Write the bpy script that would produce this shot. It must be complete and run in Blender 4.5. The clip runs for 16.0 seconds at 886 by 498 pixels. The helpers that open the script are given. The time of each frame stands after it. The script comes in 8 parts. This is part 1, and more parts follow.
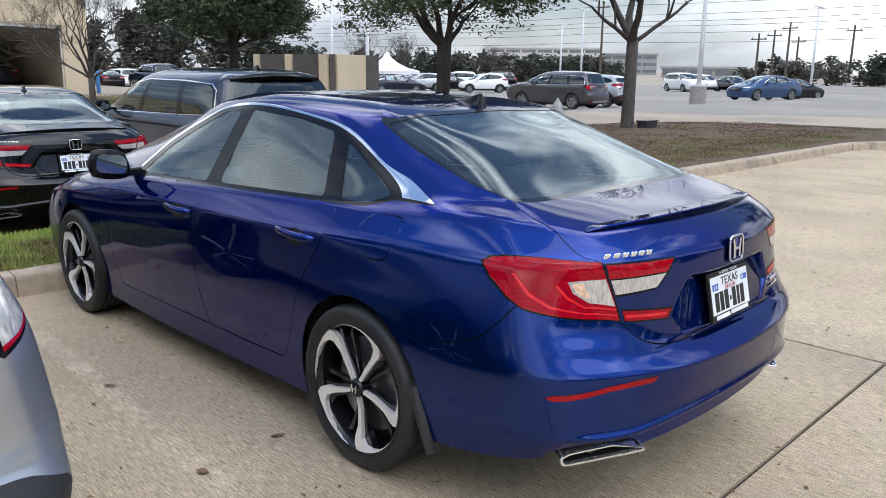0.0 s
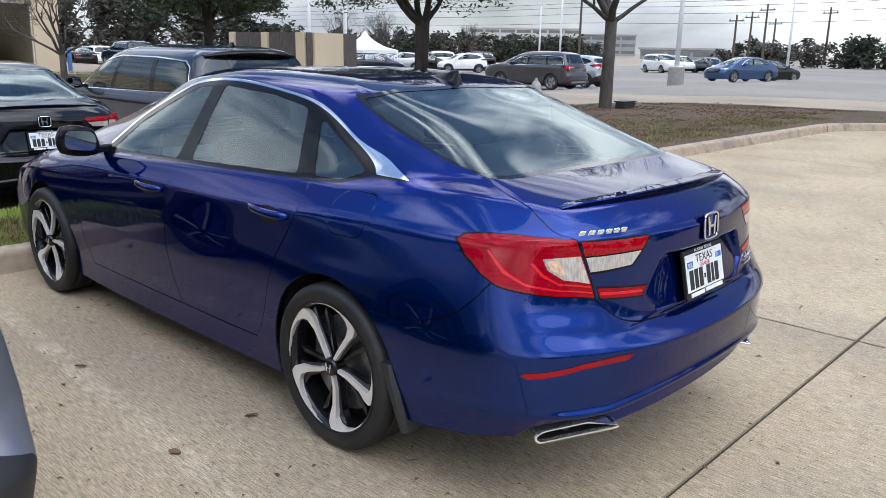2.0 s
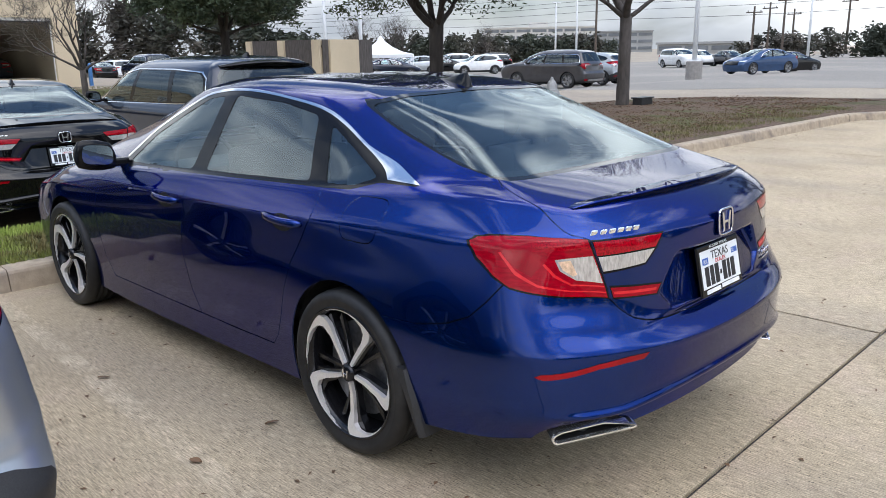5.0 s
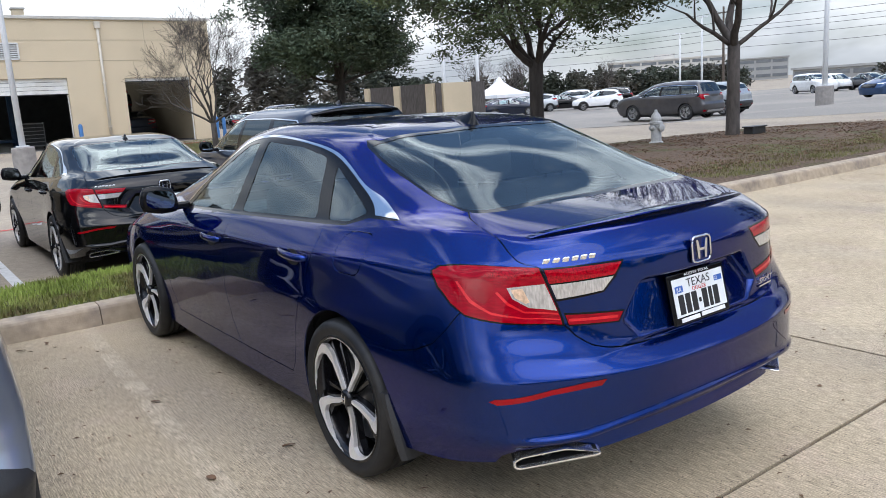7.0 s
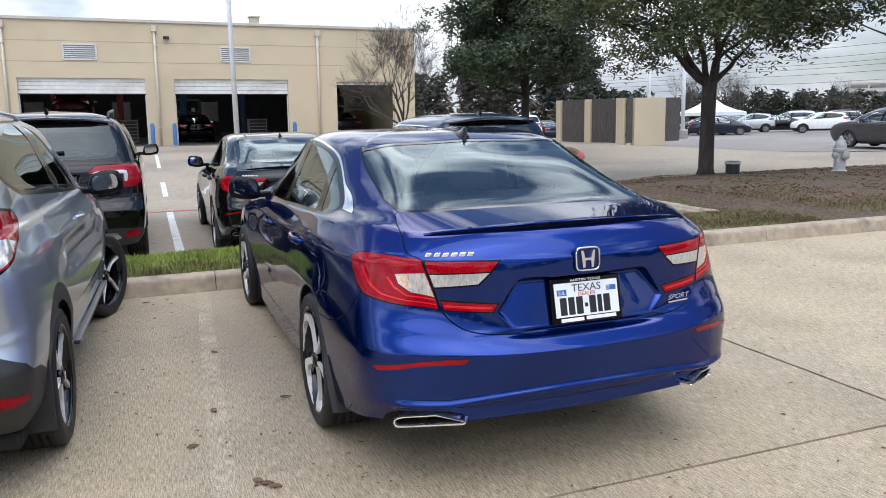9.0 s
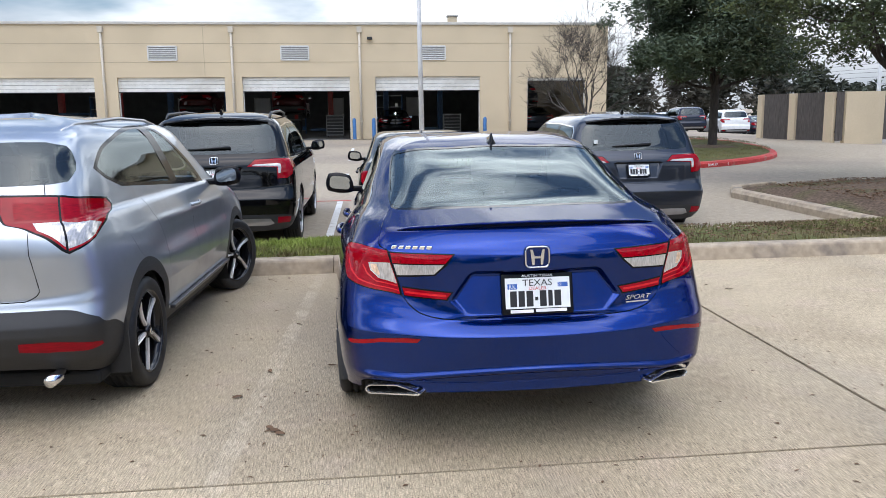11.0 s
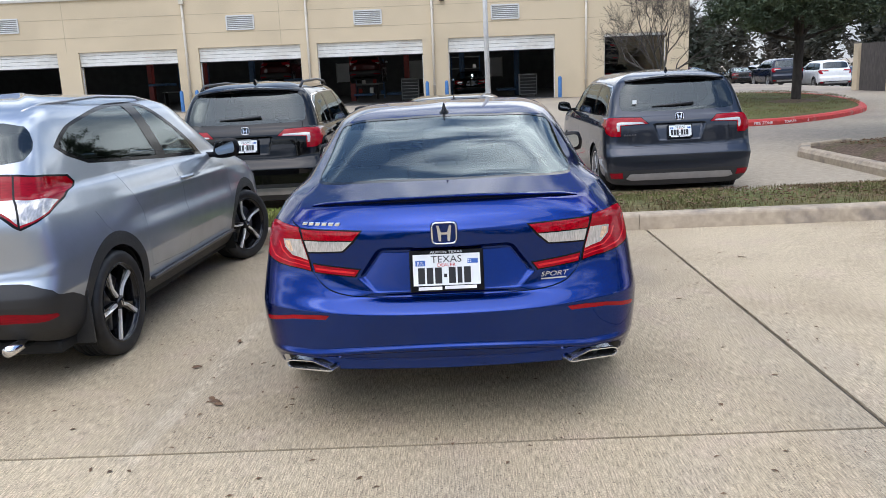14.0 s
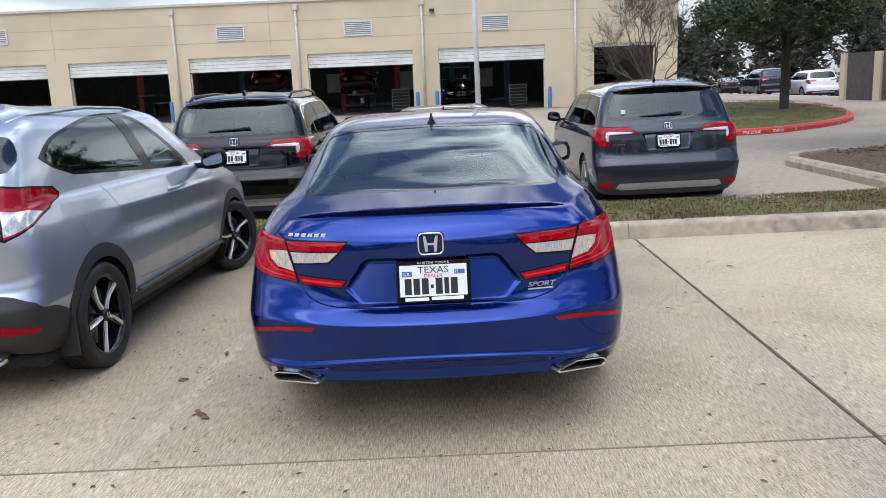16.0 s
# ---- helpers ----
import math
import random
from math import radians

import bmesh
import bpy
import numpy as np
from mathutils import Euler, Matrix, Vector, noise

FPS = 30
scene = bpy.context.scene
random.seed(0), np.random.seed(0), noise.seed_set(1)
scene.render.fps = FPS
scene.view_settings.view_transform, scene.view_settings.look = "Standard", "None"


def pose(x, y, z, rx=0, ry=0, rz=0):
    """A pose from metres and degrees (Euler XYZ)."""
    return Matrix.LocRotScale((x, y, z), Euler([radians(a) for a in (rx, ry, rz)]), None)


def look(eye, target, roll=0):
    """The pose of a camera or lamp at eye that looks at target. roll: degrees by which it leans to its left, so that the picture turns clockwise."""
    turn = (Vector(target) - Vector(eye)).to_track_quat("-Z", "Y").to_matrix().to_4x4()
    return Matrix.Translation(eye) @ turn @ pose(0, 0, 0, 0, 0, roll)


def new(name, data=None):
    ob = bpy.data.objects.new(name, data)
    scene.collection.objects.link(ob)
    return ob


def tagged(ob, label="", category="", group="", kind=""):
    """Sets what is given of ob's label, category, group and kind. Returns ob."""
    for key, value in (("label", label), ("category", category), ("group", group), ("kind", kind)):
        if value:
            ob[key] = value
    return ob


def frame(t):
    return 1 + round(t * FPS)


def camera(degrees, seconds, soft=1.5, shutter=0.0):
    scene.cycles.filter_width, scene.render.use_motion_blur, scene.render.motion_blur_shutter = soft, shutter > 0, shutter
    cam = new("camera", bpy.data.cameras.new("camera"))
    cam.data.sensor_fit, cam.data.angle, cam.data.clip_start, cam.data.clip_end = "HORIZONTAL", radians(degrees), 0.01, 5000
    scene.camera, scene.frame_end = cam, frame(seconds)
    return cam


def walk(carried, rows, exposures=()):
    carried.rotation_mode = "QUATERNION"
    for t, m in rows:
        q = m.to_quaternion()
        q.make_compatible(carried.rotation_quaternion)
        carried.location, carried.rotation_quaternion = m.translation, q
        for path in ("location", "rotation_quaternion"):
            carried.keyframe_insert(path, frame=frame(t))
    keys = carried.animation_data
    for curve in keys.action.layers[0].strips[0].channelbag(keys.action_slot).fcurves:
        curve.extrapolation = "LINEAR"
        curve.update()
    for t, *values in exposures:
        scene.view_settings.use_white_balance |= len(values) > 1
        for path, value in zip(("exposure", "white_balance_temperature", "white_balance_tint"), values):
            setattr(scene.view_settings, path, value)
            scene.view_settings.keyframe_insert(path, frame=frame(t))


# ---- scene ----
cam = camera(59.5, 16.0, 0.9)
PATH = [
    (0, (-2.698, -1.189, 1.567), (-1.317, 0.185, 1.115), 0.6),
    (0.5, (-2.696, -1.182, 1.56), (-1.312, 0.185, 1.098), 0.8),
    (1, (-2.691, -1.177, 1.553), (-1.298, 0.178, 1.081), 1.0),
    (1.5, (-2.687, -1.182, 1.552), (-1.282, 0.155, 1.065), 1.0),
    (2, (-2.671, -1.183, 1.549), (-1.26, 0.143, 1.05), 1.0),
    (2.5, (-2.669, -1.173, 1.55), (-1.26, 0.153, 1.043), 0.8),
    (3, (-2.687, -1.183, 1.551), (-1.278, 0.144, 1.048), 0.7),
    (3.5, (-2.687, -1.193, 1.554), (-1.278, 0.134, 1.05), 0.3),
    (3.7, (-2.686, -1.198, 1.544), (-1.275, 0.13, 1.047), 0.3),
    (5.8, (-2.526, -1.212, 1.557), (-1.214, 0.219, 1.08), -2.9),
    (6, (-2.437, -1.223, 1.552), (-1.152, 0.237, 1.088), -3.2),
    (6.5, (-2.338, -1.391, 1.548), (-1.124, 0.14, 1.119), -3.9),
    (7, (-2.327, -1.67, 1.536), (-1.183, -0.076, 1.152), -3.8),
    (7.5, (-2.163, -1.975, 1.538), (-1.109, -0.313, 1.181), -3.2),
    (8, (-2.005, -2.253, 1.546), (-1.057, -0.525, 1.209), -2.4),
    (8.5, (-1.894, -2.5, 1.534), (-1.063, -0.711, 1.201), -1.6),
    (9, (-1.61, -2.652, 1.518), (-0.917, -0.807, 1.181), -1.2),
    (9.5, (-1.304, -2.843, 1.54), (-0.71, -0.961, 1.214), -0.9),
    (10, (-1.107, -3.044, 1.535), (-0.64, -1.126, 1.211), -0.5),
    (10.2, (-1.036, -3.113, 1.546), (-0.641, -1.179, 1.224), -0.9),
    (12.3, (-0.096, -3.419, 1.583), (-0.075, -1.46, 1.182), -1.2),
    (12.5, (0.007, -3.368, 1.579), (0.009, -1.411, 1.169), -1.7),
    (13, (0.102, -3.303, 1.595), (0.075, -1.349, 1.17), -2.4),
    (13.5, (0.087, -3.277, 1.595), (0.038, -1.325, 1.165), -2.7),
    (14, (0.089, -3.274, 1.598), (0.031, -1.321, 1.167), -2.9),
    (14.5, (0.094, -3.271, 1.596), (0.035, -1.318, 1.171), -3.0),
    (15, (0.098, -3.263, 1.604), (0.044, -1.308, 1.183), -3.0),
    (15.5, (0.103, -3.263, 1.6), (0.06, -1.306, 1.189), -3.0),
    (16, (0.11, -3.259, 1.597), (0.075, -1.301, 1.19), -3.0),
]
walk(cam, [(t, look(eye, target, roll)) for t, eye, target, roll in PATH], exposures=[(0.0, 0.50, 6150, 10), (16.0, 0.50, 6150, 10)])

# ---- world, sun, exposure ----
SUN_ELEVATION, SUN_TURN = 62.0, 195.0
world = bpy.data.worlds.new("sky")
scene.world = world
world.use_nodes = True
wn, wl = world.node_tree.nodes, world.node_tree.links
wn.clear()
w_out = wn.new("ShaderNodeOutputWorld")
w_back = wn.new("ShaderNodeBackground")
w_sky = wn.new("ShaderNodeTexSky")
w_sky.sky_type = "NISHITA"
w_sky.sun_disc = False
w_sky.sun_elevation, w_sky.sun_rotation = radians(SUN_ELEVATION), radians(SUN_TURN)
w_sky.air_density, w_sky.dust_density = 1.0, 0.8
w_co = wn.new("ShaderNodeTexCoord")
w_map = wn.new("ShaderNodeMapping")
w_map.inputs["Scale"].default_value = (1.0, 1.0, 2.6)
w_map.inputs["Location"].default_value = (0.35, 0.1, 0.0)
w_map.inputs["Rotation"].default_value = (0.0, 0.0, radians(65))
w_noise = wn.new("ShaderNodeTexNoise")
w_noise.inputs["Scale"].default_value = 1.9
w_noise.inputs["Detail"].default_value = 6.0
w_noise.inputs["Roughness"].default_value = 0.55
w_noise.inputs["Distortion"].default_value = 0.25
w_ramp = wn.new("ShaderNodeValToRGB")
w_ramp.color_ramp.elements[0].position, w_ramp.color_ramp.elements[1].position = 0.41, 0.56
w_shade = wn.new("ShaderNodeTexNoise")
w_shade.inputs["Scale"].default_value = 2.2
w_shade.inputs["Detail"].default_value = 5.0
w_cloud = wn.new("ShaderNodeValToRGB")
w_cloud.color_ramp.elements[0].position, w_cloud.color_ramp.elements[1].position = 0.33, 0.68
w_cloud.color_ramp.elements[0].color = (2.6, 3.3, 4.4, 1)
w_cloud.color_ramp.elements[1].color = (19.0, 19.0, 18.6, 1)
w_mix = wn.new("ShaderNodeMixRGB")
wl.new(w_co.outputs["Generated"], w_map.inputs["Vector"])
wl.new(w_map.outputs["Vector"], w_noise.inputs["Vector"])
wl.new(w_map.outputs["Vector"], w_shade.inputs["Vector"])
# the cover thickens towards the horizon
w_low, w_cover, w_sum = wn.new("ShaderNodeSeparateXYZ"), wn.new("ShaderNodeMapRange"), wn.new("ShaderNodeMath")
w_cover.inputs["From Min"].default_value, w_cover.inputs["From Max"].default_value = 0.0, 0.5
w_cover.inputs["To Min"].default_value, w_cover.inputs["To Max"].default_value = 0.125, -0.075
wl.new(w_co.outputs["Generated"], w_low.inputs["Vector"])
wl.new(w_low.outputs["Z"], w_cover.inputs["Value"])
wl.new(w_noise.outputs["Fac"], w_sum.inputs[0])
wl.new(w_cover.outputs["Result"], w_sum.inputs[1])
wl.new(w_sum.outputs["Value"], w_ramp.inputs["Fac"])
# and turns paler there
w_pale, w_tone = wn.new("ShaderNodeMapRange"), wn.new("ShaderNodeMath")
w_pale.inputs["From Min"].default_value, w_pale.inputs["From Max"].default_value = 0.0, 0.30
w_pale.inputs["To Min"].default_value, w_pale.inputs["To Max"].default_value = 0.06, 0.0
wl.new(w_low.outputs["Z"], w_pale.inputs["Value"])
wl.new(w_shade.outputs["Fac"], w_tone.inputs[0])
wl.new(w_pale.outputs["Result"], w_tone.inputs[1])
wl.new(w_tone.outputs["Value"], w_cloud.inputs["Fac"])
wl.new(w_ramp.outputs["Color"], w_mix.inputs["Fac"])
wl.new(w_sky.outputs["Color"], w_mix.inputs["Color1"])
wl.new(w_cloud.outputs["Color"], w_mix.inputs["Color2"])
# an overcast sky grows brighter towards the zenith
w_sep, w_rise, w_scale = wn.new("ShaderNodeSeparateXYZ"), wn.new("ShaderNodeMapRange"), wn.new("ShaderNodeVectorMath")
w_rise.inputs["From Min"].default_value, w_rise.inputs["From Max"].default_value = 0.0, 1.0
w_rise.inputs["To Min"].default_value, w_rise.inputs["To Max"].default_value = 0.35, 2.05
w_scale.operation = "SCALE"
wl.new(w_co.outputs["Generated"], w_sep.inputs["Vector"])
wl.new(w_sep.outputs["Z"], w_rise.inputs["Value"])
wl.new(w_mix.outputs["Color"], w_scale.inputs[0])
wl.new(w_rise.outputs["Result"], w_scale.inputs["Scale"])
wl.new(w_scale.outputs["Vector"], w_back.inputs["Color"])
w_back.inputs["Strength"].default_value = 0.125
wl.new(w_back.outputs["Background"], w_out.inputs["Surface"])

sun_data = bpy.data.lights.new("sun", "SUN")
sun_data.energy, sun_data.angle, sun_data.color = 1.25, radians(70), (1.0, 0.94, 0.86)
sun = new("sun", sun_data)
az = radians(SUN_TURN)
sun_dir = Vector((math.sin(az) * math.cos(radians(SUN_ELEVATION)), math.cos(az) * math.cos(radians(SUN_ELEVATION)), math.sin(radians(SUN_ELEVATION))))
sun.matrix_world = look(sun_dir * 60, (0, 0, 0))


# ---- materials ----
def material(name, color, rough=0.6, metal=0.0, scale=8.0, vary=0.25, bump=0.0, bump_scale=60.0, second=None, second_scale=1.2,
             second_low=0.45, second_high=0.6, coat=0.0, speck=0.0, speck_scale=260.0, random_tone=0.0, specular=0.5, stretch=(1, 1, 1), coords="Object"):
    """A surface with grain at two scales: a fine tone variation and, where given, large patches of a second colour."""
    m = bpy.data.materials.new(name)
    m.use_nodes = True
    n, l = m.node_tree.nodes, m.node_tree.links
    b = n["Principled BSDF"]
    b.inputs["Roughness"].default_value = rough
    b.inputs["Metallic"].default_value = metal
    b.inputs["Specular IOR Level"].default_value = specular
    b.inputs["Coat Weight"].default_value = coat
    b.inputs["Coat Roughness"].default_value = 0.015
    b.inputs["Coat IOR"].default_value = 1.4
    co = n.new("ShaderNodeTexCoord")
    mp = n.new("ShaderNodeMapping")
    mp.inputs["Scale"].default_value = stretch
    l.new(co.outputs[coords], mp.inputs["Vector"])
    t1 = n.new("ShaderNodeTexNoise")
    t1.inputs["Scale"].default_value, t1.inputs["Detail"].default_value = scale, 6.0
    l.new(mp.outputs["Vector"], t1.inputs["Vector"])
    r1 = n.new("ShaderNodeMapRange")
    r1.inputs["From Min"].default_value, r1.inputs["From Max"].default_value = 0.3, 0.7
    r1.inputs["To Min"].default_value, r1.inputs["To Max"].default_value = 1 - vary, 1 + vary
    l.new(t1.outputs["Fac"], r1.inputs["Value"])
    base = n.new("ShaderNodeRGB")
    base.outputs[0].default_value = (*color, 1)
    top = base.outputs[0]
    if second:
        t2 = n.new("ShaderNodeTexNoise")
        t2.inputs["Scale"].default_value, t2.inputs["Detail"].default_value = second_scale, 5.0
        l.new(co.outputs[coords], t2.inputs["Vector"])
        r2 = n.new("ShaderNodeMapRange")
        r2.inputs["From Min"].default_value, r2.inputs["From Max"].default_value = second_low, second_high
        l.new(t2.outputs["Fac"], r2.inputs["Value"])
        mx = n.new("ShaderNodeMixRGB")
        l.new(r2.outputs["Result"], mx.inputs["Fac"])
        l.new(top, mx.inputs["Color1"])
        mx.inputs["Color2"].default_value = (*second, 1)
        top = mx.outputs["Color"]
    tone = n.new("ShaderNodeVectorMath")
    tone.operation = "SCALE"
    l.new(top, tone.inputs[0])
    l.new(r1.outputs["Result"], tone.inputs["Scale"])
    top = tone.outputs["Vector"]
    if speck:
        t5 = n.new("ShaderNodeTexNoise")
        t5.inputs["Scale"].default_value, t5.inputs["Detail"].default_value = speck_scale, 2.0
        l.new(mp.outputs["Vector"], t5.inputs["Vector"])
        r5 = n.new("ShaderNodeMapRange")
        r5.inputs["From Min"].default_value, r5.inputs["From Max"].default_value = 0.35, 0.65
        r5.inputs["To Min"].default_value, r5.inputs["To Max"].default_value = 1 - speck, 1 + speck
        l.new(t5.outputs["Fac"], r5.inputs["Value"])
        s5 = n.new("ShaderNodeVectorMath")
        s5.operation = "SCALE"
        l.new(top, s5.inputs[0])
        l.new(r5.outputs["Result"], s5.inputs["Scale"])
        top = s5.outputs["Vector"]
    if random_tone:
        info = n.new("ShaderNodeObjectInfo")
        r3 = n.new("ShaderNodeMapRange")
        r3.inputs["To Min"].default_value, r3.inputs["To Max"].default_value = 1 - random_tone, 1 + random_tone
        l.new(info.outputs["Random"], r3.inputs["Value"])
        sc = n.new("ShaderNodeVectorMath")
        sc.operation = "SCALE"
        l.new(top, sc.inputs[0])
        l.new(r3.outputs["Result"], sc.inputs["Scale"])
        top = sc.outputs["Vector"]
    l.new(top, b.inputs["Base Color"])
    if bump:
        t4 = n.new("ShaderNodeTexNoise")
        t4.inputs["Scale"].default_value, t4.inputs["Detail"].default_value = bump_scale, 4.0
        l.new(mp.outputs["Vector"], t4.inputs["Vector"])
        bp = n.new("ShaderNodeBump")
        bp.inputs["Strength"].default_value, bp.inputs["Distance"].default_value = bump, 0.01
        l.new(t4.outputs["Fac"], bp.inputs["Height"])
        l.new(bp.outputs["Normal"], b.inputs["Normal"])
    return m


def glass_material(name, tint, rough=0.0, ior=1.5):
    """A thin pane: tinted see-through, with mirror gloss by Fresnel."""
    m = bpy.data.materials.new(name)
    m.use_nodes = True
    n, l = m.node_tree.nodes, m.node_tree.links
    n.clear()
    out, mix = n.new("ShaderNodeOutputMaterial"), n.new("ShaderNodeMixShader")
    tr, gl, fr = n.new("ShaderNodeBsdfTransparent"), n.new("ShaderNodeBsdfGlossy"), n.new("ShaderNodeFresnel")
    tr.inputs["Color"].default_value = (*tint, 1)
    gl.inputs["Roughness"].default_value = rough
    gl.inputs["Color"].default_value = (0.88, 0.98, 1.0, 1)
    fr.inputs["IOR"].default_value = ior
    l.new(fr.outputs["Fac"], mix.inputs["Fac"])
    l.new(tr.outputs["BSDF"], mix.inputs[1])
    l.new(gl.outputs["BSDF"], mix.inputs[2])
    l.new(mix.outputs["Shader"], out.inputs["Surface"])
    return m


def paint(name, color, metal=0.35, rough=0.32, edge=0.8, coat_ior=1.45):
    """Car paint: a flaked base under clear coat, with faint dust."""
    m = material(name, color, rough=rough, metal=metal, scale=900.0, vary=0.10, coat=1.0, second=tuple(c * 0.9 + 0.0008 for c in color),
                 second_scale=3.0, specular=0.0)
    top = max(color)
    m.node_tree.nodes["Principled BSDF"].inputs["Coat IOR"].default_value = coat_ior
    m.node_tree.nodes["Principled BSDF"].inputs["Specular Tint"].default_value = (*(edge * (0.12 + 0.88 * c / top) for c in color), 1)
    return m


def broomed_concrete(name):
    """Tan concrete: broom lines along y, small dark pits, and soft stains of several tones."""
    m = bpy.data.materials.new(name)
    m.use_nodes = True
    n, l = m.node_tree.nodes, m.node_tree.links
    b = n["Principled BSDF"]
    b.inputs["Roughness"].default_value, b.inputs["Specular IOR Level"].default_value = 0.88, 0.25
    info = n.new("ShaderNodeObjectInfo")
    place = n.new("ShaderNodeNewGeometry").outputs["Position"]

    def grain(scale, detail, stretch=None, rough=0.5):
        t = n.new("ShaderNodeTexNoise")
        t.inputs["Scale"].default_value, t.inputs["Detail"].default_value, t.inputs["Roughness"].default_value = scale, detail, rough
        if stretch:
            mp = n.new("ShaderNodeMapping")
            mp.inputs["Scale"].default_value = stretch
            l.new(place, mp.inputs["Vector"])
            l.new(mp.outputs["Vector"], t.inputs["Vector"])
        else:
            l.new(place, t.inputs["Vector"])
        return t.outputs["Fac"]

    def span(fac, a, c, lo, hi):
        r = n.new("ShaderNodeMapRange")
        for key, value in zip(("From Min", "From Max", "To Min", "To Max"), (a, c, lo, hi)):
            r.inputs[key].default_value = value
        l.new(fac, r.inputs["Value"])
        return r.outputs["Result"]

    def mixed(fac, first, second):
        x = n.new("ShaderNodeMixRGB")
        l.new(fac, x.inputs["Fac"])
        for socket, c in ((x.inputs["Color1"], first), (x.inputs["Color2"], second)):
            if isinstance(c, tuple):
                socket.default_value = (*c, 1)
            else:
                l.new(c, socket)
        return x.outputs["Color"]

    def times(colour, fac):
        v = n.new("ShaderNodeVectorMath")
        v.operation = "SCALE"
        l.new(colour, v.inputs[0])
        l.new(fac, v.inputs["Scale"])
        return v.outputs["Vector"]

    tone = mixed(span(grain(0.9, 5), 0.40, 0.66, 0, 1), (0.497, 0.402, 0.268), (0.415, 0.330, 0.218))
    tone = mixed(span(grain(2.6, 4), 0.52, 0.70, 0, 0.6), tone, (0.475, 0.368, 0.265))
    tone = mixed(span(grain(0.5, 6, (1.6, .5, 1)), 0.52, 0.68, 0, 0.7), tone, (0.345, 0.290, 0.215))
    # the ghost of a worn-off stall line between two cars
    axis = n.new("ShaderNodeVectorMath")
    axis.operation = "DOT_PRODUCT"
    axis.inputs[1].default_value = (1.0, -0.045, 0.0)
    l.new(place, axis.inputs[0])
    off = n.new("ShaderNodeMath")
    off.operation = "COMPARE"
    off.inputs[1].default_value, off.inputs[2].default_value = -1.444, 0.052
    l.new(axis.outputs["Value"], off.inputs[0])
    worn = n.new("ShaderNodeMath")
    worn.operation = "MULTIPLY"
    l.new(off.outputs["Value"], worn.inputs[0])
    l.new(span(grain(5.0, 5), 0.36, 0.62, 0, 0.5), worn.inputs[1])
    tone = mixed(worn.outputs["Value"], tone, (0.60, 0.50, 0.36))
    broom = grain(185.0, 3, (1, .075, 1), 0.6)
    tone = times(tone, span(broom, 0.36, 0.64, 0.65, 1.27))
    tone = times(tone, span(grain(120.0, 3), 0.36, 0.64, 0.78, 1.18))
    pits = n.new("ShaderNodeTexVoronoi")
    pits.inputs["Scale"].default_value = 55.0
    l.new(place, pits.inputs["Vector"])
    hole = span(pits.outputs["Distance"], 0.10, 0.24, 0.0, 1.0)
    rare = span(grain(7.0, 3), 0.40, 0.54, 0.0, 0.9)
    dark = n.new("ShaderNodeMath")
    dark.operation = "SUBTRACT"
    dark.inputs[0].default_value = 1.0
    l.new(hole, dark.inputs[1])
    deep = n.new("ShaderNodeMath")
    deep.operation = "MULTIPLY"
    l.new(dark.outputs["Value"], deep.inputs[0])
    l.new(rare, deep.inputs[1])
    tone = mixed(deep.outputs["Value"], tone, (0.11, 0.085, 0.065))
    tone = times(tone, span(info.outputs["Random"], 0, 1, 0.95, 1.05))
    l.new(tone, b.inputs["Base Color"])
    bump = n.new("ShaderNodeBump")
    bump.inputs["Strength"].default_value, bump.inputs["Distance"].default_value = 0.8, 0.008
    l.new(broom, bump.inputs["Height"])
    l.new(bump.outputs["Normal"], b.inputs["Normal"])
    return m


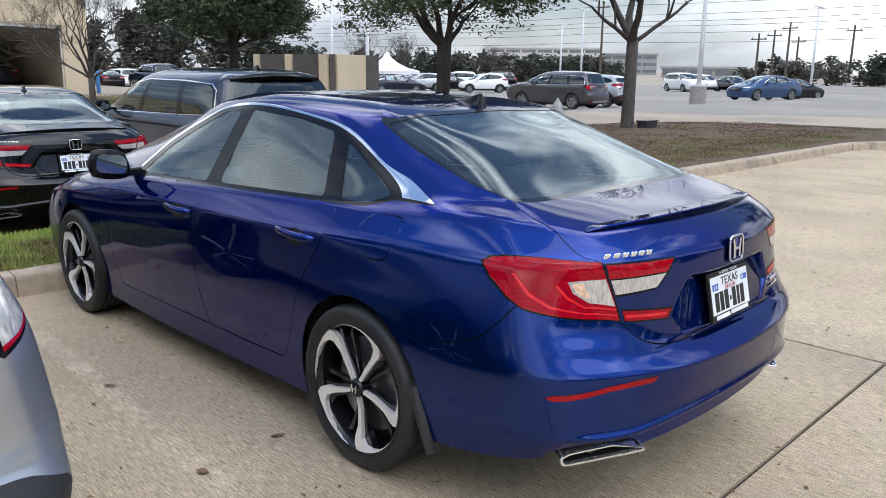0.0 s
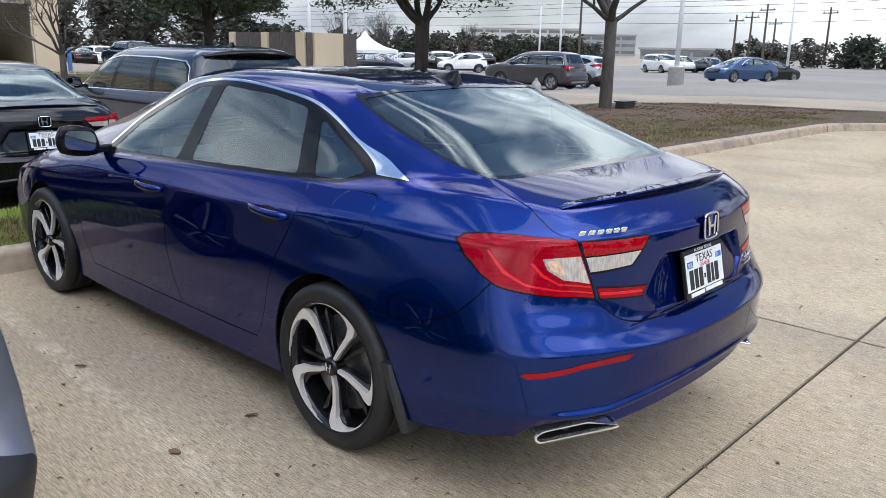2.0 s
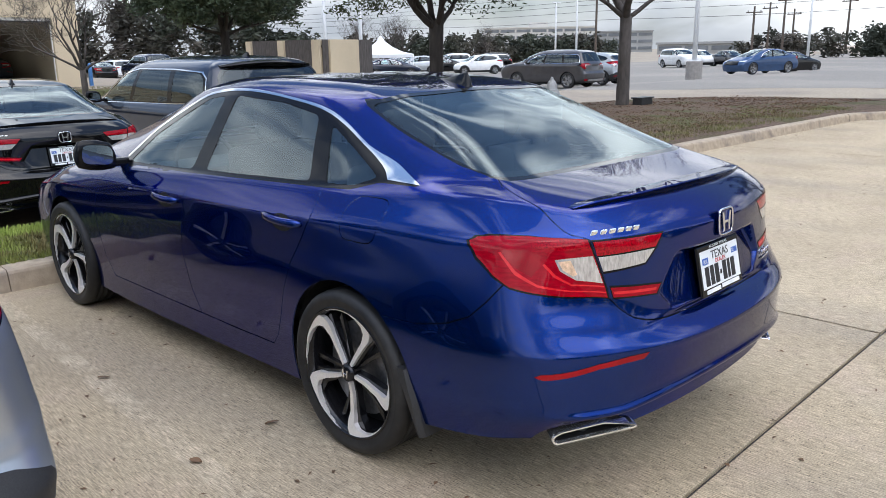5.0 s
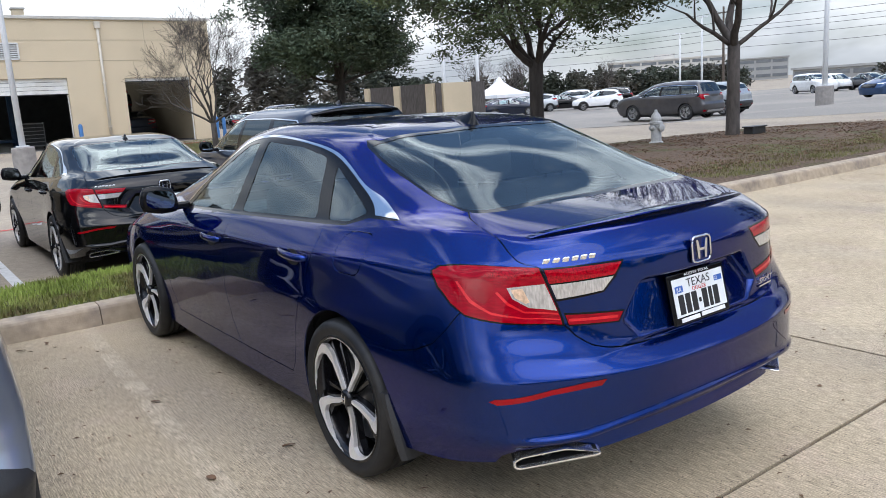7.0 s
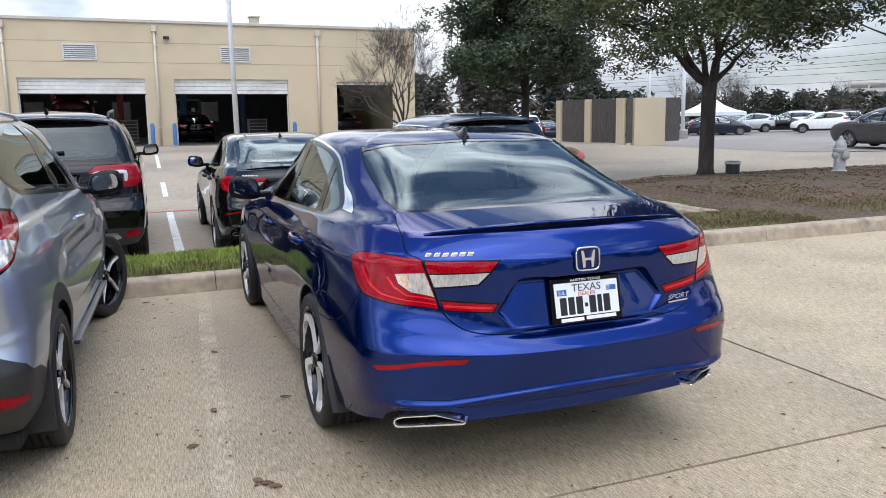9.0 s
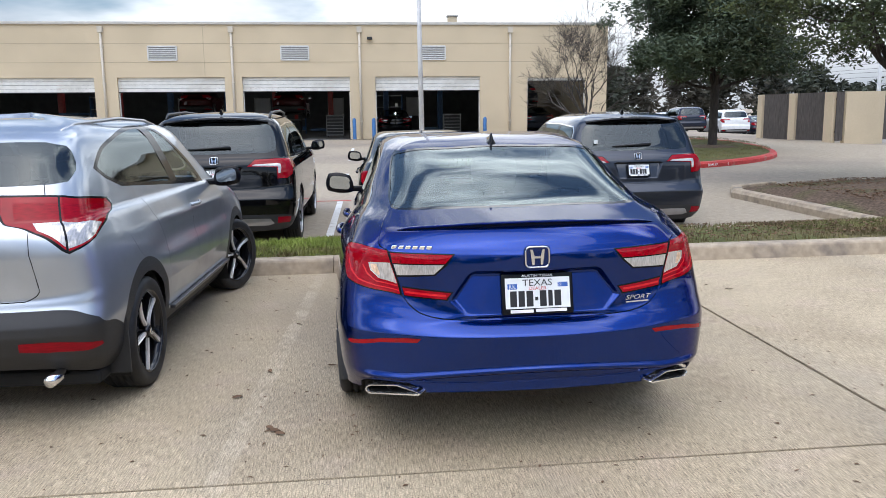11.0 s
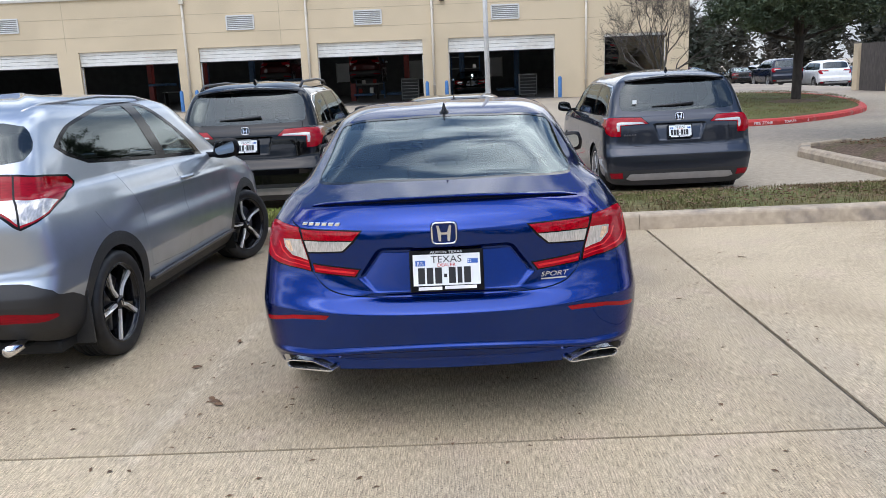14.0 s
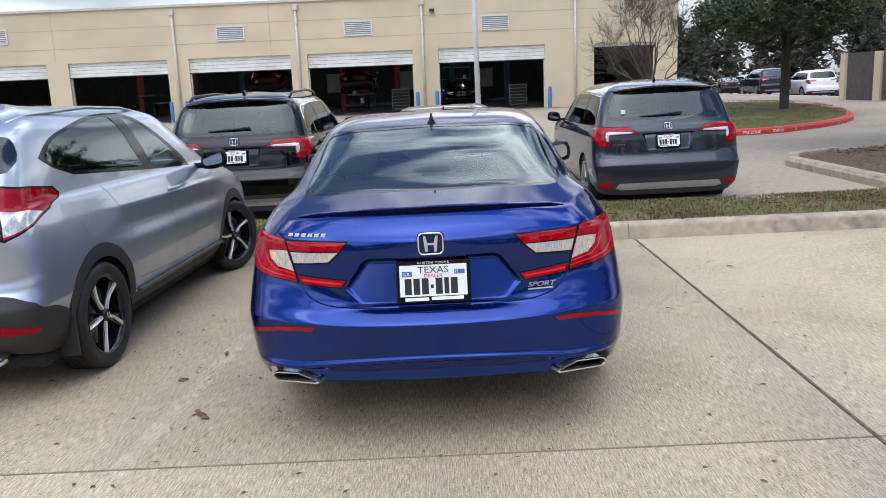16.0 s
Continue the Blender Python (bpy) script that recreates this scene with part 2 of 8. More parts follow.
M = {
    "blue": paint("blue_pearl_paint", (0.001, 0.024, 0.175), metal=0.92, rough=0.25, edge=0.25, coat_ior=1.40),
    "black": paint("black_paint", (0.003, 0.003, 0.0035), metal=0.0, rough=0.3),
    "silver": paint("silver_paint", (0.45, 0.48, 0.52), metal=0.75, rough=0.30),
    "steel": paint("grey_steel_paint", (0.034, 0.039, 0.052), metal=0.6, rough=0.32),
    "white": paint("white_paint", (0.75, 0.75, 0.74), metal=0.0),
    "pale": paint("pale_silver_paint", (0.42, 0.44, 0.45), metal=0.5),
    "slate": paint("slate_blue_paint", (0.035, 0.07, 0.15), metal=0.4),
    "vangrey": paint("van_grey_paint", (0.075, 0.072, 0.075), metal=0.5),
    "navy": paint("navy_paint", (0.012, 0.016, 0.03), metal=0.3),
    "maroon": paint("maroon_paint", (0.05, 0.006, 0.008), metal=0.3),
    "trim": material("black_trim", (0.012, 0.012, 0.013), rough=0.38, scale=40, vary=0.2),
    "piano": material("gloss_black_trim", (0.006, 0.006, 0.007), rough=0.12, vary=0.1, specular=0.22),
    "liner": material("dark_liner", (0.006, 0.006, 0.006), rough=0.8),
    "plastic": material("grained_black_plastic", (0.022, 0.022, 0.023), rough=0.55, scale=300, vary=0.3, bump=0.15, bump_scale=500),
    "rubber": material("tyre_rubber", (0.010, 0.010, 0.011), rough=0.6, scale=30, vary=0.25, second=(0.020, 0.019, 0.018), second_scale=7),
    "frit": material("black_glass_edge", (0.008, 0.009, 0.010), rough=0.03, vary=0.1),
    "brightchrome": material("bright_chrome", (0.90, 0.90, 0.91), rough=0.16, metal=0.9, vary=0.04),
    "dotlens": material("ribbed_red_lens", (0.30, 0.001, 0.008), rough=0.08, scale=160, vary=0.55, specular=0.0, coat=1.0),
    "guidelens": material("light_guide_red", (0.60, 0.015, 0.022), rough=0.10, scale=40, vary=0.15, specular=0.0, coat=1.0),
    "chrome": material("chrome", (0.80, 0.80, 0.82), rough=0.08, metal=1.0, vary=0.05),
    "satin": material("machined_alloy", (0.90, 0.87, 0.84), rough=0.36, metal=0.55, scale=200, vary=0.06),
    "alloyblack": material("gloss_black_alloy", (0.010, 0.010, 0.012), rough=0.16, metal=0.2, vary=0.1),
    "alloygrey": material("dark_grey_alloy", (0.10, 0.10, 0.11), rough=0.28, metal=0.7, vary=0.1),
    "alloysilver": material("silver_alloy", (0.42, 0.42, 0.43), rough=0.3, metal=0.8, vary=0.1),
    "disc": material("brake_steel", (0.25, 0.25, 0.26), rough=0.35, metal=0.9, scale=60),
    "glass": glass_material("car_glass", (0.72, 0.90, 0.92), ior=1.76),
    "sideglass": glass_material("door_glass", (0.72, 0.90, 0.92), ior=2.05),
    "tint": glass_material("privacy_glass", (0.13, 0.14, 0.15), ior=1.65),
    "redlens": material("red_lens", (0.27, 0.0008, 0.006), rough=0.06, scale=9, vary=0.2, specular=0.0, coat=1.0),
    "brightlens": material("bright_red_lens", (0.27, 0.0015, 0.010), rough=0.06, scale=26, vary=0.25, specular=0.0, coat=0.6, stretch=(1, 1, 5)),
    "clearlens": material("clear_lens", (0.54, 0.51, 0.48), rough=0.12, metal=0.4, scale=34, vary=0.28, coat=1.0, stretch=(5, 1, 1)),
    "amberlens": material("amber_lens", (0.66, 0.45, 0.30), rough=0.12, scale=80, vary=0.3, coat=1.0),
    "headlens": material("headlamp_lens", (0.55, 0.57, 0.6), rough=0.08, vary=0.3, scale=20, coat=1.0),
    "headliner": material("pale_grey_headliner", (0.34, 0.34, 0.34), rough=0.9, scale=60, vary=0.08),
    "mirrorglass": material("door_mirror_glass", (0.42, 0.46, 0.50), rough=0.02, metal=1.0, vary=0.02),
    "seat": material("dark_seat_cloth", (0.022, 0.022, 0.024), rough=0.9, scale=120, vary=0.3),
    "platewhite": material("plate_white", (0.78, 0.80, 0.80), rough=0.35, vary=0.06),
    "ink": material("plate_ink", (0.012, 0.012, 0.014), rough=0.5),
    "inkred": material("plate_red_ink", (0.55, 0.03, 0.03), rough=0.5),
    "inkblue": material("plate_blue_ink", (0.04, 0.12, 0.42), rough=0.5),
    "letterwhite": material("white_lettering", (0.8, 0.8, 0.8), rough=0.5),
    "concrete": broomed_concrete("broomed_concrete"),
    "aisle": material("worn_aisle_concrete", (0.365, 0.305, 0.225), rough=0.85, speck=0.12, speck_scale=60, scale=10, vary=0.14, bump=0.3, bump_scale=140,
                      second=(0.275, 0.232, 0.185), second_scale=0.16, second_low=0.45, second_high=0.6, specular=0.25),
    "asphalt": material("old_asphalt", (0.25, 0.23, 0.20), rough=0.9, scale=20, vary=0.2, bump=0.3, bump_scale=120, second=(0.30, 0.27, 0.23),
                        second_scale=0.1, specular=0.25),
    "joint": material("joint_dirt", (0.055, 0.048, 0.04), rough=0.95, scale=30, vary=0.3),
    "kerb": material("kerb_concrete", (0.40, 0.325, 0.235), rough=0.85, scale=12, vary=0.18, bump=0.3, bump_scale=90, second=(0.24, 0.20, 0.16),
                     second_scale=2.6, second_low=0.52, second_high=0.68, specular=0.25),
    "kerbred": material("red_kerb_paint", (0.50, 0.045, 0.04), rough=0.7, scale=14, vary=0.2, second=(0.36, 0.12, 0.10), second_scale=3.5, second_low=0.56, second_high=0.66),
    "soil": material("mulch_and_leaf_litter", (0.125, 0.088, 0.062), rough=0.95, scale=22, vary=0.5, bump=0.8, bump_scale=40, second=(0.085, 0.085, 0.035),
                     second_scale=0.9, second_low=0.5, second_high=0.66, specular=0.15),
    "turf": material("winter_turf_soil", (0.11, 0.115, 0.042), rough=0.95, scale=18, vary=0.4, bump=0.6, bump_scale=60, second=(0.13, 0.105, 0.05),
                     second_scale=1.1, second_low=0.5, second_high=0.66, specular=0.15),
    "blade": material("grass_blades", (0.23, 0.285, 0.060), rough=0.8, scale=3, vary=0.35, second=(0.17, 0.14, 0.06), second_scale=1.3, second_low=0.5, second_high=0.64, specular=0.2),
    "dryblade": material("dry_grass_blades", (0.17, 0.165, 0.065), rough=0.85, scale=3, vary=0.35, second=(0.15, 0.115, 0.06), second_scale=1.6, second_low=0.42, second_high=0.6, specular=0.2),
    "deadleaf": material("dry_leaves", (0.15, 0.085, 0.045), rough=0.85, scale=5, vary=0.5, random_tone=0.3),
    "stucco": material("tan_stucco", (0.60, 0.50, 0.345), rough=0.9, scale=25, vary=0.06, bump=0.2, bump_scale=120, second=(0.54, 0.45, 0.31), second_scale=0.35),
    "seam": material("stucco_seam", (0.40, 0.34, 0.24), rough=0.9, scale=10, vary=0.1),
    "coping": material("metal_coping", (0.50, 0.48, 0.43), rough=0.5, scale=5, vary=0.08),
    "downpipe": material("tan_metal_pipe", (0.56, 0.51, 0.42), rough=0.55, scale=6, vary=0.06),
    "doorwhite": material("white_roller_slat", (0.72, 0.72, 0.68), rough=0.5, scale=6, vary=0.06, second=(0.62, 0.61, 0.56), second_scale=1.1),
    "louvre": material("white_louvre", (0.62, 0.62, 0.60), rough=0.5, scale=6, vary=0.06),
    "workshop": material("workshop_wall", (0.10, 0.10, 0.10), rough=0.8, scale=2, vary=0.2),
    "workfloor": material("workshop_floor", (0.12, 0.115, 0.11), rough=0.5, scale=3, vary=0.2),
    "toolred": material("red_lift_steel", (0.25, 0.02, 0.015), rough=0.45, scale=8),
    "toolblue": material("blue_lift_steel", (0.02, 0.07, 0.16), rough=0.45, scale=8),
    "bollard": material("blue_bollard_paint", (0.05, 0.16, 0.38), rough=0.5, scale=7, vary=0.15),
    "whitepole": material("white_steel_pole", (0.66, 0.67, 0.67), rough=0.45, scale=5, vary=0.06),
    "polebase": material("pole_base_concrete", (0.28, 0.26, 0.24), rough=0.9, scale=8, vary=0.15),
    "roadpaint": material("white_road_paint", (0.66, 0.65, 0.62), rough=0.75, scale=18, vary=0.12, second=(0.42, 0.39, 0.34), second_scale=5, second_low=0.58, second_high=0.68),
    "bark": material("oak_bark", (0.040, 0.033, 0.028), rough=0.95, scale=12, vary=0.45, bump=0.9, bump_scale=30, stretch=(1, 1, 0.3)),
    "barkgrey": material("grey_bark", (0.070, 0.060, 0.053), rough=0.95, scale=12, vary=0.4, bump=0.8, bump_scale=30, stretch=(1, 1, 0.3)),
    "leaf": material("oak_leaves", (0.048, 0.066, 0.028), rough=0.6, scale=0.9, vary=0.45, second=(0.085, 0.105, 0.040), second_scale=0.7, specular=0.3),
    "leafdark": material("dark_evergreen_leaves", (0.052, 0.074, 0.044), rough=0.6, scale=0.9, vary=0.4, second=(0.085, 0.110, 0.060), second_scale=0.6, specular=0.3),
    "leaffar": material("far_trees", (0.040, 0.048, 0.032), rough=0.9, scale=0.25, vary=0.45, second=(0.085, 0.075, 0.06), second_scale=0.08),
    "hydrant": material("silver_hydrant_paint", (0.46, 0.46, 0.45), rough=0.5, metal=0.2, scale=12, vary=0.15),
    "fencewood": material("grey_weathered_boards", (0.085, 0.075, 0.068), rough=0.9, scale=6, vary=0.35, stretch=(6, 6, 0.6)),
    "canvas": material("white_canvas", (0.80, 0.80, 0.79), rough=0.8, scale=1.2, vary=0.05),
    "wood": material("utility_pole_wood", (0.09, 0.07, 0.055), rough=0.9, scale=4, vary=0.3),
    "wire": material("overhead_wire", (0.05, 0.05, 0.05), rough=0.7),
    "fargrey": material("far_grey_cladding", (0.30, 0.30, 0.29), rough=0.8, scale=0.2, vary=0.08),
    "farpale": material("far_pale_concrete", (0.52, 0.50, 0.46), rough=0.8, scale=0.2, vary=0.08),
    "farwindow": material("far_window_band", (0.15, 0.16, 0.17), rough=0.15, scale=0.3, vary=0.2),
    "lampbox": material("black_lamp_box", (0.02, 0.02, 0.02), rough=0.5),
}
lit = bpy.data.materials.new("strip_light_glow")
lit.use_nodes = True
lit.node_tree.nodes["Principled BSDF"].inputs["Emission Color"].default_value = (0.95, 0.98, 1.0, 1)
lit.node_tree.nodes["Principled BSDF"].inputs["Emission Strength"].default_value = 26.0
M["striplight"] = lit



# ---- building helpers ----
def mesh_object(name, verts, faces, mat, parent=None, label="", smooth=False):
    me = bpy.data.meshes.new(name)
    me.from_pydata([tuple(map(float, v)) for v in verts], [], [tuple(map(int, f)) for f in faces])
    me.materials.append(M[mat] if isinstance(mat, str) else mat)
    if smooth:
        me.polygons.foreach_set("use_smooth", [True] * len(me.polygons))
    me.update()
    ob = new(name, me)
    if parent:
        ob.parent = parent
    if label:
        ob["label"] = label
    return ob


def part(name, bm, mat, parent=None, label="", smooth=False):
    """One mesh object from a bmesh, under a thing or a part."""
    me = bpy.data.meshes.new(name)
    bm.normal_update()
    bm.to_mesh(me)
    bm.free()
    me.materials.append(M[mat] if isinstance(mat, str) else mat)
    if smooth:
        me.polygons.foreach_set("use_smooth", [True] * len(me.polygons))
    ob = new(name, me)
    if parent:
        ob.parent = parent
    if label:
        ob["label"] = label
    return ob


def thing(name, m, label, category, group="", kind=""):
    ob = new(name)
    ob.empty_display_size = 0.2
    ob.matrix_world = m
    return tagged(ob, label, category, group, kind)


def add_box(bm, lo, hi, bevel=0.0, m=None, segments=2):
    """A box between two corners, its edges rounded by bevel."""
    lo, hi = Vector(lo), Vector(hi)
    size = hi - lo
    res = bmesh.ops.create_cube(bm, size=1.0)
    vs = res["verts"]
    for v in vs:
        v.co = Vector((v.co.x * size.x, v.co.y * size.y, v.co.z * size.z)) + (lo + hi) / 2
    if bevel:
        es = list({e for v in vs for e in v.link_edges})
        out = bmesh.ops.bevel(bm, geom=es, offset=bevel, segments=segments, affect="EDGES", profile=0.5)
        vs = list({v for f in out["faces"] for v in f.verts} | {v for v in vs if v.is_valid})
    if m is not None:
        bmesh.ops.transform(bm, matrix=m, verts=[v for v in vs if v.is_valid])
    return bm


def box(lo, hi, bevel=0.0, m=None):
    return add_box(bmesh.new(), lo, hi, bevel, m)


def add_tube(bm, points, radii, sides=8, cap=True):
    """A tapered tube through points."""
    rings = []
    pts = [Vector(p) for p in points]
    for i, p in enumerate(pts):
        d = (pts[min(i + 1, len(pts) - 1)] - pts[max(i - 1, 0)]).normalized()
        up = Vector((0, 0, 1)) if abs(d.z) < 0.95 else Vector((1, 0, 0))
        a = d.cross(up).normalized()
        b = d.cross(a)
        r = radii[i] if isinstance(radii, (list, tuple)) else radii
        rings.append([bm.verts.new(p + r * (math.cos(2 * math.pi * k / sides) * a + math.sin(2 * math.pi * k / sides) * b)) for k in range(sides)])
    for r0, r1 in zip(rings, rings[1:]):
        for k in range(sides):
            bm.faces.new((r0[k], r0[(k + 1) % sides], r1[(k + 1) % sides], r1[k]))
    if cap:
        bm.faces.new(rings[0][::-1])
        bm.faces.new(rings[-1])
    return bm


def tube(points, radii, sides=8):
    return add_tube(bmesh.new(), points, radii, sides)


def add_lathe(bm, profile, steps=32, axis="z", m=None):
    """A turned shape from (radius, height) pairs round an axis."""
    rings = []
    for k in range(steps):
        a = 2 * math.pi * k / steps
        ring = []
        for r, h in profile:
            co = (r * math.cos(a), r * math.sin(a), h) if axis == "z" else (h, r * math.cos(a), r * math.sin(a))
            ring.append(bm.verts.new(m @ Vector(co) if m is not None else co))
        rings.append(ring)
    for k in range(steps):
        r0, r1 = rings[k], rings[(k + 1) % steps]
        for i in range(len(profile) - 1):
            bm.faces.new((r0[i], r1[i], r1[i + 1], r0[i + 1]))
    return bm


def lathe(profile, steps=32, axis="z", m=None):
    return add_lathe(bmesh.new(), profile, steps, axis, m)


def prism(outline, z0, z1, bevel=0.0):
    """An upright solid over an outline in x and y."""
    bm = bmesh.new()
    lo = [bm.verts.new((x, y, z0)) for x, y in outline]
    hi = [bm.verts.new((x, y, z1)) for x, y in outline]
    bm.faces.new(lo[::-1])
    top = bm.faces.new(hi)
    n = len(outline)
    for i in range(n):
        bm.faces.new((lo[i], lo[(i + 1) % n], hi[(i + 1) % n], hi[i]))
    bmesh.ops.recalc_face_normals(bm, faces=bm.faces)
    if bevel:
        bmesh.ops.bevel(bm, geom=list(top.edges), offset=bevel, segments=3, affect="EDGES", profile=0.5)
    return bm


def text_part(name, words, size, m, mat, parent, depth=0.002, label="", shear=0.0, widen=1.0):
    """Raised lettering in the built-in font, as a mesh; m brings its x to the right and y up."""
    cu = bpy.data.curves.new(name, "FONT")
    cu.body, cu.size, cu.extrude, cu.align_x, cu.align_y, cu.shear, cu.resolution_u = words, size, depth, "CENTER", "CENTER", shear, 3
    tmp = bpy.data.objects.new(name, cu)
    me = bpy.data.meshes.new_from_object(tmp)
    bpy.data.objects.remove(tmp)
    me.transform(m @ Matrix.Diagonal((widen, 1, 1, 1)))
    me.materials.append(M[mat])
    ob = new(name, me)
    ob.parent = parent
    if label:
        ob["label"] = label
    return ob


def ground_height(x, y):
    """Beyond the stalls the lot lies a hand lower, then climbs gently towards the workshop, where it also falls to the right; the far
    corner of the outer lot dips."""
    k = min(max((y - 12.0) / 21.0, 0.0), 1.0)
    dip = min(max((x - 17.0) / 8.0, 0.0), 1.0) * (0.45 * min(max((y - 17.0) / 5.0, 0.0), 1.0) + 0.32 * min(max((y - 22.0) / 24.0, 0.0), 1.0))
    return -0.10 + 0.53 * k - 0.0115 * k * (min(max(x, -45.0), 10.0) - 4.5) - dip


# ---- cars ----
# A car's skin is a surface over two parameters: s runs round the car from the middle of its back (0) past the side to the middle of
# its nose (13), v climbs from the lower edge (0) to the roof's centre line (13). Each rail is the curve of one whole v.
class Skin:
    def __init__(self, rails, dent=None, deck=False):
        self.net = np.array(rails, float).transpose(0, 2, 1)  # rail, station, xyz
        self.dent, self.deck = dent, deck
        mirror = np.array([-1.0, 1.0, 1.0])
        self.net = np.concatenate([(self.net[:, 1] * mirror)[:, None], self.net, (self.net[:, -2] * mirror)[:, None]], 1)
        gs, gv = np.meshgrid(np.linspace(2.0, 11.5, 240), np.linspace(0, 11.6, 240), indexing="ij")
        self.gs, self.gv = gs.ravel(), gv.ravel()
        self.gp = self.at(self.gs, self.gv)

    def at(self, s, v):
        s, v = np.asarray(s, float).ravel(), np.asarray(v, float).ravel()
        i = np.clip(np.floor(s).astype(int), 0, 12)
        f = (s - i)[:, None]
        p0, p1, p2, p3 = (self.net[:, i + k] for k in range(4))  # rail, n, 3
        f = f[None]
        row = 0.5 * (2 * p1 + (p2 - p0) * f + (2 * p0 - 5 * p1 + 4 * p2 - p3) * f**2 + (3 * p1 - p0 - 3 * p2 + p3) * f**3)
        d = np.diff(row, axis=0)
        same = d[:-1] * d[1:] > 0
        m = np.zeros_like(row)
        m[1:-1] = np.where(same, 2 * d[:-1] * d[1:] / np.where(same, d[:-1] + d[1:], 1.0), 0.0)
        m[0], m[-1] = d[0], d[-1]
        j = np.clip(np.floor(v).astype(int), 0, len(row) - 2)
        g = (v - j)[:, None]
        k = np.arange(len(s))
        a, b, ma, mb = row[j, k], row[j + 1, k], m[j, k], m[j + 1, k]
        if self.deck:
            # a flat boot lid between its two edges
            w = np.clip((3.3 - s) / 0.8, 0, 1)[:, None]
            flat, above = w * (j == 8)[:, None], w * (j == 9)[:, None]
            ma = ma + (b - a - ma) * np.maximum(flat, above)
            mb = mb + (b - a - mb) * flat
        p = a * (2 * g**3 - 3 * g**2 + 1) + ma * (g**3 - 2 * g**2 + g) + b * (3 * g**2 - 2 * g**3) + mb * (g**3 - g**2)
        if self.dent is not None:
            p = self.dent(p)
        return p

    def normal(self, s, v):
        s, v = np.asarray(s, float), np.asarray(v, float)
        e = 0.02
        ps = self.at(np.clip(s + e, 0, 13), v) - self.at(np.clip(s - e, 0, 13), v)
        pv = self.at(s, np.clip(v + e, 0, 13)) - self.at(s, np.clip(v - e, 0, 13))
        n = np.cross(ps, pv)
        edge = (s < 1e-4) | (s > 13 - 1e-4)
        n[edge, 0] = 0.0
        n /= np.linalg.norm(n, axis=1)[:, None] + 1e-12
        n[v > 12.9] = (0, 0, 1)
        return n

    def side(self, points):
        """(s, v) of the skin seen from the side at (y, z)."""
        return self._find(points, (1, 2), (2.6, 11.4))

    def back(self, points, top=8.2):
        """(s, v) of the skin seen from behind at (x, z), below the rail top."""
        out = []
        gs, gv = np.meshgrid(np.linspace(0, 3.8, 160), np.linspace(0, top, 240), indexing="ij")
        gs, gv = gs.ravel(), gv.ravel()
        gp = self.at(gs, gv)
        for x, z in points:
            n = np.argmin((gp[:, 0] - x) ** 2 + (gp[:, 2] - z) ** 2)
            out.append((gs[n], gv[n]))
        return self._refine(out, points, (0, 2))

    def _find(self, points, axes, limits):
        out = []
        ok = (self.gs >= limits[0]) & (self.gs <= limits[1])
        gs, gv, gp = self.gs[ok], self.gv[ok], self.gp[ok]
        for a, b in points:
            n = np.argmin((gp[:, axes[0]] - a) ** 2 + (gp[:, axes[1]] - b) ** 2)
            out.append((gs[n], gv[n]))
        return self._refine(out, points, axes)

    def _refine(self, guess, points, axes):
        q = np.array(guess, float)
        want = np.array(points, float)
        best = q.copy()
        for _ in range(4):
            p = self.at(q[:, 0], q[:, 1])[:, axes]
            e = 1e-3
            ds = (self.at(q[:, 0] + e, q[:, 1])[:, axes] - p) / e
            dv = (self.at(q[:, 0], q[:, 1] + e)[:, axes] - p) / e
            r = want - p
            det = ds[:, 0] * dv[:, 1] - ds[:, 1] * dv[:, 0]
            det = np.where(abs(det) < 1e-6, 1e-6, det)
            a = (r[:, 0] * dv[:, 1] - r[:, 1] * dv[:, 0]) / det
            b = (ds[:, 0] * r[:, 1] - ds[:, 1] * r[:, 0]) / det
            q = q + np.clip(np.stack([a, b], 1), -0.15, 0.15)
            q[:, 0], q[:, 1] = q[:, 0].clip(0, 13), q[:, 1].clip(0, 12)
        far = np.abs(q - best).max(1) > 0.5
        q[far] = best[far]
        return [tuple(r) for r in q]


def smooth_line(points, per=8, closed=False):
    """A Catmull-Rom curve through points of the plane."""
    p = np.array(points, float)
    n = len(p)
    out = []
    for i in range(n if closed else n - 1):
        a, b, c, d = (p[(i + k) % n] if closed else p[min(max(i + k, 0), n - 1)] for k in (-1, 0, 1, 2))
        for f in np.linspace(0, 1, per, endpoint=False):
            out.append(tuple(0.5 * (2 * b + (c - a) * f + (2 * a - 5 * b + 4 * c - d) * f**2 + (3 * b - a - 3 * c + d) * f**3)))
    if not closed:
        out.append(tuple(p[-1]))
    return out


def straight_line(points, step=0.12, closed=False):
    out = []
    p = list(points) + ([points[0]] if closed else [])
    for a, b in zip(p, p[1:]):
        n = max(1, int(math.dist(a, b) / step))
        out += [(a[0] + (b[0] - a[0]) * k / n, a[1] + (b[1] - a[1]) * k / n) for k in range(n)]
    return out if closed else out + [tuple(p[-1])]


def round_corners(points, r, per=4):
    """A closed outline with its corners cut round."""
    out = []
    n = len(points)
    for i in range(n):
        a, b, c = (Vector(points[(i + k) % n]) for k in (-1, 0, 1))
        ra, rc = min(r, (a - b).length * 0.45), min(r, (c - b).length * 0.45)
        p, q = b + (a - b).normalized() * ra, b + (c - b).normalized() * rc
        for k in range(per + 1):
            f = k / per
            out.append(tuple(p * (1 - f) ** 2 + b * 2 * f * (1 - f) + q * f**2))
    return out


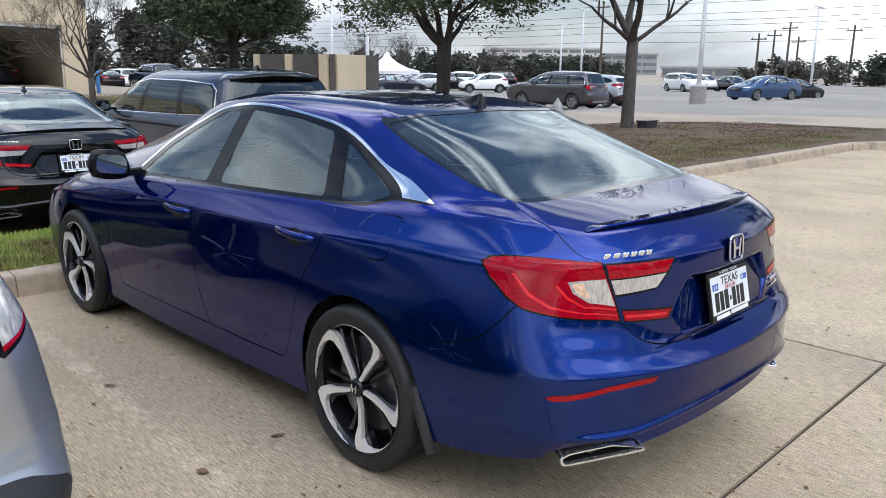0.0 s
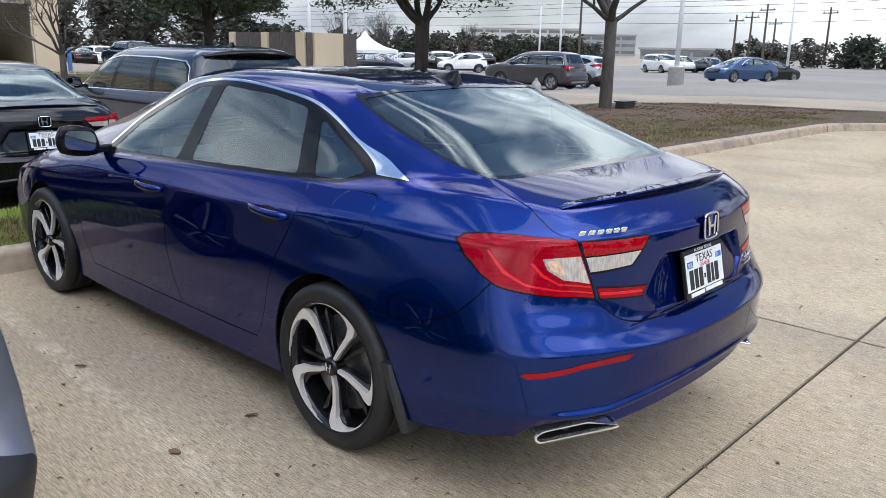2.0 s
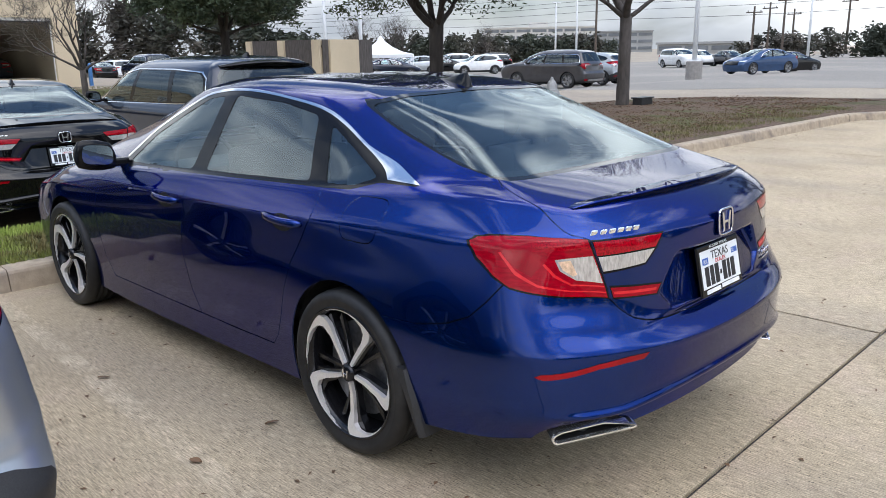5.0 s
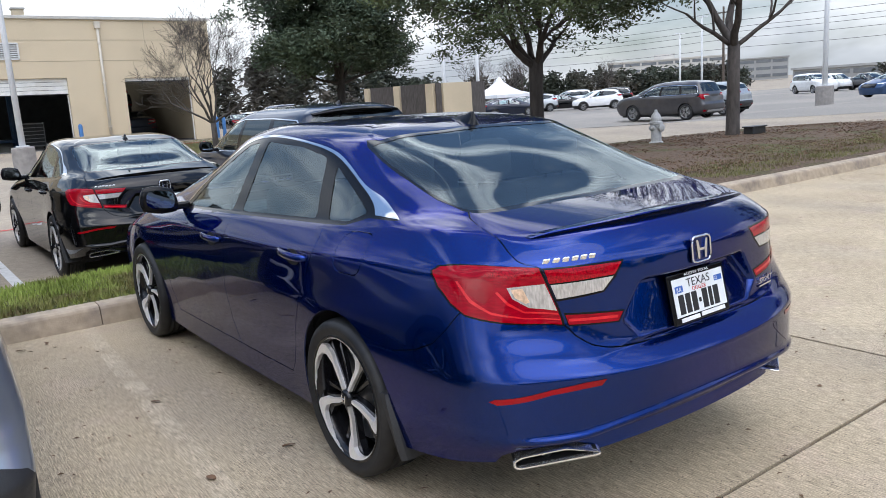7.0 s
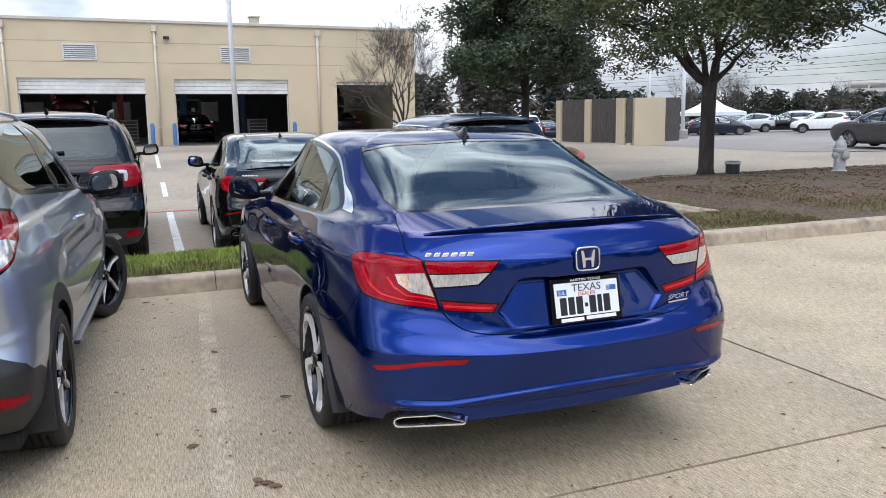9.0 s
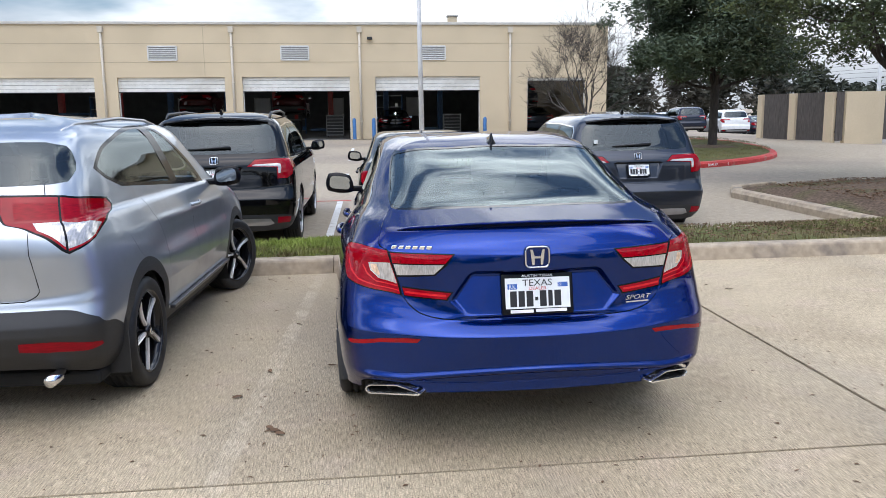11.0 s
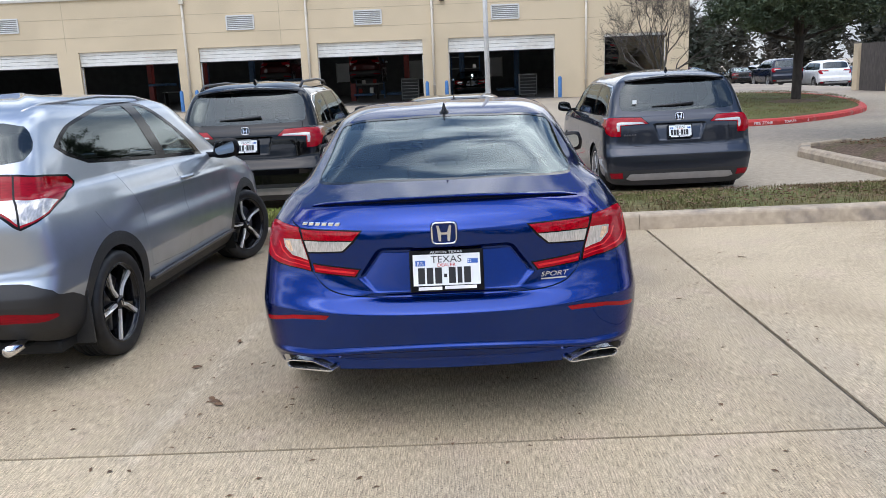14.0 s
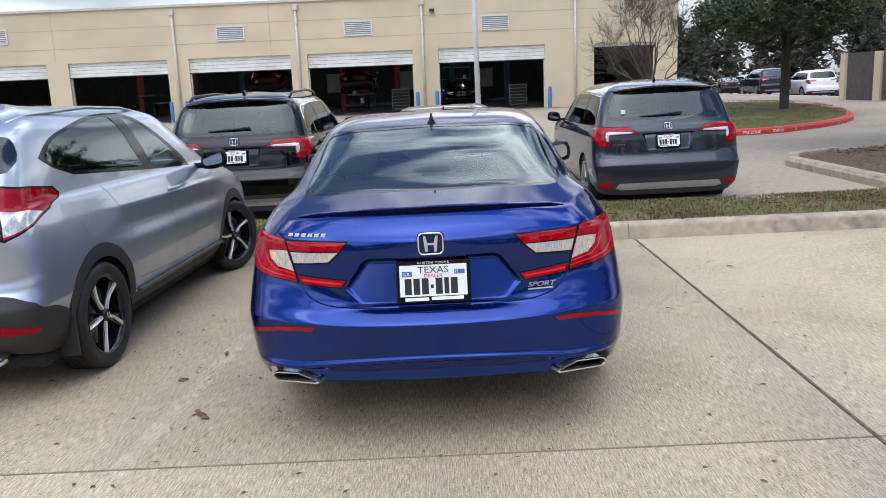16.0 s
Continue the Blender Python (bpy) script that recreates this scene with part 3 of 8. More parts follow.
def inside(poly, pts):
    poly, x, y = np.array(poly), pts[:, 0], pts[:, 1]
    hit = np.zeros(len(pts), bool)
    for (x0, y0), (x1, y1) in zip(poly, np.roll(poly, -1, 0)):
        cross = (y0 > y) != (y1 > y)
        hit ^= cross & (x < (x1 - x0) * (y - y0) / np.where(y1 == y0, 1e-9, y1 - y0) + x0)
    return hit


def flat_cut(skin, regions, gaps, step_s, step_v, gap_width, dense=None):
    """The skin's half as triangles over (s, v): points, triangles, and for each triangle the name of its region ('' body, None open)."""
    from mathutils.geometry import delaunay_2d_cdt
    verts, edges = [], []
    for s in np.arange(0, 13 + 1e-6, step_s):
        for v in np.arange(0, 13 + 1e-6, step_v):
            verts.append((min(s, 13.0), min(v, 13.0)))
    for s0, s1, v0, v1, a, b in dense or ():
        verts += [(s, v) for s in np.arange(s0, s1, a) for v in np.arange(v0, v1, b)]
    def chain(line, closed):
        k = len(verts)
        verts.extend((min(max(a, 0.0), 13.0), min(max(b, 0.0), 13.0)) for a, b in line)
        n = len(line)
        edges.extend((k + i, k + (i + 1) % n) for i in range(n if closed else n - 1))
    for _, poly, _ in regions:
        chain(poly, True)
    middles = []
    for line in gaps:
        q = np.array(line, float)
        q[:, 0], q[:, 1] = q[:, 0].clip(0, 13), q[:, 1].clip(0, 13)
        p = skin.at(q[:, 0], q[:, 1])
        t = np.gradient(p, axis=0)
        n = skin.normal(q[:, 0], q[:, 1])
        w = np.cross(n, t)
        w /= np.linalg.norm(w, axis=1)[:, None] + 1e-9
        e = 1e-3
        ds = (skin.at(np.clip(q[:, 0] + e, 0, 13), q[:, 1]) - skin.at(np.clip(q[:, 0] - e, 0, 13), q[:, 1])) / (2 * e)
        dv = (skin.at(q[:, 0], np.clip(q[:, 1] + e, 0, 13)) - skin.at(q[:, 0], np.clip(q[:, 1] - e, 0, 13))) / (2 * e)
        a11, a12, a22 = (ds * ds).sum(1), (ds * dv).sum(1), (dv * dv).sum(1)
        b1, b2 = (ds * w).sum(1), (dv * w).sum(1)
        det = a11 * a22 - a12**2 + 1e-12
        off = np.stack([(b1 * a22 - b2 * a12) / det, (a11 * b2 - a12 * b1) / det], 1) * gap_width / 2
        chain([tuple(r) for r in q + off], False)
        chain([tuple(r) for r in q - off], False)
        k = len(verts)
        for a, b in ((0, 0), (-1, -1)):
            verts.extend([tuple((q + off)[a]), tuple((q - off)[b])])
            edges.append((len(verts) - 2, len(verts) - 1))
        fine = []
        for a, b in zip(q, q[1:]):
            m = max(2, int(np.linalg.norm(skin.at(*a)[0] - skin.at(*b)[0]) / 0.004))
            fine += [a + (b - a) * f / m for f in range(m + 1)]
        middles.append(np.array(fine))
    jitter = np.random.default_rng(3)
    vv = [Vector((a * 1.0 + 1e-7 * jitter.random(), b)) for a, b in verts]
    out = delaunay_2d_cdt(vv, edges, [], 0, 1e-6)
    pts, tris = np.array([tuple(v) for v in out[0]]), out[2]
    tri = np.array([t for t in tris if len(t) == 3])
    e1, e2 = pts[tri[:, 1]] - pts[tri[:, 0]], pts[tri[:, 2]] - pts[tri[:, 0]]
    flat = pts[tri][:, :, 0]
    tri = tri[(np.abs(e1[:, 0] * e2[:, 1] - e1[:, 1] * e2[:, 0]) > 1e-7) & (flat.max(1) > 1e-3) & (flat.min(1) < 13 - 1e-3)]
    cen = pts[tri].mean(1)
    where = np.array([""] * len(tri), object)
    for name, poly, _ in regions:
        where[inside(poly, cen)] = name
    p3 = skin.at(cen[:, 0], cen[:, 1])
    for m in middles:
        q3 = skin.at(m[:, 0], m[:, 1])
        near = np.zeros(len(p3), bool)
        lo, hi = q3.min(0) - 0.02, q3.max(0) + 0.02
        cand = np.where(((p3 > lo) & (p3 < hi)).all(1))[0]
        for chunk in np.array_split(cand, max(1, len(cand) // 400)):
            if len(chunk):
                near[chunk] = np.sqrt(((p3[chunk, None] - q3[None]) ** 2).sum(2)).min(1) < gap_width * 0.52
        where[near & (where == "")] = "open"
    return pts, tri, where


def islands(tri, chosen):
    """Groups of the chosen triangles that hang together."""
    edge = {}
    for t in chosen:
        a, b, c = tri[t]
        for e in ((a, b), (b, c), (c, a)):
            edge.setdefault((min(e), max(e)), []).append(t)
    link = {t: [] for t in chosen}
    for ts in edge.values():
        if len(ts) == 2:
            link[ts[0]].append(ts[1])
            link[ts[1]].append(ts[0])
    seen, groups = set(), []
    for t in chosen:
        if t in seen:
            continue
        stack, group = [t], []
        seen.add(t)
        while stack:
            k = stack.pop()
            group.append(k)
            for o in link[k]:
                if o not in seen:
                    seen.add(o)
                    stack.append(o)
        groups.append(group)
    return groups


class Pane:
    """A smooth glass surface fitted over a stretch of skin: its main axis as a polynomial of the other two."""
    def __init__(self, skin, q):
        p, n = skin.at(q[:, 0], q[:, 1]), skin.normal(q[:, 0], q[:, 1])
        self.k = int(np.abs(n.mean(0)).argmax())
        self.a, self.b = [i for i in range(3) if i != self.k]
        self.mid = p.mean(0)
        self.even = self.a == 0
        self.c = np.linalg.lstsq(self.terms(p), p[:, self.k], rcond=None)[0]

    def terms(self, p, da=0, db=0):
        u = p[:, self.a] if self.even else p[:, self.a] - self.mid[self.a]
        w = p[:, self.b] - self.mid[self.b]
        def power(x, i, d):
            return (x**i if d == 0 else (i * x ** (i - 1) if i else 0 * x))
        return np.stack([power(u, (2 * i if self.even else i), da) * power(w, j, db) for i in range(4) for j in range(5)], 1)

    def place(self, p, n):
        p, m = p.copy(), np.zeros_like(p)
        p[:, self.k] = self.terms(p) @ self.c
        m[:, self.k] = 1.0
        m[:, self.a], m[:, self.b] = -(self.terms(p, 1, 0) @ self.c), -(self.terms(p, 0, 1) @ self.c)
        m /= np.linalg.norm(m, axis=1)[:, None]
        m *= np.sign((m * n).sum(1))[:, None]
        return p, m


def skin_mesh(name, skin, pts, tri, sides, mat, parent, offset=0.0, label="", rim=0.0, pane=None):
    """A piece of skin as a mesh, on one side (-1 or 1) or on both, with the surface's own normals; rim turns its border inwards."""
    used, idx = np.unique(tri, return_inverse=True)
    idx = idx.reshape(tri.shape)
    q = pts[used]
    p, n = skin.at(q[:, 0], q[:, 1]), skin.normal(q[:, 0], q[:, 1])
    if pane is not None:
        p, n = pane.place(p, n)
    faces0 = idx.copy()
    # winding so that faces look outwards
    fn = np.cross(p[faces0[:, 1]] - p[faces0[:, 0]], p[faces0[:, 2]] - p[faces0[:, 0]])
    flip = (fn * n[faces0[:, 0]]).sum(1) < 0
    faces0[flip] = faces0[flip][:, ::-1]
    p = p + n * offset
    if rim:
        count = {}
        for f in faces0:
            for a, b in ((f[0], f[1]), (f[1], f[2]), (f[2], f[0])):
                count[(a, b)] = 1
        border = [(a, b) for a, b in count if (b, a) not in count and not (abs(p[a, 0]) < 1e-4 and abs(p[b, 0]) < 1e-4)]
        ids = sorted({k for e in border for k in e})
        new_id = {k: len(p) + i for i, k in enumerate(ids)}
        if ids:
            p = np.concatenate([p, p[ids] - n[ids] * rim])
            n = np.concatenate([n, n[ids]])
            extra = [t for a, b in border for t in ((b, a, new_id[a]), (b, new_id[a], new_id[b]))]
            faces0 = np.concatenate([faces0, np.array(extra)])
    vs, ns, fs = [], [], []
    for side in sides:
        k = len(vs) and sum(len(v) for v in vs)
        flipx = np.array([side, 1, 1])
        vs.append(p * flipx)
        ns.append(n * flipx)
        fs.append((faces0 if side > 0 else faces0[:, ::-1]) + (k or 0))
    vs, ns, fs = np.concatenate(vs), np.concatenate(ns), np.concatenate(fs)
    if len(sides) == 2:
        # the halves share their points on the middle line
        half = len(p)
        middle = np.abs(p[:, 0]) < 1e-5
        index = np.arange(2 * half)
        index[half:][middle] = np.arange(half)[middle]
        keep, index2 = np.unique(index, return_inverse=True)
        fs = index2[fs]
        vs, ns = vs[keep], ns[keep]
    me = bpy.data.meshes.new(name)
    me.from_pydata(vs.tolist(), [], fs.tolist())
    me.polygons.foreach_set("use_smooth", [True] * len(me.polygons))
    me.materials.append(M[mat] if isinstance(mat, str) else mat)
    me.normals_split_custom_set_from_vertices(ns.tolist())
    ob = new(name, me)
    ob.parent = parent
    if label:
        ob["label"] = label
    return ob


def wheel(parent, x, y, radius, style, right, tread=0.235, simple=False, steer=0.0):
    """tyre and rim with spokes, its face outwards; radius of the tyre, rim about 0.72 of it."""
    out = 1 if right else -1
    m = Matrix.Translation((x, y, radius)) @ Matrix.Rotation(radians(steer), 4, "Z") @ Matrix.Diagonal((out, 1, 1, 1))
    hub = new("wheel")
    hub.parent = parent
    R, rr, w = radius, radius * (0.795 if style == "twist" else 0.745), tread
    steps = 28 if simple else 64
    prof = [(rr - 0.01, -0.004), (rr + 0.004, 0.0), (rr + 0.03, 0.008), (R - 0.032, 0.010), (R - 0.012, 0.001), (R - 0.003, -0.014), (R, -0.034)]
    if not simple:
        for g in (0.062, 0.096, 0.130, 0.166):
            prof += [(R, -g + 0.007), (R - 0.010, -g + 0.005), (R - 0.010, -g - 0.005), (R, -g - 0.007)]
    prof += [(R, -w + 0.045), (R - 0.016, -w + 0.01), (R - 0.05, -w), (rr, -w + 0.01)]
    def bm_of(profile, n=steps):
        bm = lathe([(r, h) for r, h in profile], n, "x", m)
        bmesh.ops.recalc_face_normals(bm, faces=bm.faces)
        return bm
    tyre = part("tyre", bm_of(prof), "rubber", hub, smooth=True)
    rim_dark = "alloyblack" if style in ("twist", "fan") else "alloysilver"
    barrel = bm_of([(rr + 0.004, -0.002), (rr - 0.008, -0.004), (rr - 0.018, -0.03), (rr - 0.03, -0.09), (rr - 0.03, -w + 0.02)])
    part("rim", barrel, rim_dark, hub, smooth=True)
    part("brake_disc", bm_of([(0.0, -0.085), (rr * 0.72, -0.085), (rr * 0.72, -0.10), (0.0, -0.10)], 32), "disc", hub)
    part("wheel_back", bm_of([(0.0, -0.13), (rr - 0.02, -0.13), (rr - 0.02, -0.14), (0.0, -0.14)], 24), "liner", hub)
    if not simple:
        part("rim_lip", bm_of([(rr + 0.003, 0.001), (rr - 0.001, 0.004), (rr - 0.007, 0.002), (rr - 0.009, -0.006)]), "alloyblack" if style in ("twist", "fan") else "satin", hub, "rim lip", smooth=True)
    part("hub_cap", bm_of([(0.0, 0.0), (0.026, -0.001), (0.034, -0.006), (0.036, -0.02)], 24), "alloyblack", hub, smooth=True)
    if not simple:
        bm = bmesh.new()
        for a, b in (((-0.014, 0.016), (-0.009, -0.016)), ((0.014, 0.016), (0.009, -0.016)), ((-0.011, 0.0), (0.011, 0.0))):
            add_tube(bm, [m @ Vector((0.002, a[0], a[1])), m @ Vector((0.002, b[0], b[1]))], 0.0028, 6)
        part("hub_badge", bm, "chrome", hub, "chrome badge")

    def slab(outline, x_face, depth, name, mat):
        bm = bmesh.new()
        top = [bm.verts.new(m @ Vector((x_face(r), r * math.cos(a), r * math.sin(a)))) for r, a in outline]
        low = [bm.verts.new(m @ Vector((x_face(r) - depth, r * math.cos(a), r * math.sin(a)))) for r, a in outline]
        bm.faces.new(top)
        n = len(outline)
        for i in range(n):
            bm.faces.new((top[i], low[i], low[(i + 1) % n], top[(i + 1) % n]))
        bmesh.ops.recalc_face_normals(bm, faces=bm.faces)
        part(name, bm, mat, hub)
    def dish(r):
        return -0.012 - 0.02 * (1 - abs(2 * r / rr - 1.1) ** 2) * 0.6
    count = 5
    for k in range(count):
        a0 = 2 * math.pi * k / count + (0.84 if y < 2 else 0.6)
        if style == "twist":
            # black web, and a bright blade that runs out and hooks along the rim
            web = [(0.03, a0 - 0.5), (0.09, a0 - 0.20), (rr * 0.7, a0 - 0.10), (rr - 0.02, a0 - 0.22), (rr - 0.02, a0 + 0.26), (rr * 0.7, a0 + 0.20), (0.09, a0 + 0.24), (0.03, a0 + 0.5)]
            slab(web, lambda r: dish(r) - 0.012, 0.03, "spoke", "alloyblack")
            hook = [(0.040, a0 + 0.15), (0.09, a0 + 0.10), (rr * 0.62, a0 + 0.13), (rr * 0.78, a0 + 0.17), (rr * 0.90, a0 + 0.15), (rr - 0.008, a0 + 0.08), (rr - 0.003, a0 - 0.02), (rr - 0.003, a0 - 0.22), (rr - 0.003, a0 - 0.42),
                    (rr - 0.003, a0 - 0.62), (rr - 0.003, a0 - 0.82), (rr - 0.003, a0 - 1.0), (rr - 0.007, a0 - 1.0), (rr - 0.009, a0 - 0.82), (rr - 0.011, a0 - 0.62), (rr - 0.014, a0 - 0.42), (rr - 0.020, a0 - 0.25),
                    (rr - 0.032, a0 - 0.10), (rr * 0.80, a0 - 0.01), (rr * 0.62, a0 - 0.01), (0.09, a0 - 0.10), (0.040, a0 - 0.20)]
            slab(hook[::-1], lambda r: dish(r) + 0.004 + 0.011 * max(0.0, r / rr - 0.6) / 0.4, 0.02, "spoke_face", "satin")
            fin = [(0.04, a0 + 0.42), (0.10, a0 + 0.34), (rr - 0.05, a0 + 0.40), (rr - 0.03, a0 + 0.50), (rr * 0.5, a0 + 0.46), (0.06, a0 + 0.52)]
            slab(fin, lambda r: dish(r) - 0.02, 0.02, "spoke_fin", "alloyblack")
        elif style == "fan":
            web = [(0.03, a0 - 0.5), (0.08, a0 - 0.26), (rr - 0.012, a0 - 0.20), (rr - 0.012, a0 + 0.14), (0.08, a0 + 0.22), (0.03, a0 + 0.5)]
            slab(web, lambda r: dish(r) - 0.008, 0.035, "spoke", "alloyblack")
            blade = [(0.045, a0 - 0.28), (rr * 0.5, a0 - 0.06), (rr - 0.012, a0 - 0.17), (rr - 0.012, a0 - 0.06), (rr * 0.5, a0 + 0.07), (0.045, a0 + 0.15)]
            slab(blade, lambda r: dish(r) + 0.006, 0.02, "spoke_face", "satin")
        else:
            for d in (-0.16, 0.16):
                web = [(0.03, a0 + d * 0.3 - 0.3), (0.08, a0 + d - 0.14), (rr - 0.01, a0 + d - 0.07), (rr - 0.01, a0 + d + 0.07), (0.08, a0 + d + 0.14), (0.03, a0 + d * 0.3 + 0.3)]
                slab(web, lambda r: dish(r), 0.03, "spoke", "alloysilver" if style == "silver" else "alloygrey")
    return hub


def seat_part(parent, x, y, z, name="seat"):
    bm = bmesh.new()
    add_box(bm, (x - 0.25, y - 0.10, z), (x + 0.25, y + 0.06, z + 0.60), 0.05, segments=3)
    add_box(bm, (x - 0.13, y - 0.13, z + 0.62), (x + 0.13, y - 0.02, z + 0.82), 0.045, segments=3)
    for d in (-0.06, 0.06):
        add_tube(bm, [(x + d, y - 0.06, z + 0.55), (x + d, y - 0.07, z + 0.68)], 0.008, 6)
    add_box(bm, (x - 0.26, y, z - 0.12), (x + 0.26, y + 0.52, z + 0.03), 0.05, segments=3)
    return part(name, bm, "seat", parent, smooth=True)


def interior(parent, spec):
    y0, y1, hw, belt = spec["cabin"]
    bm = bmesh.new()
    add_box(bm, (-hw, y0, 0.26), (hw, y1, 0.34))
    part("cabin_floor", bm, "liner", parent)
    part("rear_shelf", box((-hw, y0 + 0.0, belt - 0.06), (hw, y0 + spec.get("shelf", 0.5), belt - 0.02), 0.01), "seat", parent)
    part("dashboard", box((-hw + 0.06, y1 - 0.62, belt - 0.42), (hw - 0.06, y1 - 0.12, belt - 0.13), 0.05), "plastic", parent)
    for y, n in spec["seats"]:
        for x in ((-0.38, 0.38) if n == 2 else (-0.45, 0.0, 0.45)):
            seat_part(parent, x, y, belt - 0.52)
    bm = bmesh.new()
    ring = [(-0.37 + 0.19 * math.cos(a), y1 - 0.72 + 0.05 * math.sin(a), belt - 0.10 + 0.18 * math.sin(a)) for a in np.linspace(0, 2 * math.pi, 25)]
    add_tube(bm, ring, 0.015, 6, cap=False)
    part("steering_wheel", bm, "plastic", parent, smooth=True)


def car(name, m, rails, spec, colour, label, fine=True, group="", category="car"):
    """A whole car at the pose m: skin split at its shut lines, panes, lamps, wheels, cabin."""
    top = thing(name, m, label, category, group)
    skin = Skin(rails, spec.get("dent"), spec.get("deck", False))
    s = spec
    regions, gaps = [], []
    for y, r in ((s["axles"][0], s["arch"]), (s["axles"][1], s["arch"])):
        base = -0.06
        ring = [(y + r * math.cos(a), s["radius"] + r * math.sin(a)) for a in np.linspace(math.pi + 0.42, -0.42, 36 if fine else 18)]
        sv = skin.side(ring)
        regions.append(("open", [(sv[0][0], base)] + [(a, b) for a, b in sv if b > 0.02] + [(sv[-1][0], base)], None))
        if s.get("cladding"):
            ring2 = [(y + (r + 0.085) * math.cos(a), s["radius"] + (r + 0.085) * math.sin(a)) for a in np.linspace(math.pi + 0.3, -0.3, 36)]
            sv2 = [q for q in skin.side(ring2) if q[1] > 0.03]
            regions.insert(0, ("cladding", [(sv2[0][0], base)] + sv2 + [(sv2[-1][0], base)], "plastic"))
    if s.get("cladding"):
        low = [(a, s["cladding"](a)) for a in np.linspace(0, 13, 80)]
        regions.insert(0, ("cladding", [(0, -0.05)] + low + [(13, -0.05)], "plastic"))
    for nm, kind, outline, mat in s["panes"]:
        line = outline_on(kind, skin, outline)
        regions.append((nm, line, mat))
    if fine:
        for kind, outline in s["gaps"]:
            gaps.append(outline_on(kind, skin, outline, closed=False))
    pts, tri, where = flat_cut(skin, regions, gaps, 0.125 if fine else 0.5, 0.2 if fine else 0.5, 0.0052, s.get("dense") if fine else None)
    body = np.where(where == "")[0]
    groups = sorted(islands(tri, body.tolist()), key=len, reverse=True)
    seeds = s["bodies"]
    named = {}
    for g in groups:
        cen = pts[tri[g]].mean(1)
        nm = "body"
        for sn, (a, b) in seeds.items():
            d = np.hypot((cen[:, 0] - a), (cen[:, 1] - b))
            if d.min() < 0.12:
                nm = sn
                break
        if nm == "body" and "body" in named:
            if len(g) < 60:
                continue
            nm = "panel_piece"
        named.setdefault(nm, []).extend(g)
    rim = 0.006 if fine else 0.0
    for nm, g in named.items():
        t = tri[np.array(g)]
        if nm.endswith("door") or nm in ("fuel_flap",):
            if nm == "fuel_flap":
                skin_mesh(nm, skin, pts, t, (-1,), colour, top, rim=rim)
                skin_mesh("quarter_panel", skin, pts, t, (1,), colour, top, rim=rim)
            else:
                for side in (-1, 1):
                    skin_mesh(nm, skin, pts, t, (side,), colour, top, rim=rim)
        else:
            skin_mesh(nm, skin, pts, t, (-1, 1), colour, top, rim=rim)
    panes = {}
    for group in s.get("smooth_panes", ()) if fine else ():
        g = np.where(np.isin(where, group))[0]
        if len(g):
            fitted = Pane(skin, pts[np.unique(tri[g])])
            panes.update({nm: fitted for nm in group})
    done = set()
    for nm, _, mat in regions:
        if nm == "open" or nm in done:
            continue
        done.add(nm)
        g = np.where(where == nm)[0]
        if not len(g):
            continue
        off = 0.0015 if "lens" in nm or "strip" in nm else (-0.002 if "glass" in nm or nm.endswith("window") else 0.0)
        if nm in ("rear_window", "windscreen", "cladding") or nm.endswith("band"):
            obs = [skin_mesh(nm, skin, pts, tri[g], (-1, 1), mat, top, off, pane=panes.get(nm))]
        else:
            obs = [skin_mesh(nm, skin, pts, tri[g], (side,), mat, top, off, pane=panes.get(nm)) for side in (-1, 1)]
        if mat in ("glass", "sideglass", "tint"):
            for o in obs:
                o.visible_shadow = False
    # dark inner shell behind the shut lines
    hole = [r for r in regions if r[0] == "open" or r[2] in ("glass", "sideglass", "tint")]
    gs, gv = np.meshgrid(np.arange(0, 13.01, 0.25), np.arange(0, 12.01, 0.25), indexing="ij")
    ns, nv = gs.shape
    gp = np.stack([gs.ravel(), gv.ravel()], 1)
    quads = []
    for i in range(ns - 1):
        for j in range(nv - 1):
            quads.append((i * nv + j, (i + 1) * nv + j, (i + 1) * nv + j + 1, i * nv + j + 1))
    quads = np.array(quads)
    qc = gp[quads].mean(1)
    keep = np.ones(len(quads), bool)
    for _, poly, _ in hole:
        big = np.array(poly)
        for d in ((0, 0), (0.2, 0), (-0.2, 0), (0, 0.2), (0, -0.2)):
            keep &= ~inside(poly, qc + d)
    if s.get("dent") and not s.get("cladding"):
        keep &= ~((qc[:, 0] < 1.6) & (qc[:, 1] > 4.5) & (qc[:, 1] < 6.2))
    quads = quads[keep]
    t = np.concatenate([quads[:, :3], quads[:, [0, 2, 3]]])
    skin_mesh("inner_shell", skin, gp, t, (-1, 1), "liner", top, -0.018)
    lining = quads[(gp[quads].mean(1)[:, 1] > 8.6)]
    if fine and len(lining):
        skin_mesh("headliner", skin, gp, np.concatenate([lining[:, :3], lining[:, [0, 2, 3]]]), (-1, 1), "headliner", top, -0.030)
    # wheel wells, belly, wheels
    hw = s["half"]
    for y in s["axles"]:
        for side in (-1, 1):
            r = s["arch"] + 0.01
            bm = bmesh.new()
            arc = [(y + r * math.cos(a), s["radius"] + r * math.sin(a)) for a in np.linspace(-0.45, math.pi + 0.45, 21)]
            outer = [bm.verts.new((side * (hw - 0.035), a, b)) for a, b in arc]
            inner = [bm.verts.new((side * (hw - 0.36), a, b)) for a, b in arc]
            for i in range(len(arc) - 1):
                bm.faces.new((outer[i], outer[i + 1], inner[i + 1], inner[i]))
            bm.faces.new(inner)
            part("wheel_well", bm, "liner", top)
    part("underbody", box((-hw + 0.12, s["belly"][0], 0.19), (hw - 0.12, s["belly"][1], 0.27), 0.02), "liner", top)
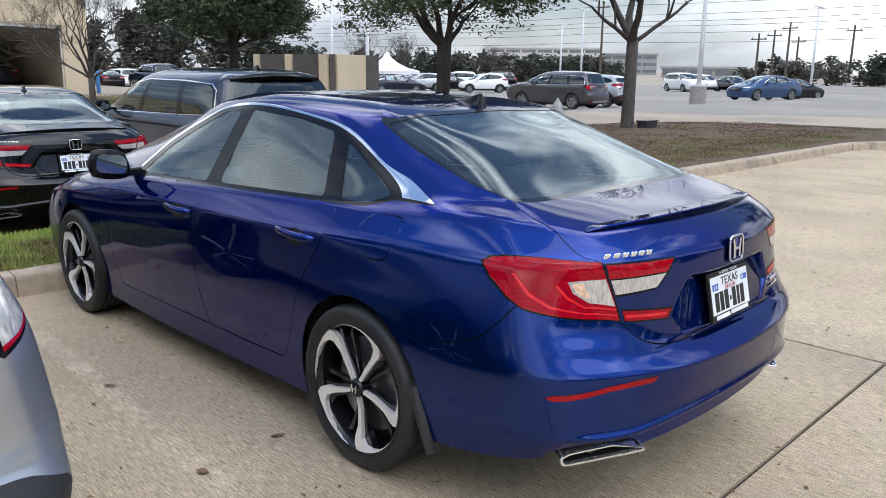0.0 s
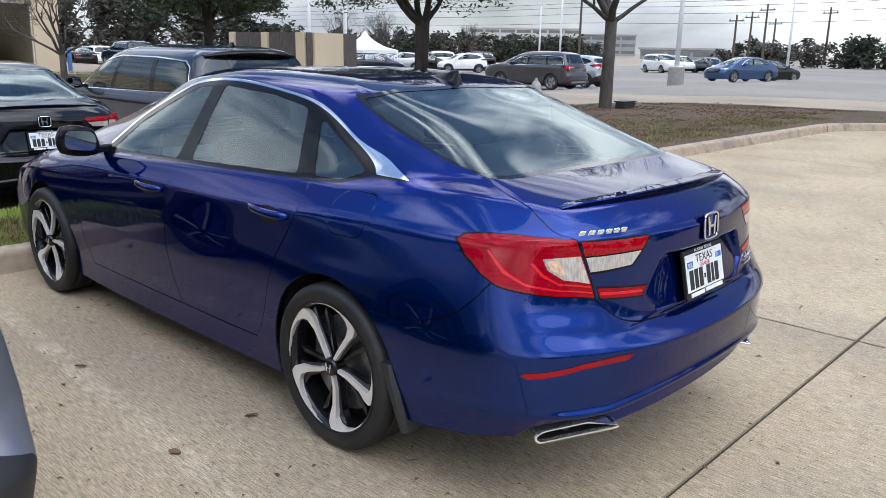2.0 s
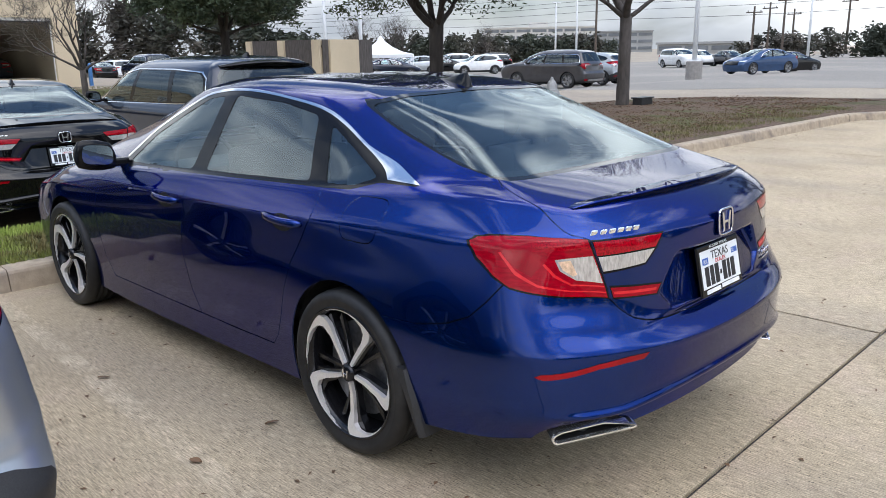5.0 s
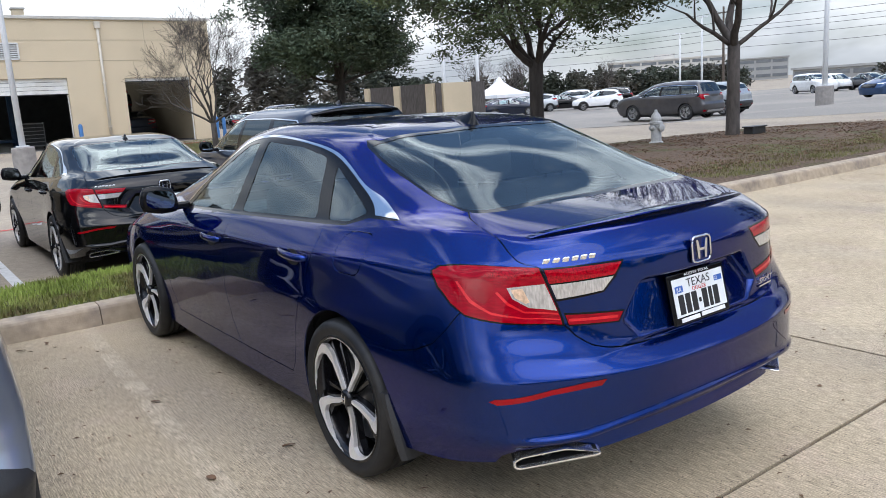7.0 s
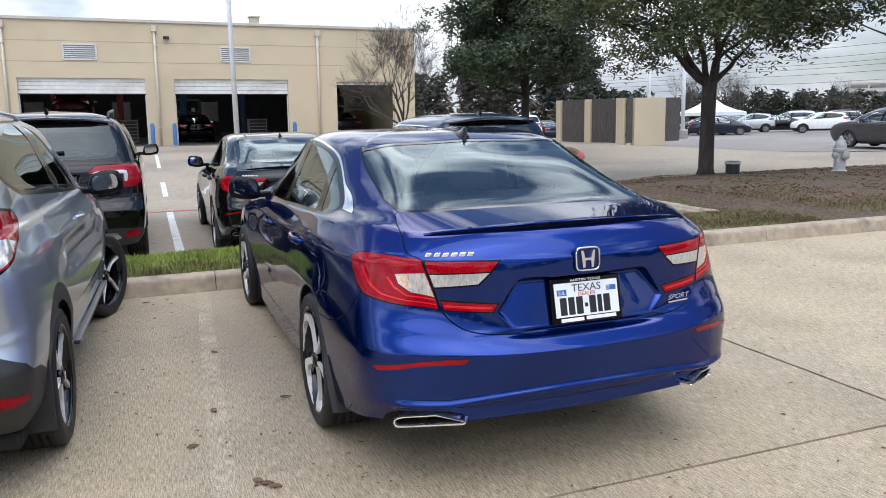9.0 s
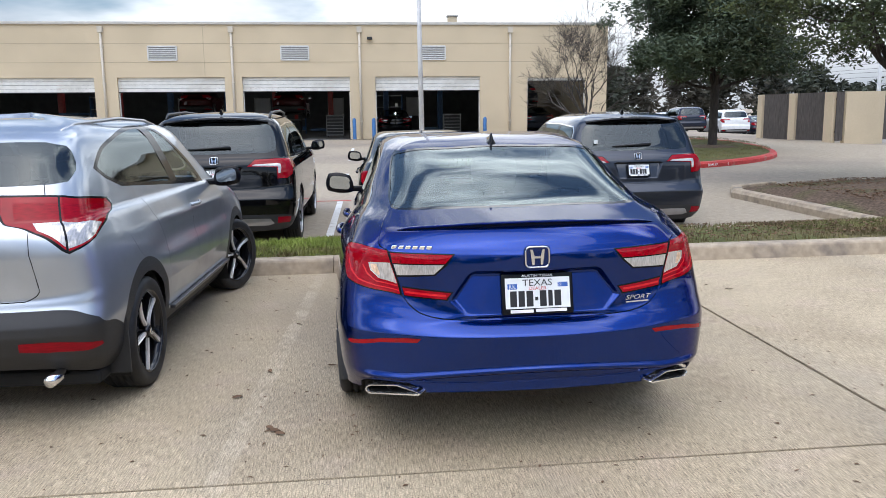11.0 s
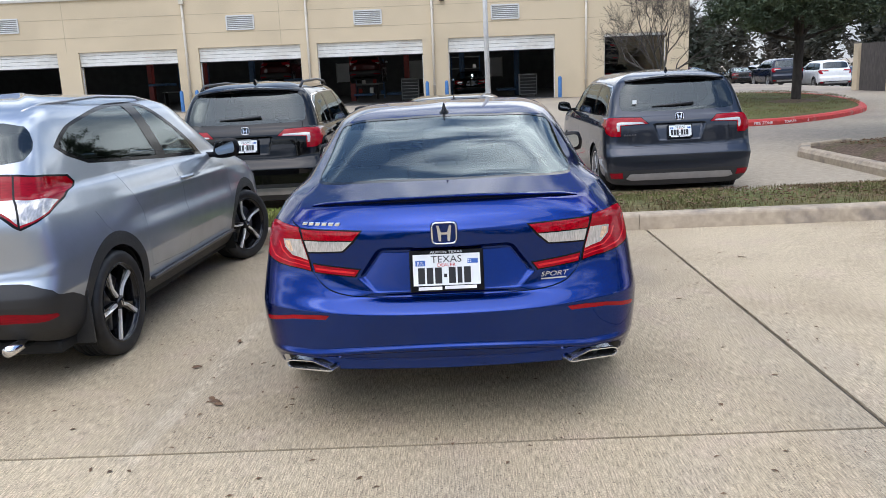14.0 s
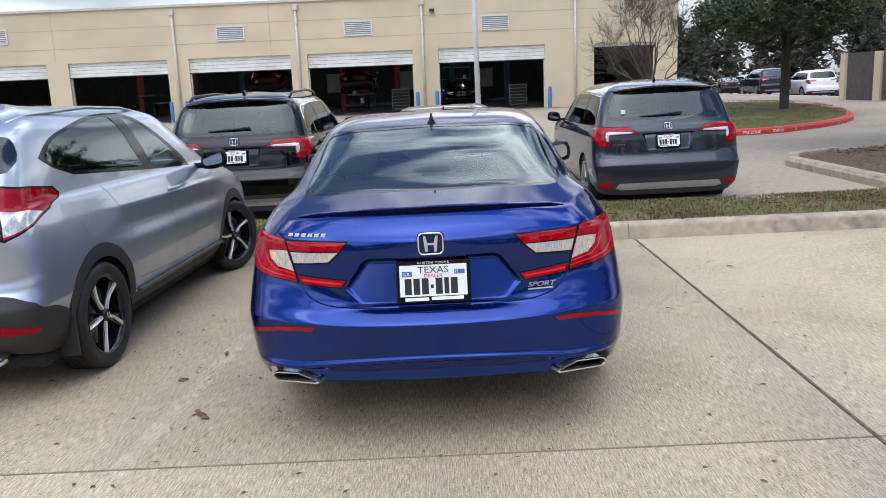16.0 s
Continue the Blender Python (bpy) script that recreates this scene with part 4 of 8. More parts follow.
    for n, y in enumerate(s["axles"]):
        for side in (-1, 1):
            wheel(top, side * s["track"], y, s["radius"], s["style"], side > 0, simple=not fine, steer=s.get("steer", 0.0) if n else 0.0)
    if s.get("cabin"):
        interior(top, s)
    for side in (-1, 1):
        mirror_part(top, side, s, colour)
    return top, skin


def outline_on(kind, skin, outline, closed=True):
    """An outline on the skin from points given as seen from the side, from behind, or in the skin's own terms."""
    if kind == "side":
        dense = straight_line(outline, 0.03, closed)
        return skin.side(dense)
    if kind == "back":
        dense = straight_line(outline, 0.02, closed)
        return skin.back(dense)
    if kind == "tail":
        return skin.back(straight_line(outline, 0.02, closed), 9.6)
    return straight_line(outline, 0.12, closed)


def mirror_part(top, side, s, colour):
    x, y, z = s["mirror"]
    bm = bmesh.new()
    bmesh.ops.create_uvsphere(bm, u_segments=20, v_segments=12, radius=1.0)
    for v in bm.verts:
        c = v.co
        k = 1.0 if c.y > 0 else 0.25
        big = max(abs(c.x), abs(c.z), 1e-6) / max(math.hypot(c.x, c.z), 1e-6)
        q = 1 + (1 / big - 1) * 0.40
        v.co = Vector((side * (x + 0.112 * c.x * q * (1.0 - 0.10 * c.z)), y + 0.10 * c.y * k, z + 0.084 * c.z * q + 0.014 * c.x))
    bmesh.ops.recalc_face_normals(bm, faces=bm.faces)
    body = part("door_mirror", bm, s.get("mirror_paint", "piano"), top, smooth=True)
    g = bmesh.new()
    flat = round_corners([(-0.084, -0.050), (0.086, -0.046), (0.074, 0.058), (-0.086, 0.054)], 0.042, 4)
    ring = [(side * (x + px), y - 0.0275, z + pz + 0.10 * px) for px, pz in flat]
    g.faces.new([g.verts.new(p) for p in ring])
    part("mirror_glass", g, "mirrorglass", body, "mirror glass")
    part("mirror_arm", box((side * (x - 0.19) if side > 0 else -(x - 0.07), y + 0.0, z - 0.075), (side * (x - 0.07) if side > 0 else -(x - 0.19), y + 0.06, z - 0.03), 0.012), "piano", body)
    # the same arm lies between door and housing on either side


def plate_part(parent, m, frame_mat="piano", words=True, frame_text="AUSTIN TEXAS"):
    """A number plate in a dark frame; its number stays plain bars. m: x right, y up, z outwards."""
    holder = new("number_plate")
    holder.parent = parent
    def put(name, lo, hi, z0, z1, mat, bevel=0.0, label=""):
        part(name, box((lo[0], lo[1], z0), (hi[0], hi[1], z1), bevel, m), mat, holder, label)
    put("plate_frame", (-0.162, -0.092), (0.162, 0.092), 0.0, 0.012, frame_mat, 0.006, "dark plate frame")
    put("plate", (-0.146, -0.064), (0.146, 0.072), 0.006, 0.0135, "platewhite", 0.0, "white plate with plain bars for its number")
    x = -0.125
    for w in (0.030, 0.028, 0.030):
        put("number_bar", (x, -0.056), (x + w, 0.014), 0.01, 0.0145, "ink")
        x += w + 0.008
    put("number_mark", (x + 0.001, -0.030), (x + 0.014, -0.014), 0.01, 0.0145, "ink")
    x += 0.022
    for w in (0.030, 0.020, 0.030):
        put("number_bar", (x, -0.056), (x + w, 0.014), 0.01, 0.0145, "ink")
        x += w + 0.008
    if words:
        text_part("plate_lettering", "TEXAS", 0.042, m @ Matrix.Translation((0, 0.048, 0.0142)), "ink", holder, 0.0004, widen=1.1)
        text_part("plate_lettering", "DEALER", 0.021, m @ Matrix.Translation((0, 0.0235, 0.0142)), "inkred", holder, 0.0004, widen=1.1)
        put("plate_sticker", (-0.135, 0.022), (-0.092, 0.046), 0.01, 0.0145, "inkblue")
        text_part("sticker_lettering", "JUL", 0.021, m @ Matrix.Translation((-0.1135, 0.033, 0.0152)), "letterwhite", holder, 0.0003)
        put("plate_sticker", (0.092, 0.028), (0.137, 0.048), 0.01, 0.0145, "inkblue")
        text_part("sticker_lettering", "22", 0.017, m @ Matrix.Translation((0.101, 0.038, 0.0152)), "letterwhite", holder, 0.0003)
        text_part("frame_lettering", frame_text, 0.0145, m @ Matrix.Translation((0, 0.0805, 0.0122)), "letterwhite", holder, 0.0005, widen=1.45)
    put("dealer_name_bar", (-0.125, -0.0835), (-0.022, -0.0695), 0.01, 0.0145, "letterwhite")
    put("dealer_name_bar", (-0.010, -0.0815), (0.128, -0.0675), 0.01, 0.0145, "letterwhite")
    return holder


def badge_part(parent, m, size=0.052, ground="piano"):
    """A rounded chrome frame with an upright cross-braced mark in it, on a dark ground."""
    bm = bmesh.new()
    out = round_corners([(-size, -size * 0.86), (size, -size * 0.86), (size * 1.02, size * 0.88), (-size * 1.02, size * 0.88)], size * 0.45, 5)
    pts = [m @ Vector((a, b, 0.004)) for a, b in out]
    add_tube(bm, pts + [pts[0]], size * 0.075, 8, cap=False)
    ob = part("badge", bm, "chrome", parent, "chrome badge", smooth=True)
    bm = bmesh.new()
    for sgn in (-1, 1):
        a = [(sgn * size * 0.64, size * 0.68), (sgn * size * 0.44, size * 0.68), (sgn * size * 0.26, 0.06 * size), (sgn * size * 0.28, -size * 0.66), (sgn * size * 0.48, -size * 0.66)]
        lo = [bm.verts.new(m @ Vector((p, q, 0.002))) for p, q in a]
        hi = [bm.verts.new(m @ Vector((p * 0.97, q * 0.98, 0.008))) for p, q in a]
        bm.faces.new(hi)
        for i in range(len(a)):
            bm.faces.new((lo[i], lo[(i + 1) % len(a)], hi[(i + 1) % len(a)], hi[i]))
    add_box(bm, (-size * 0.28, -size * 0.10, 0.002), (size * 0.28, size * 0.08, 0.007), 0.0, m)
    bmesh.ops.recalc_face_normals(bm, faces=bm.faces)
    part("badge_mark", bm, "chrome", ob)
    bm = bmesh.new()
    bm.faces.new([bm.verts.new(m @ Vector((a * 1.12, b * 1.12, 0.001))) for a, b in out])
    part("badge_ground", bm, ground, ob, "body-coloured badge ground" if ground != "piano" else "dark badge ground")
    return ob


# The sedan's rails, from the lower edge to the roof: x, y and z at fourteen stations from back to nose.
SEDAN = [
    ([0, .37, .62, .80, .875, .912, .885, .88, .88, .875, .86, .76, .42, 0],
     [-.01, .01, .085, .235, .50, 1.06, 1.65, 2.35, 3.10, 3.88, 4.34, 4.58, 4.72, 4.76],
     [.335, .335, .325, .312, .268, .225, .19, .178, .178, .20, .20, .19, .18, .18]),
    ([0, .38, .675, .835, .897, .924, .893, .883, .885, .892, .875, .79, .44, 0],
     [-.055, -.03, .045, .19, .48, 1.06, 1.65, 2.35, 3.10, 3.88, 4.36, 4.62, 4.78, 4.82],
     [.41, .41, .415, .42, .40, .38, .31, .30, .30, .34, .34, .33, .33, .33]),
    ([0, .38, .68, .848, .907, .930, .904, .895, .90, .913, .885, .80, .44, 0],
     [-.085, -.055, .04, .185, .47, 1.06, 1.65, 2.35, 3.10, 3.88, 4.38, 4.65, 4.81, 4.85],
     [.585, .585, .585, .57, .56, .56, .50, .49, .50, .54, .50, .48, .48, .48]),
    ([0, .38, .68, .85, .908, .931, .908, .90, .905, .918, .887, .80, .44, 0],
     [-.088, -.058, .038, .188, .47, 1.06, 1.65, 2.35, 3.10, 3.88, 4.38, 4.65, 4.81, 4.85],
     [.605, .607, .615, .61, .60, .60, .58, .58, .59, .60, .56, .54, .54, .54]),
    ([0, .38, .655, .835, .898, .926, .908, .90, .905, .918, .882, .795, .44, 0],
     [-.035, -.01, .07, .215, .475, 1.06, 1.65, 2.35, 3.10, 3.88, 4.37, 4.62, 4.77, 4.81],
     [.655, .66, .69, .70, .70, .70, .68, .68, .69, .69, .64, .62, .62, .62]),
    ([0, .38, .60, .815, .882, .910, .90, .895, .90, .907, .865, .78, .43, 0],
     [.0, .018, .085, .235, .48, 1.06, 1.65, 2.35, 3.10, 3.88, 4.34, 4.55, 4.69, 4.73],
     [.69, .70, .78, .79, .80, .80, .79, .79, .79, .79, .74, .72, .71, .71]),
    ([0, .373, .65, .80, .850, .895, .893, .888, .885, .87, .80, .68, .38, 0],
     [.0, .039, .13, .30, .485, 1.06, 1.65, 2.35, 3.10, 3.85, 4.26, 4.44, 4.57, 4.61],
     [.945, .952, .968, .962, .945, .93, .90, .885, .875, .85, .82, .79, .78, .78]),
    ([0, .37, .64, .785, .838, .885, .884, .879, .876, .855, .78, .66, .37, 0],
     [.012, .05, .145, .315, .50, 1.06, 1.65, 2.35, 3.10, 3.85, 4.24, 4.41, 4.54, 4.58],
     [.975, .98, .99, .985, .970, .955, .92, .905, .893, .87, .84, .81, .80, .80]),
    ([0, .36, .60, .70, .775, .825, .832, .835, .825, .74, .62, .50, .30, 0],
     [.116, .142, .22, .36, .60, 1.10, 1.65, 2.35, 3.15, 3.80, 4.08, 4.22, 4.32, 4.36],
     [1.073, 1.066, 1.05, 1.06, 1.07, 1.035, 1.005, .985, .955, .955, .92, .895, .88, .875]),
    ([0, .34, .575, .65, .74, .795, .805, .81, .79, .66, .52, .40, .22, 0],
     [.50, .505, .52, .60, .82, 1.15, 1.65, 2.35, 3.20, 3.66, 3.82, 3.92, 3.97, 3.98],
     [1.122, 1.122, 1.12, 1.12, 1.105, 1.06, 1.03, 1.005, .97, 1.02, 1.02, 1.01, 1.0, 1.0]),
    ([0, .31, .54, .612, .675, .714, .725, .724, .68, .57, .46, .34, .18, 0],
     [.87, .87, .88, .93, 1.04, 1.27, 1.70, 2.30, 2.85, 3.12, 3.26, 3.34, 3.38, 3.40],
     [1.285, 1.28, 1.255, 1.225, 1.215, 1.215, 1.215, 1.205, 1.195, 1.205, 1.22, 1.23, 1.235, 1.235]),
    ([0, .29, .51, .552, .582, .608, .618, .614, .575, .51, .42, .31, .17, 0],
     [1.25, 1.25, 1.255, 1.31, 1.42, 1.58, 1.87, 2.20, 2.50, 2.62, 2.68, 2.72, 2.74, 2.75],
     [1.40, 1.397, 1.384, 1.380, 1.383, 1.39, 1.405, 1.41, 1.395, 1.395, 1.405, 1.415, 1.42, 1.42]),
    ([0, .19, .36, .39, .41, .43, .445, .445, .41, .35, .28, .19, .10, 0],
     [1.45, 1.45, 1.47, 1.52, 1.60, 1.72, 1.93, 2.15, 2.33, 2.40, 2.44, 2.46, 2.47, 2.47],
     [1.432, 1.43, 1.428, 1.43, 1.435, 1.44, 1.447, 1.448, 1.445, 1.443, 1.442, 1.442, 1.44, 1.44]),
    ([0] * 14, [1.72, 1.74, 1.77, 1.80, 1.84, 1.90, 1.98, 2.06, 2.14, 2.18, 2.22, 2.25, 2.27, 2.28], [1.453] * 14),
]


def plate_dent(p):
    """The hollow for the number plate in the boot lid, and the step under the bumper."""
    p = p.copy()
    x, z = np.abs(p[:, 0]), p[:, 2]
    edge = 0.392 - 0.74 * np.clip(z - 0.758, 0, 1) - 0.93 * np.clip(0.758 - z, 0, 1)
    k = np.clip((edge - x) / 0.030, 0, 1) * np.clip((0.886 - z) / 0.018, 0, 1) * np.clip((z - 0.685) / 0.010, 0, 1) * (p[:, 1] < 0.3)
    k = k * k * (3 - 2 * k)
    p[:, 1] += k * (0.002 + 0.046 * np.clip((z - 0.69) / 0.19, 0, 1))
    # the bumper's lower lip and the valance set back under it
    lip = 0.440 - 0.035 * np.clip(x / 0.6, 0, 1) ** 2
    u = np.clip((lip - z) / 0.020, 0, 1) * np.clip((z - 0.328) / 0.055, 0, 1) * np.clip((0.80 - x) / 0.10, 0, 1) * (p[:, 1] < 0.4)
    p[:, 1] += 0.042 * u - 0.014 * np.exp(-(((z - lip - 0.010) / 0.016) ** 2)) * np.clip((0.85 - x) / 0.10, 0, 1) * (p[:, 1] < 0.4)
    # the shadowed step between lid and bumper
    p[:, 1] += 0.016 * np.exp(-(((z - 0.668) / 0.012) ** 2)) * np.clip((0.52 - x) / 0.28, 0, 1) * (p[:, 1] < 0.3)
    return p


LOWER = [(3.22, .968), (2.40, .993), (1.29, 1.036), (1.12, 1.046), (.985, 1.082), (.80, 1.085)]
UPPER = [(.785, 1.090), (.862, 1.116), (.965, 1.158), (1.12, 1.205), (1.40, 1.322), (1.73, 1.374), (2.10, 1.400), (2.42, 1.375), (2.66, 1.298), (2.94, 1.185), (3.20, 1.01)]
INNER = [(3.185, 1.0), (2.93, 1.172), (2.655, 1.286), (2.415, 1.362), (2.10, 1.389), (1.73, 1.365), (1.41, 1.313), (1.13, 1.198), (1.03, 1.150), (.985, 1.122), (.955, 1.094)]
SEDAN_SPEC = {
    "axles": (1.065, 3.892), "arch": 0.378, "radius": 0.336, "half": 0.905, "track": 0.920, "style": "twist", "belly": (0.85, 4.5), "dense": ((0, 1.5, 4.7, 5.8, .02, .03), (0, 2.9, 0.85, 1.40, .06, .018), (0, 2.9, 0.0, .85, .1, .06), (0, 1.6, 4.05, 4.7, .05, .03)),
    "smooth_panes": (("rear_window", "window_seal_band"), ("rear_side_window",), ("front_window",)),
    "mirror": (0.97, 3.14, 1.035), "dent": plate_dent, "deck": True,
    "cabin": (0.55, 3.75, 0.70, 1.03), "shelf": 0.55, "seats": ((1.25, 3), (2.30, 2)),
    "panes": [
        ("window_trim", "side", LOWER + smooth_line(UPPER, 5), "piano"),
        ("chrome_strip", "side", smooth_line(UPPER, 5) + smooth_line(INNER, 5), "chrome"),
        ("front_window", "side", round_corners([(3.13, .985), (2.375, 1.010), (2.245, 1.362), (2.41, 1.345), (2.635, 1.262), (2.90, 1.15)], .03), "sideglass"),
        ("rear_side_window", "side", round_corners([(2.24, 1.018), (1.40, 1.049), (1.47, 1.303), (1.73, 1.345), (2.14, 1.368)], .03), "sideglass"),
        ("quarter_glass", "side", round_corners([(1.29, 1.053), (1.12, 1.060), (1.01, 1.098), (1.15, 1.170), (1.365, 1.270)], .025), "sideglass"),
        ("window_seal_band", "skin", [(0, 8.88), (1.6, 8.89), (2.2, 8.93), (2.6, 9.03), (2.94, 9.35), (3.07, 9.95), (3.32, 10.39), (3.44, 10.72), (3.25, 10.88), (2.6, 10.9), (1.6, 10.88), (0, 10.86)], "frit"),
        ("rear_window", "skin", round_corners([(-0.3, 8.98), (1.6, 8.99), (2.3, 9.04), (2.72, 9.20), (2.86, 9.6), (2.96, 10.0), (3.16, 10.40), (3.24, 10.70), (2.6, 10.80), (1.6, 10.79), (-0.3, 10.78)], .12), "glass"),
        ("windscreen_band", "skin", [(13, 9.0), (10.6, 9.0), (9.85, 9.1), (9.7, 10), (9.8, 10.9), (10.6, 11), (13, 11)], "piano"),
        ("windscreen", "skin", [(13.2, 9.1), (10.7, 9.1), (10.0, 9.3), (9.9, 10), (10.0, 10.8), (10.7, 10.93), (13.2, 10.93)], "glass"),
        ("tail_seal", "skin", [(2.0, 6.24), (2.4, 6.62), (2.81, 6.96), (3.3, 7.08), (3.6, 7.11), (3.86, 7.0), (3.98, 6.3), (3.965, 5.92), (3.86, 5.60), (3.6, 5.335), (3.3, 5.185), (2.9, 5.115), (2.5, 5.025), (2.0, 4.975)], "piano"),
        ("lid_seal", "back", [(.648, .972), (.358, .965), (.398, .913), (.450, .868), (.615, .860)], "piano"),
        ("tail_lens", "skin", [(2.03, 6.18), (2.4, 6.53), (2.81, 6.86), (3.3, 6.98), (3.6, 7.0), (3.82, 6.90), (3.94, 6.3), (3.93, 5.93), (3.83, 5.64), (3.58, 5.375), (3.3, 5.22), (2.9, 5.15), (2.5, 5.06), (2.03, 5.01)], "brightlens"),
        ("tail_top_lens", "skin", [(2.04, 6.10), (2.5, 6.35), (2.72, 6.15), (2.84, 5.86), (2.5, 5.78), (2.04, 5.76)], "dotlens"),
        ("tail_pocket_lens", "skin", [(3.36, 5.82), (2.90, 5.80), (2.72, 5.70), (2.78, 5.52), (2.92, 5.40), (3.15, 5.52), (3.28, 5.66)], "redlens"),
        ("tail_edge_lens", "skin", [(3.86, 5.72), (3.58, 5.42), (3.3, 5.255), (2.9, 5.18), (2.5, 5.085), (2.03, 5.035), (2.03, 5.01), (2.5, 5.06), (2.9, 5.15), (3.3, 5.22), (3.58, 5.375), (3.83, 5.64)], "redlens"),
        ("tail_guide_lens", "skin", [(2.04, 5.105), (2.48, 5.150), (2.88, 5.25), (3.18, 5.42), (3.44, 5.76), (3.38, 5.77), (3.14, 5.47), (2.87, 5.285), (2.48, 5.175), (2.04, 5.13)], "guidelens"),
        ("tail_ring_lens", "skin", [(2.04, 5.205), (2.46, 5.245), (2.64, 5.38), (2.74, 5.56), (2.70, 5.57), (2.61, 5.41), (2.45, 5.27), (2.04, 5.23)], "guidelens"),
        ("reverse_clear_lens", "skin", [(2.045, 5.66), (2.56, 5.62), (2.54, 5.46), (2.38, 5.32), (2.04, 5.27)], "clearlens"),
        ("indicator_lens", "skin", [(2.36, 5.60), (2.52, 5.59), (2.50, 5.47), (2.40, 5.38), (2.34, 5.40)], "amberlens"),
        ("lid_lens", "back", [(.643, .966), (.370, .959), (.404, .921), (.634, .921)], "dotlens"),
        ("lid_clear_lens", "back", [(.630, .916), (.408, .916), (.454, .875), (.616, .868)], "clearlens"),
        ("lid_lower_seal", "back", [(.598, .820), (.372, .796), (.398, .757), (.588, .775)], "piano"),
        ("lid_lower_lens", "back", [(.594, .813), (.382, .791), (.403, .763), (.586, .780)], "brightlens"),
        ("lid_guide_lens", "back", [(.585, .799), (.402, .783), (.407, .774), (.583, .790)], "guidelens"),
        ("reflector_lens", "back", [(.522, .603), (.60, .603), (.70, .594), (.84, .566), (.850, .556), (.835, .547), (.70, .576), (.60, .582), (.54, .583)], "redlens"),
        ("open", "back", [(.500, .340), (.582, .374), (.772, .378), (.800, .352), (.800, .29), (.515, .29)], None),
        ("headlamp_lens", "skin", [(10.1, 6.0), (10.9, 6.2), (11.7, 6.1), (11.9, 5.5), (11.0, 5.3), (10.2, 5.5)], "headlens"),
        ("grille", "skin", [(11.8, 3.2), (11.8, 5.9), (13, 6.0), (13, 3.0)], "piano"),
    ],
    "gaps": [
        ("skin", [(2.40, 9.0), (2.72, 8.75), (2.80, 8.4), (2.70, 8.0), (2.40, 7.4), (2.10, 6.6), (2.0, 6.05), (2.0, 5.0), (1.84, 4.75), (1.55, 4.5), (1.3, 4.42), (0, 4.42)]),
        ("side", [(.24, .890), (.31, .845), (.37, .77), (.43, .712), (.52, .672), (.66, .640), (.83, .632)]),
        ("side", [(1.290, 1.050), (1.268, .99), (1.276, .93), (1.335, .83), (1.405, .727), (1.465, .60), (1.515, .46), (1.555, .37), (1.60, .318), (1.9, .308), (2.6, .302), (3.28, .305), (3.36, .42), (3.40, .62), (3.37, .84), (3.24, .955), (3.20, .985)]),
        ("side", [(2.315, 1.010), (2.335, .90), (2.375, .62), (2.33, .42), (2.26, .300)]),
        ("side", [(1.06, 1.015), (1.078, .995), (1.084, .965), (1.086, .93), (1.082, .900), (1.070, .883), (1.045, .876), (.95, .876), (.918, .882), (.898, .898), (.886, .93), (.874, .97), (.868, 1.0), (.872, 1.02), (.888, 1.033), (.915, 1.037), (1.0, 1.036), (1.035, 1.030), (1.06, 1.015)]),
        ("skin", [(13, 8.95), (11, 8.9), (10.0, 8.8), (9.4, 8.3), (9.6, 7.5), (10.3, 6.4)]),
    ],
    "bodies": {"boot_lid": (0.6, 6.6), "rear_bumper": (0.6, 3.3), "front_door": (7.8, 5.0), "rear_door": (6.5, 5.0), "fuel_flap": (4.9, 6.7)},
}
YUP = Matrix(((1, 0, 0, 0), (0, 0, -1, 0), (0, 1, 0, 0), (0, 0, 0, 1)))  # x right, y up, z towards -y


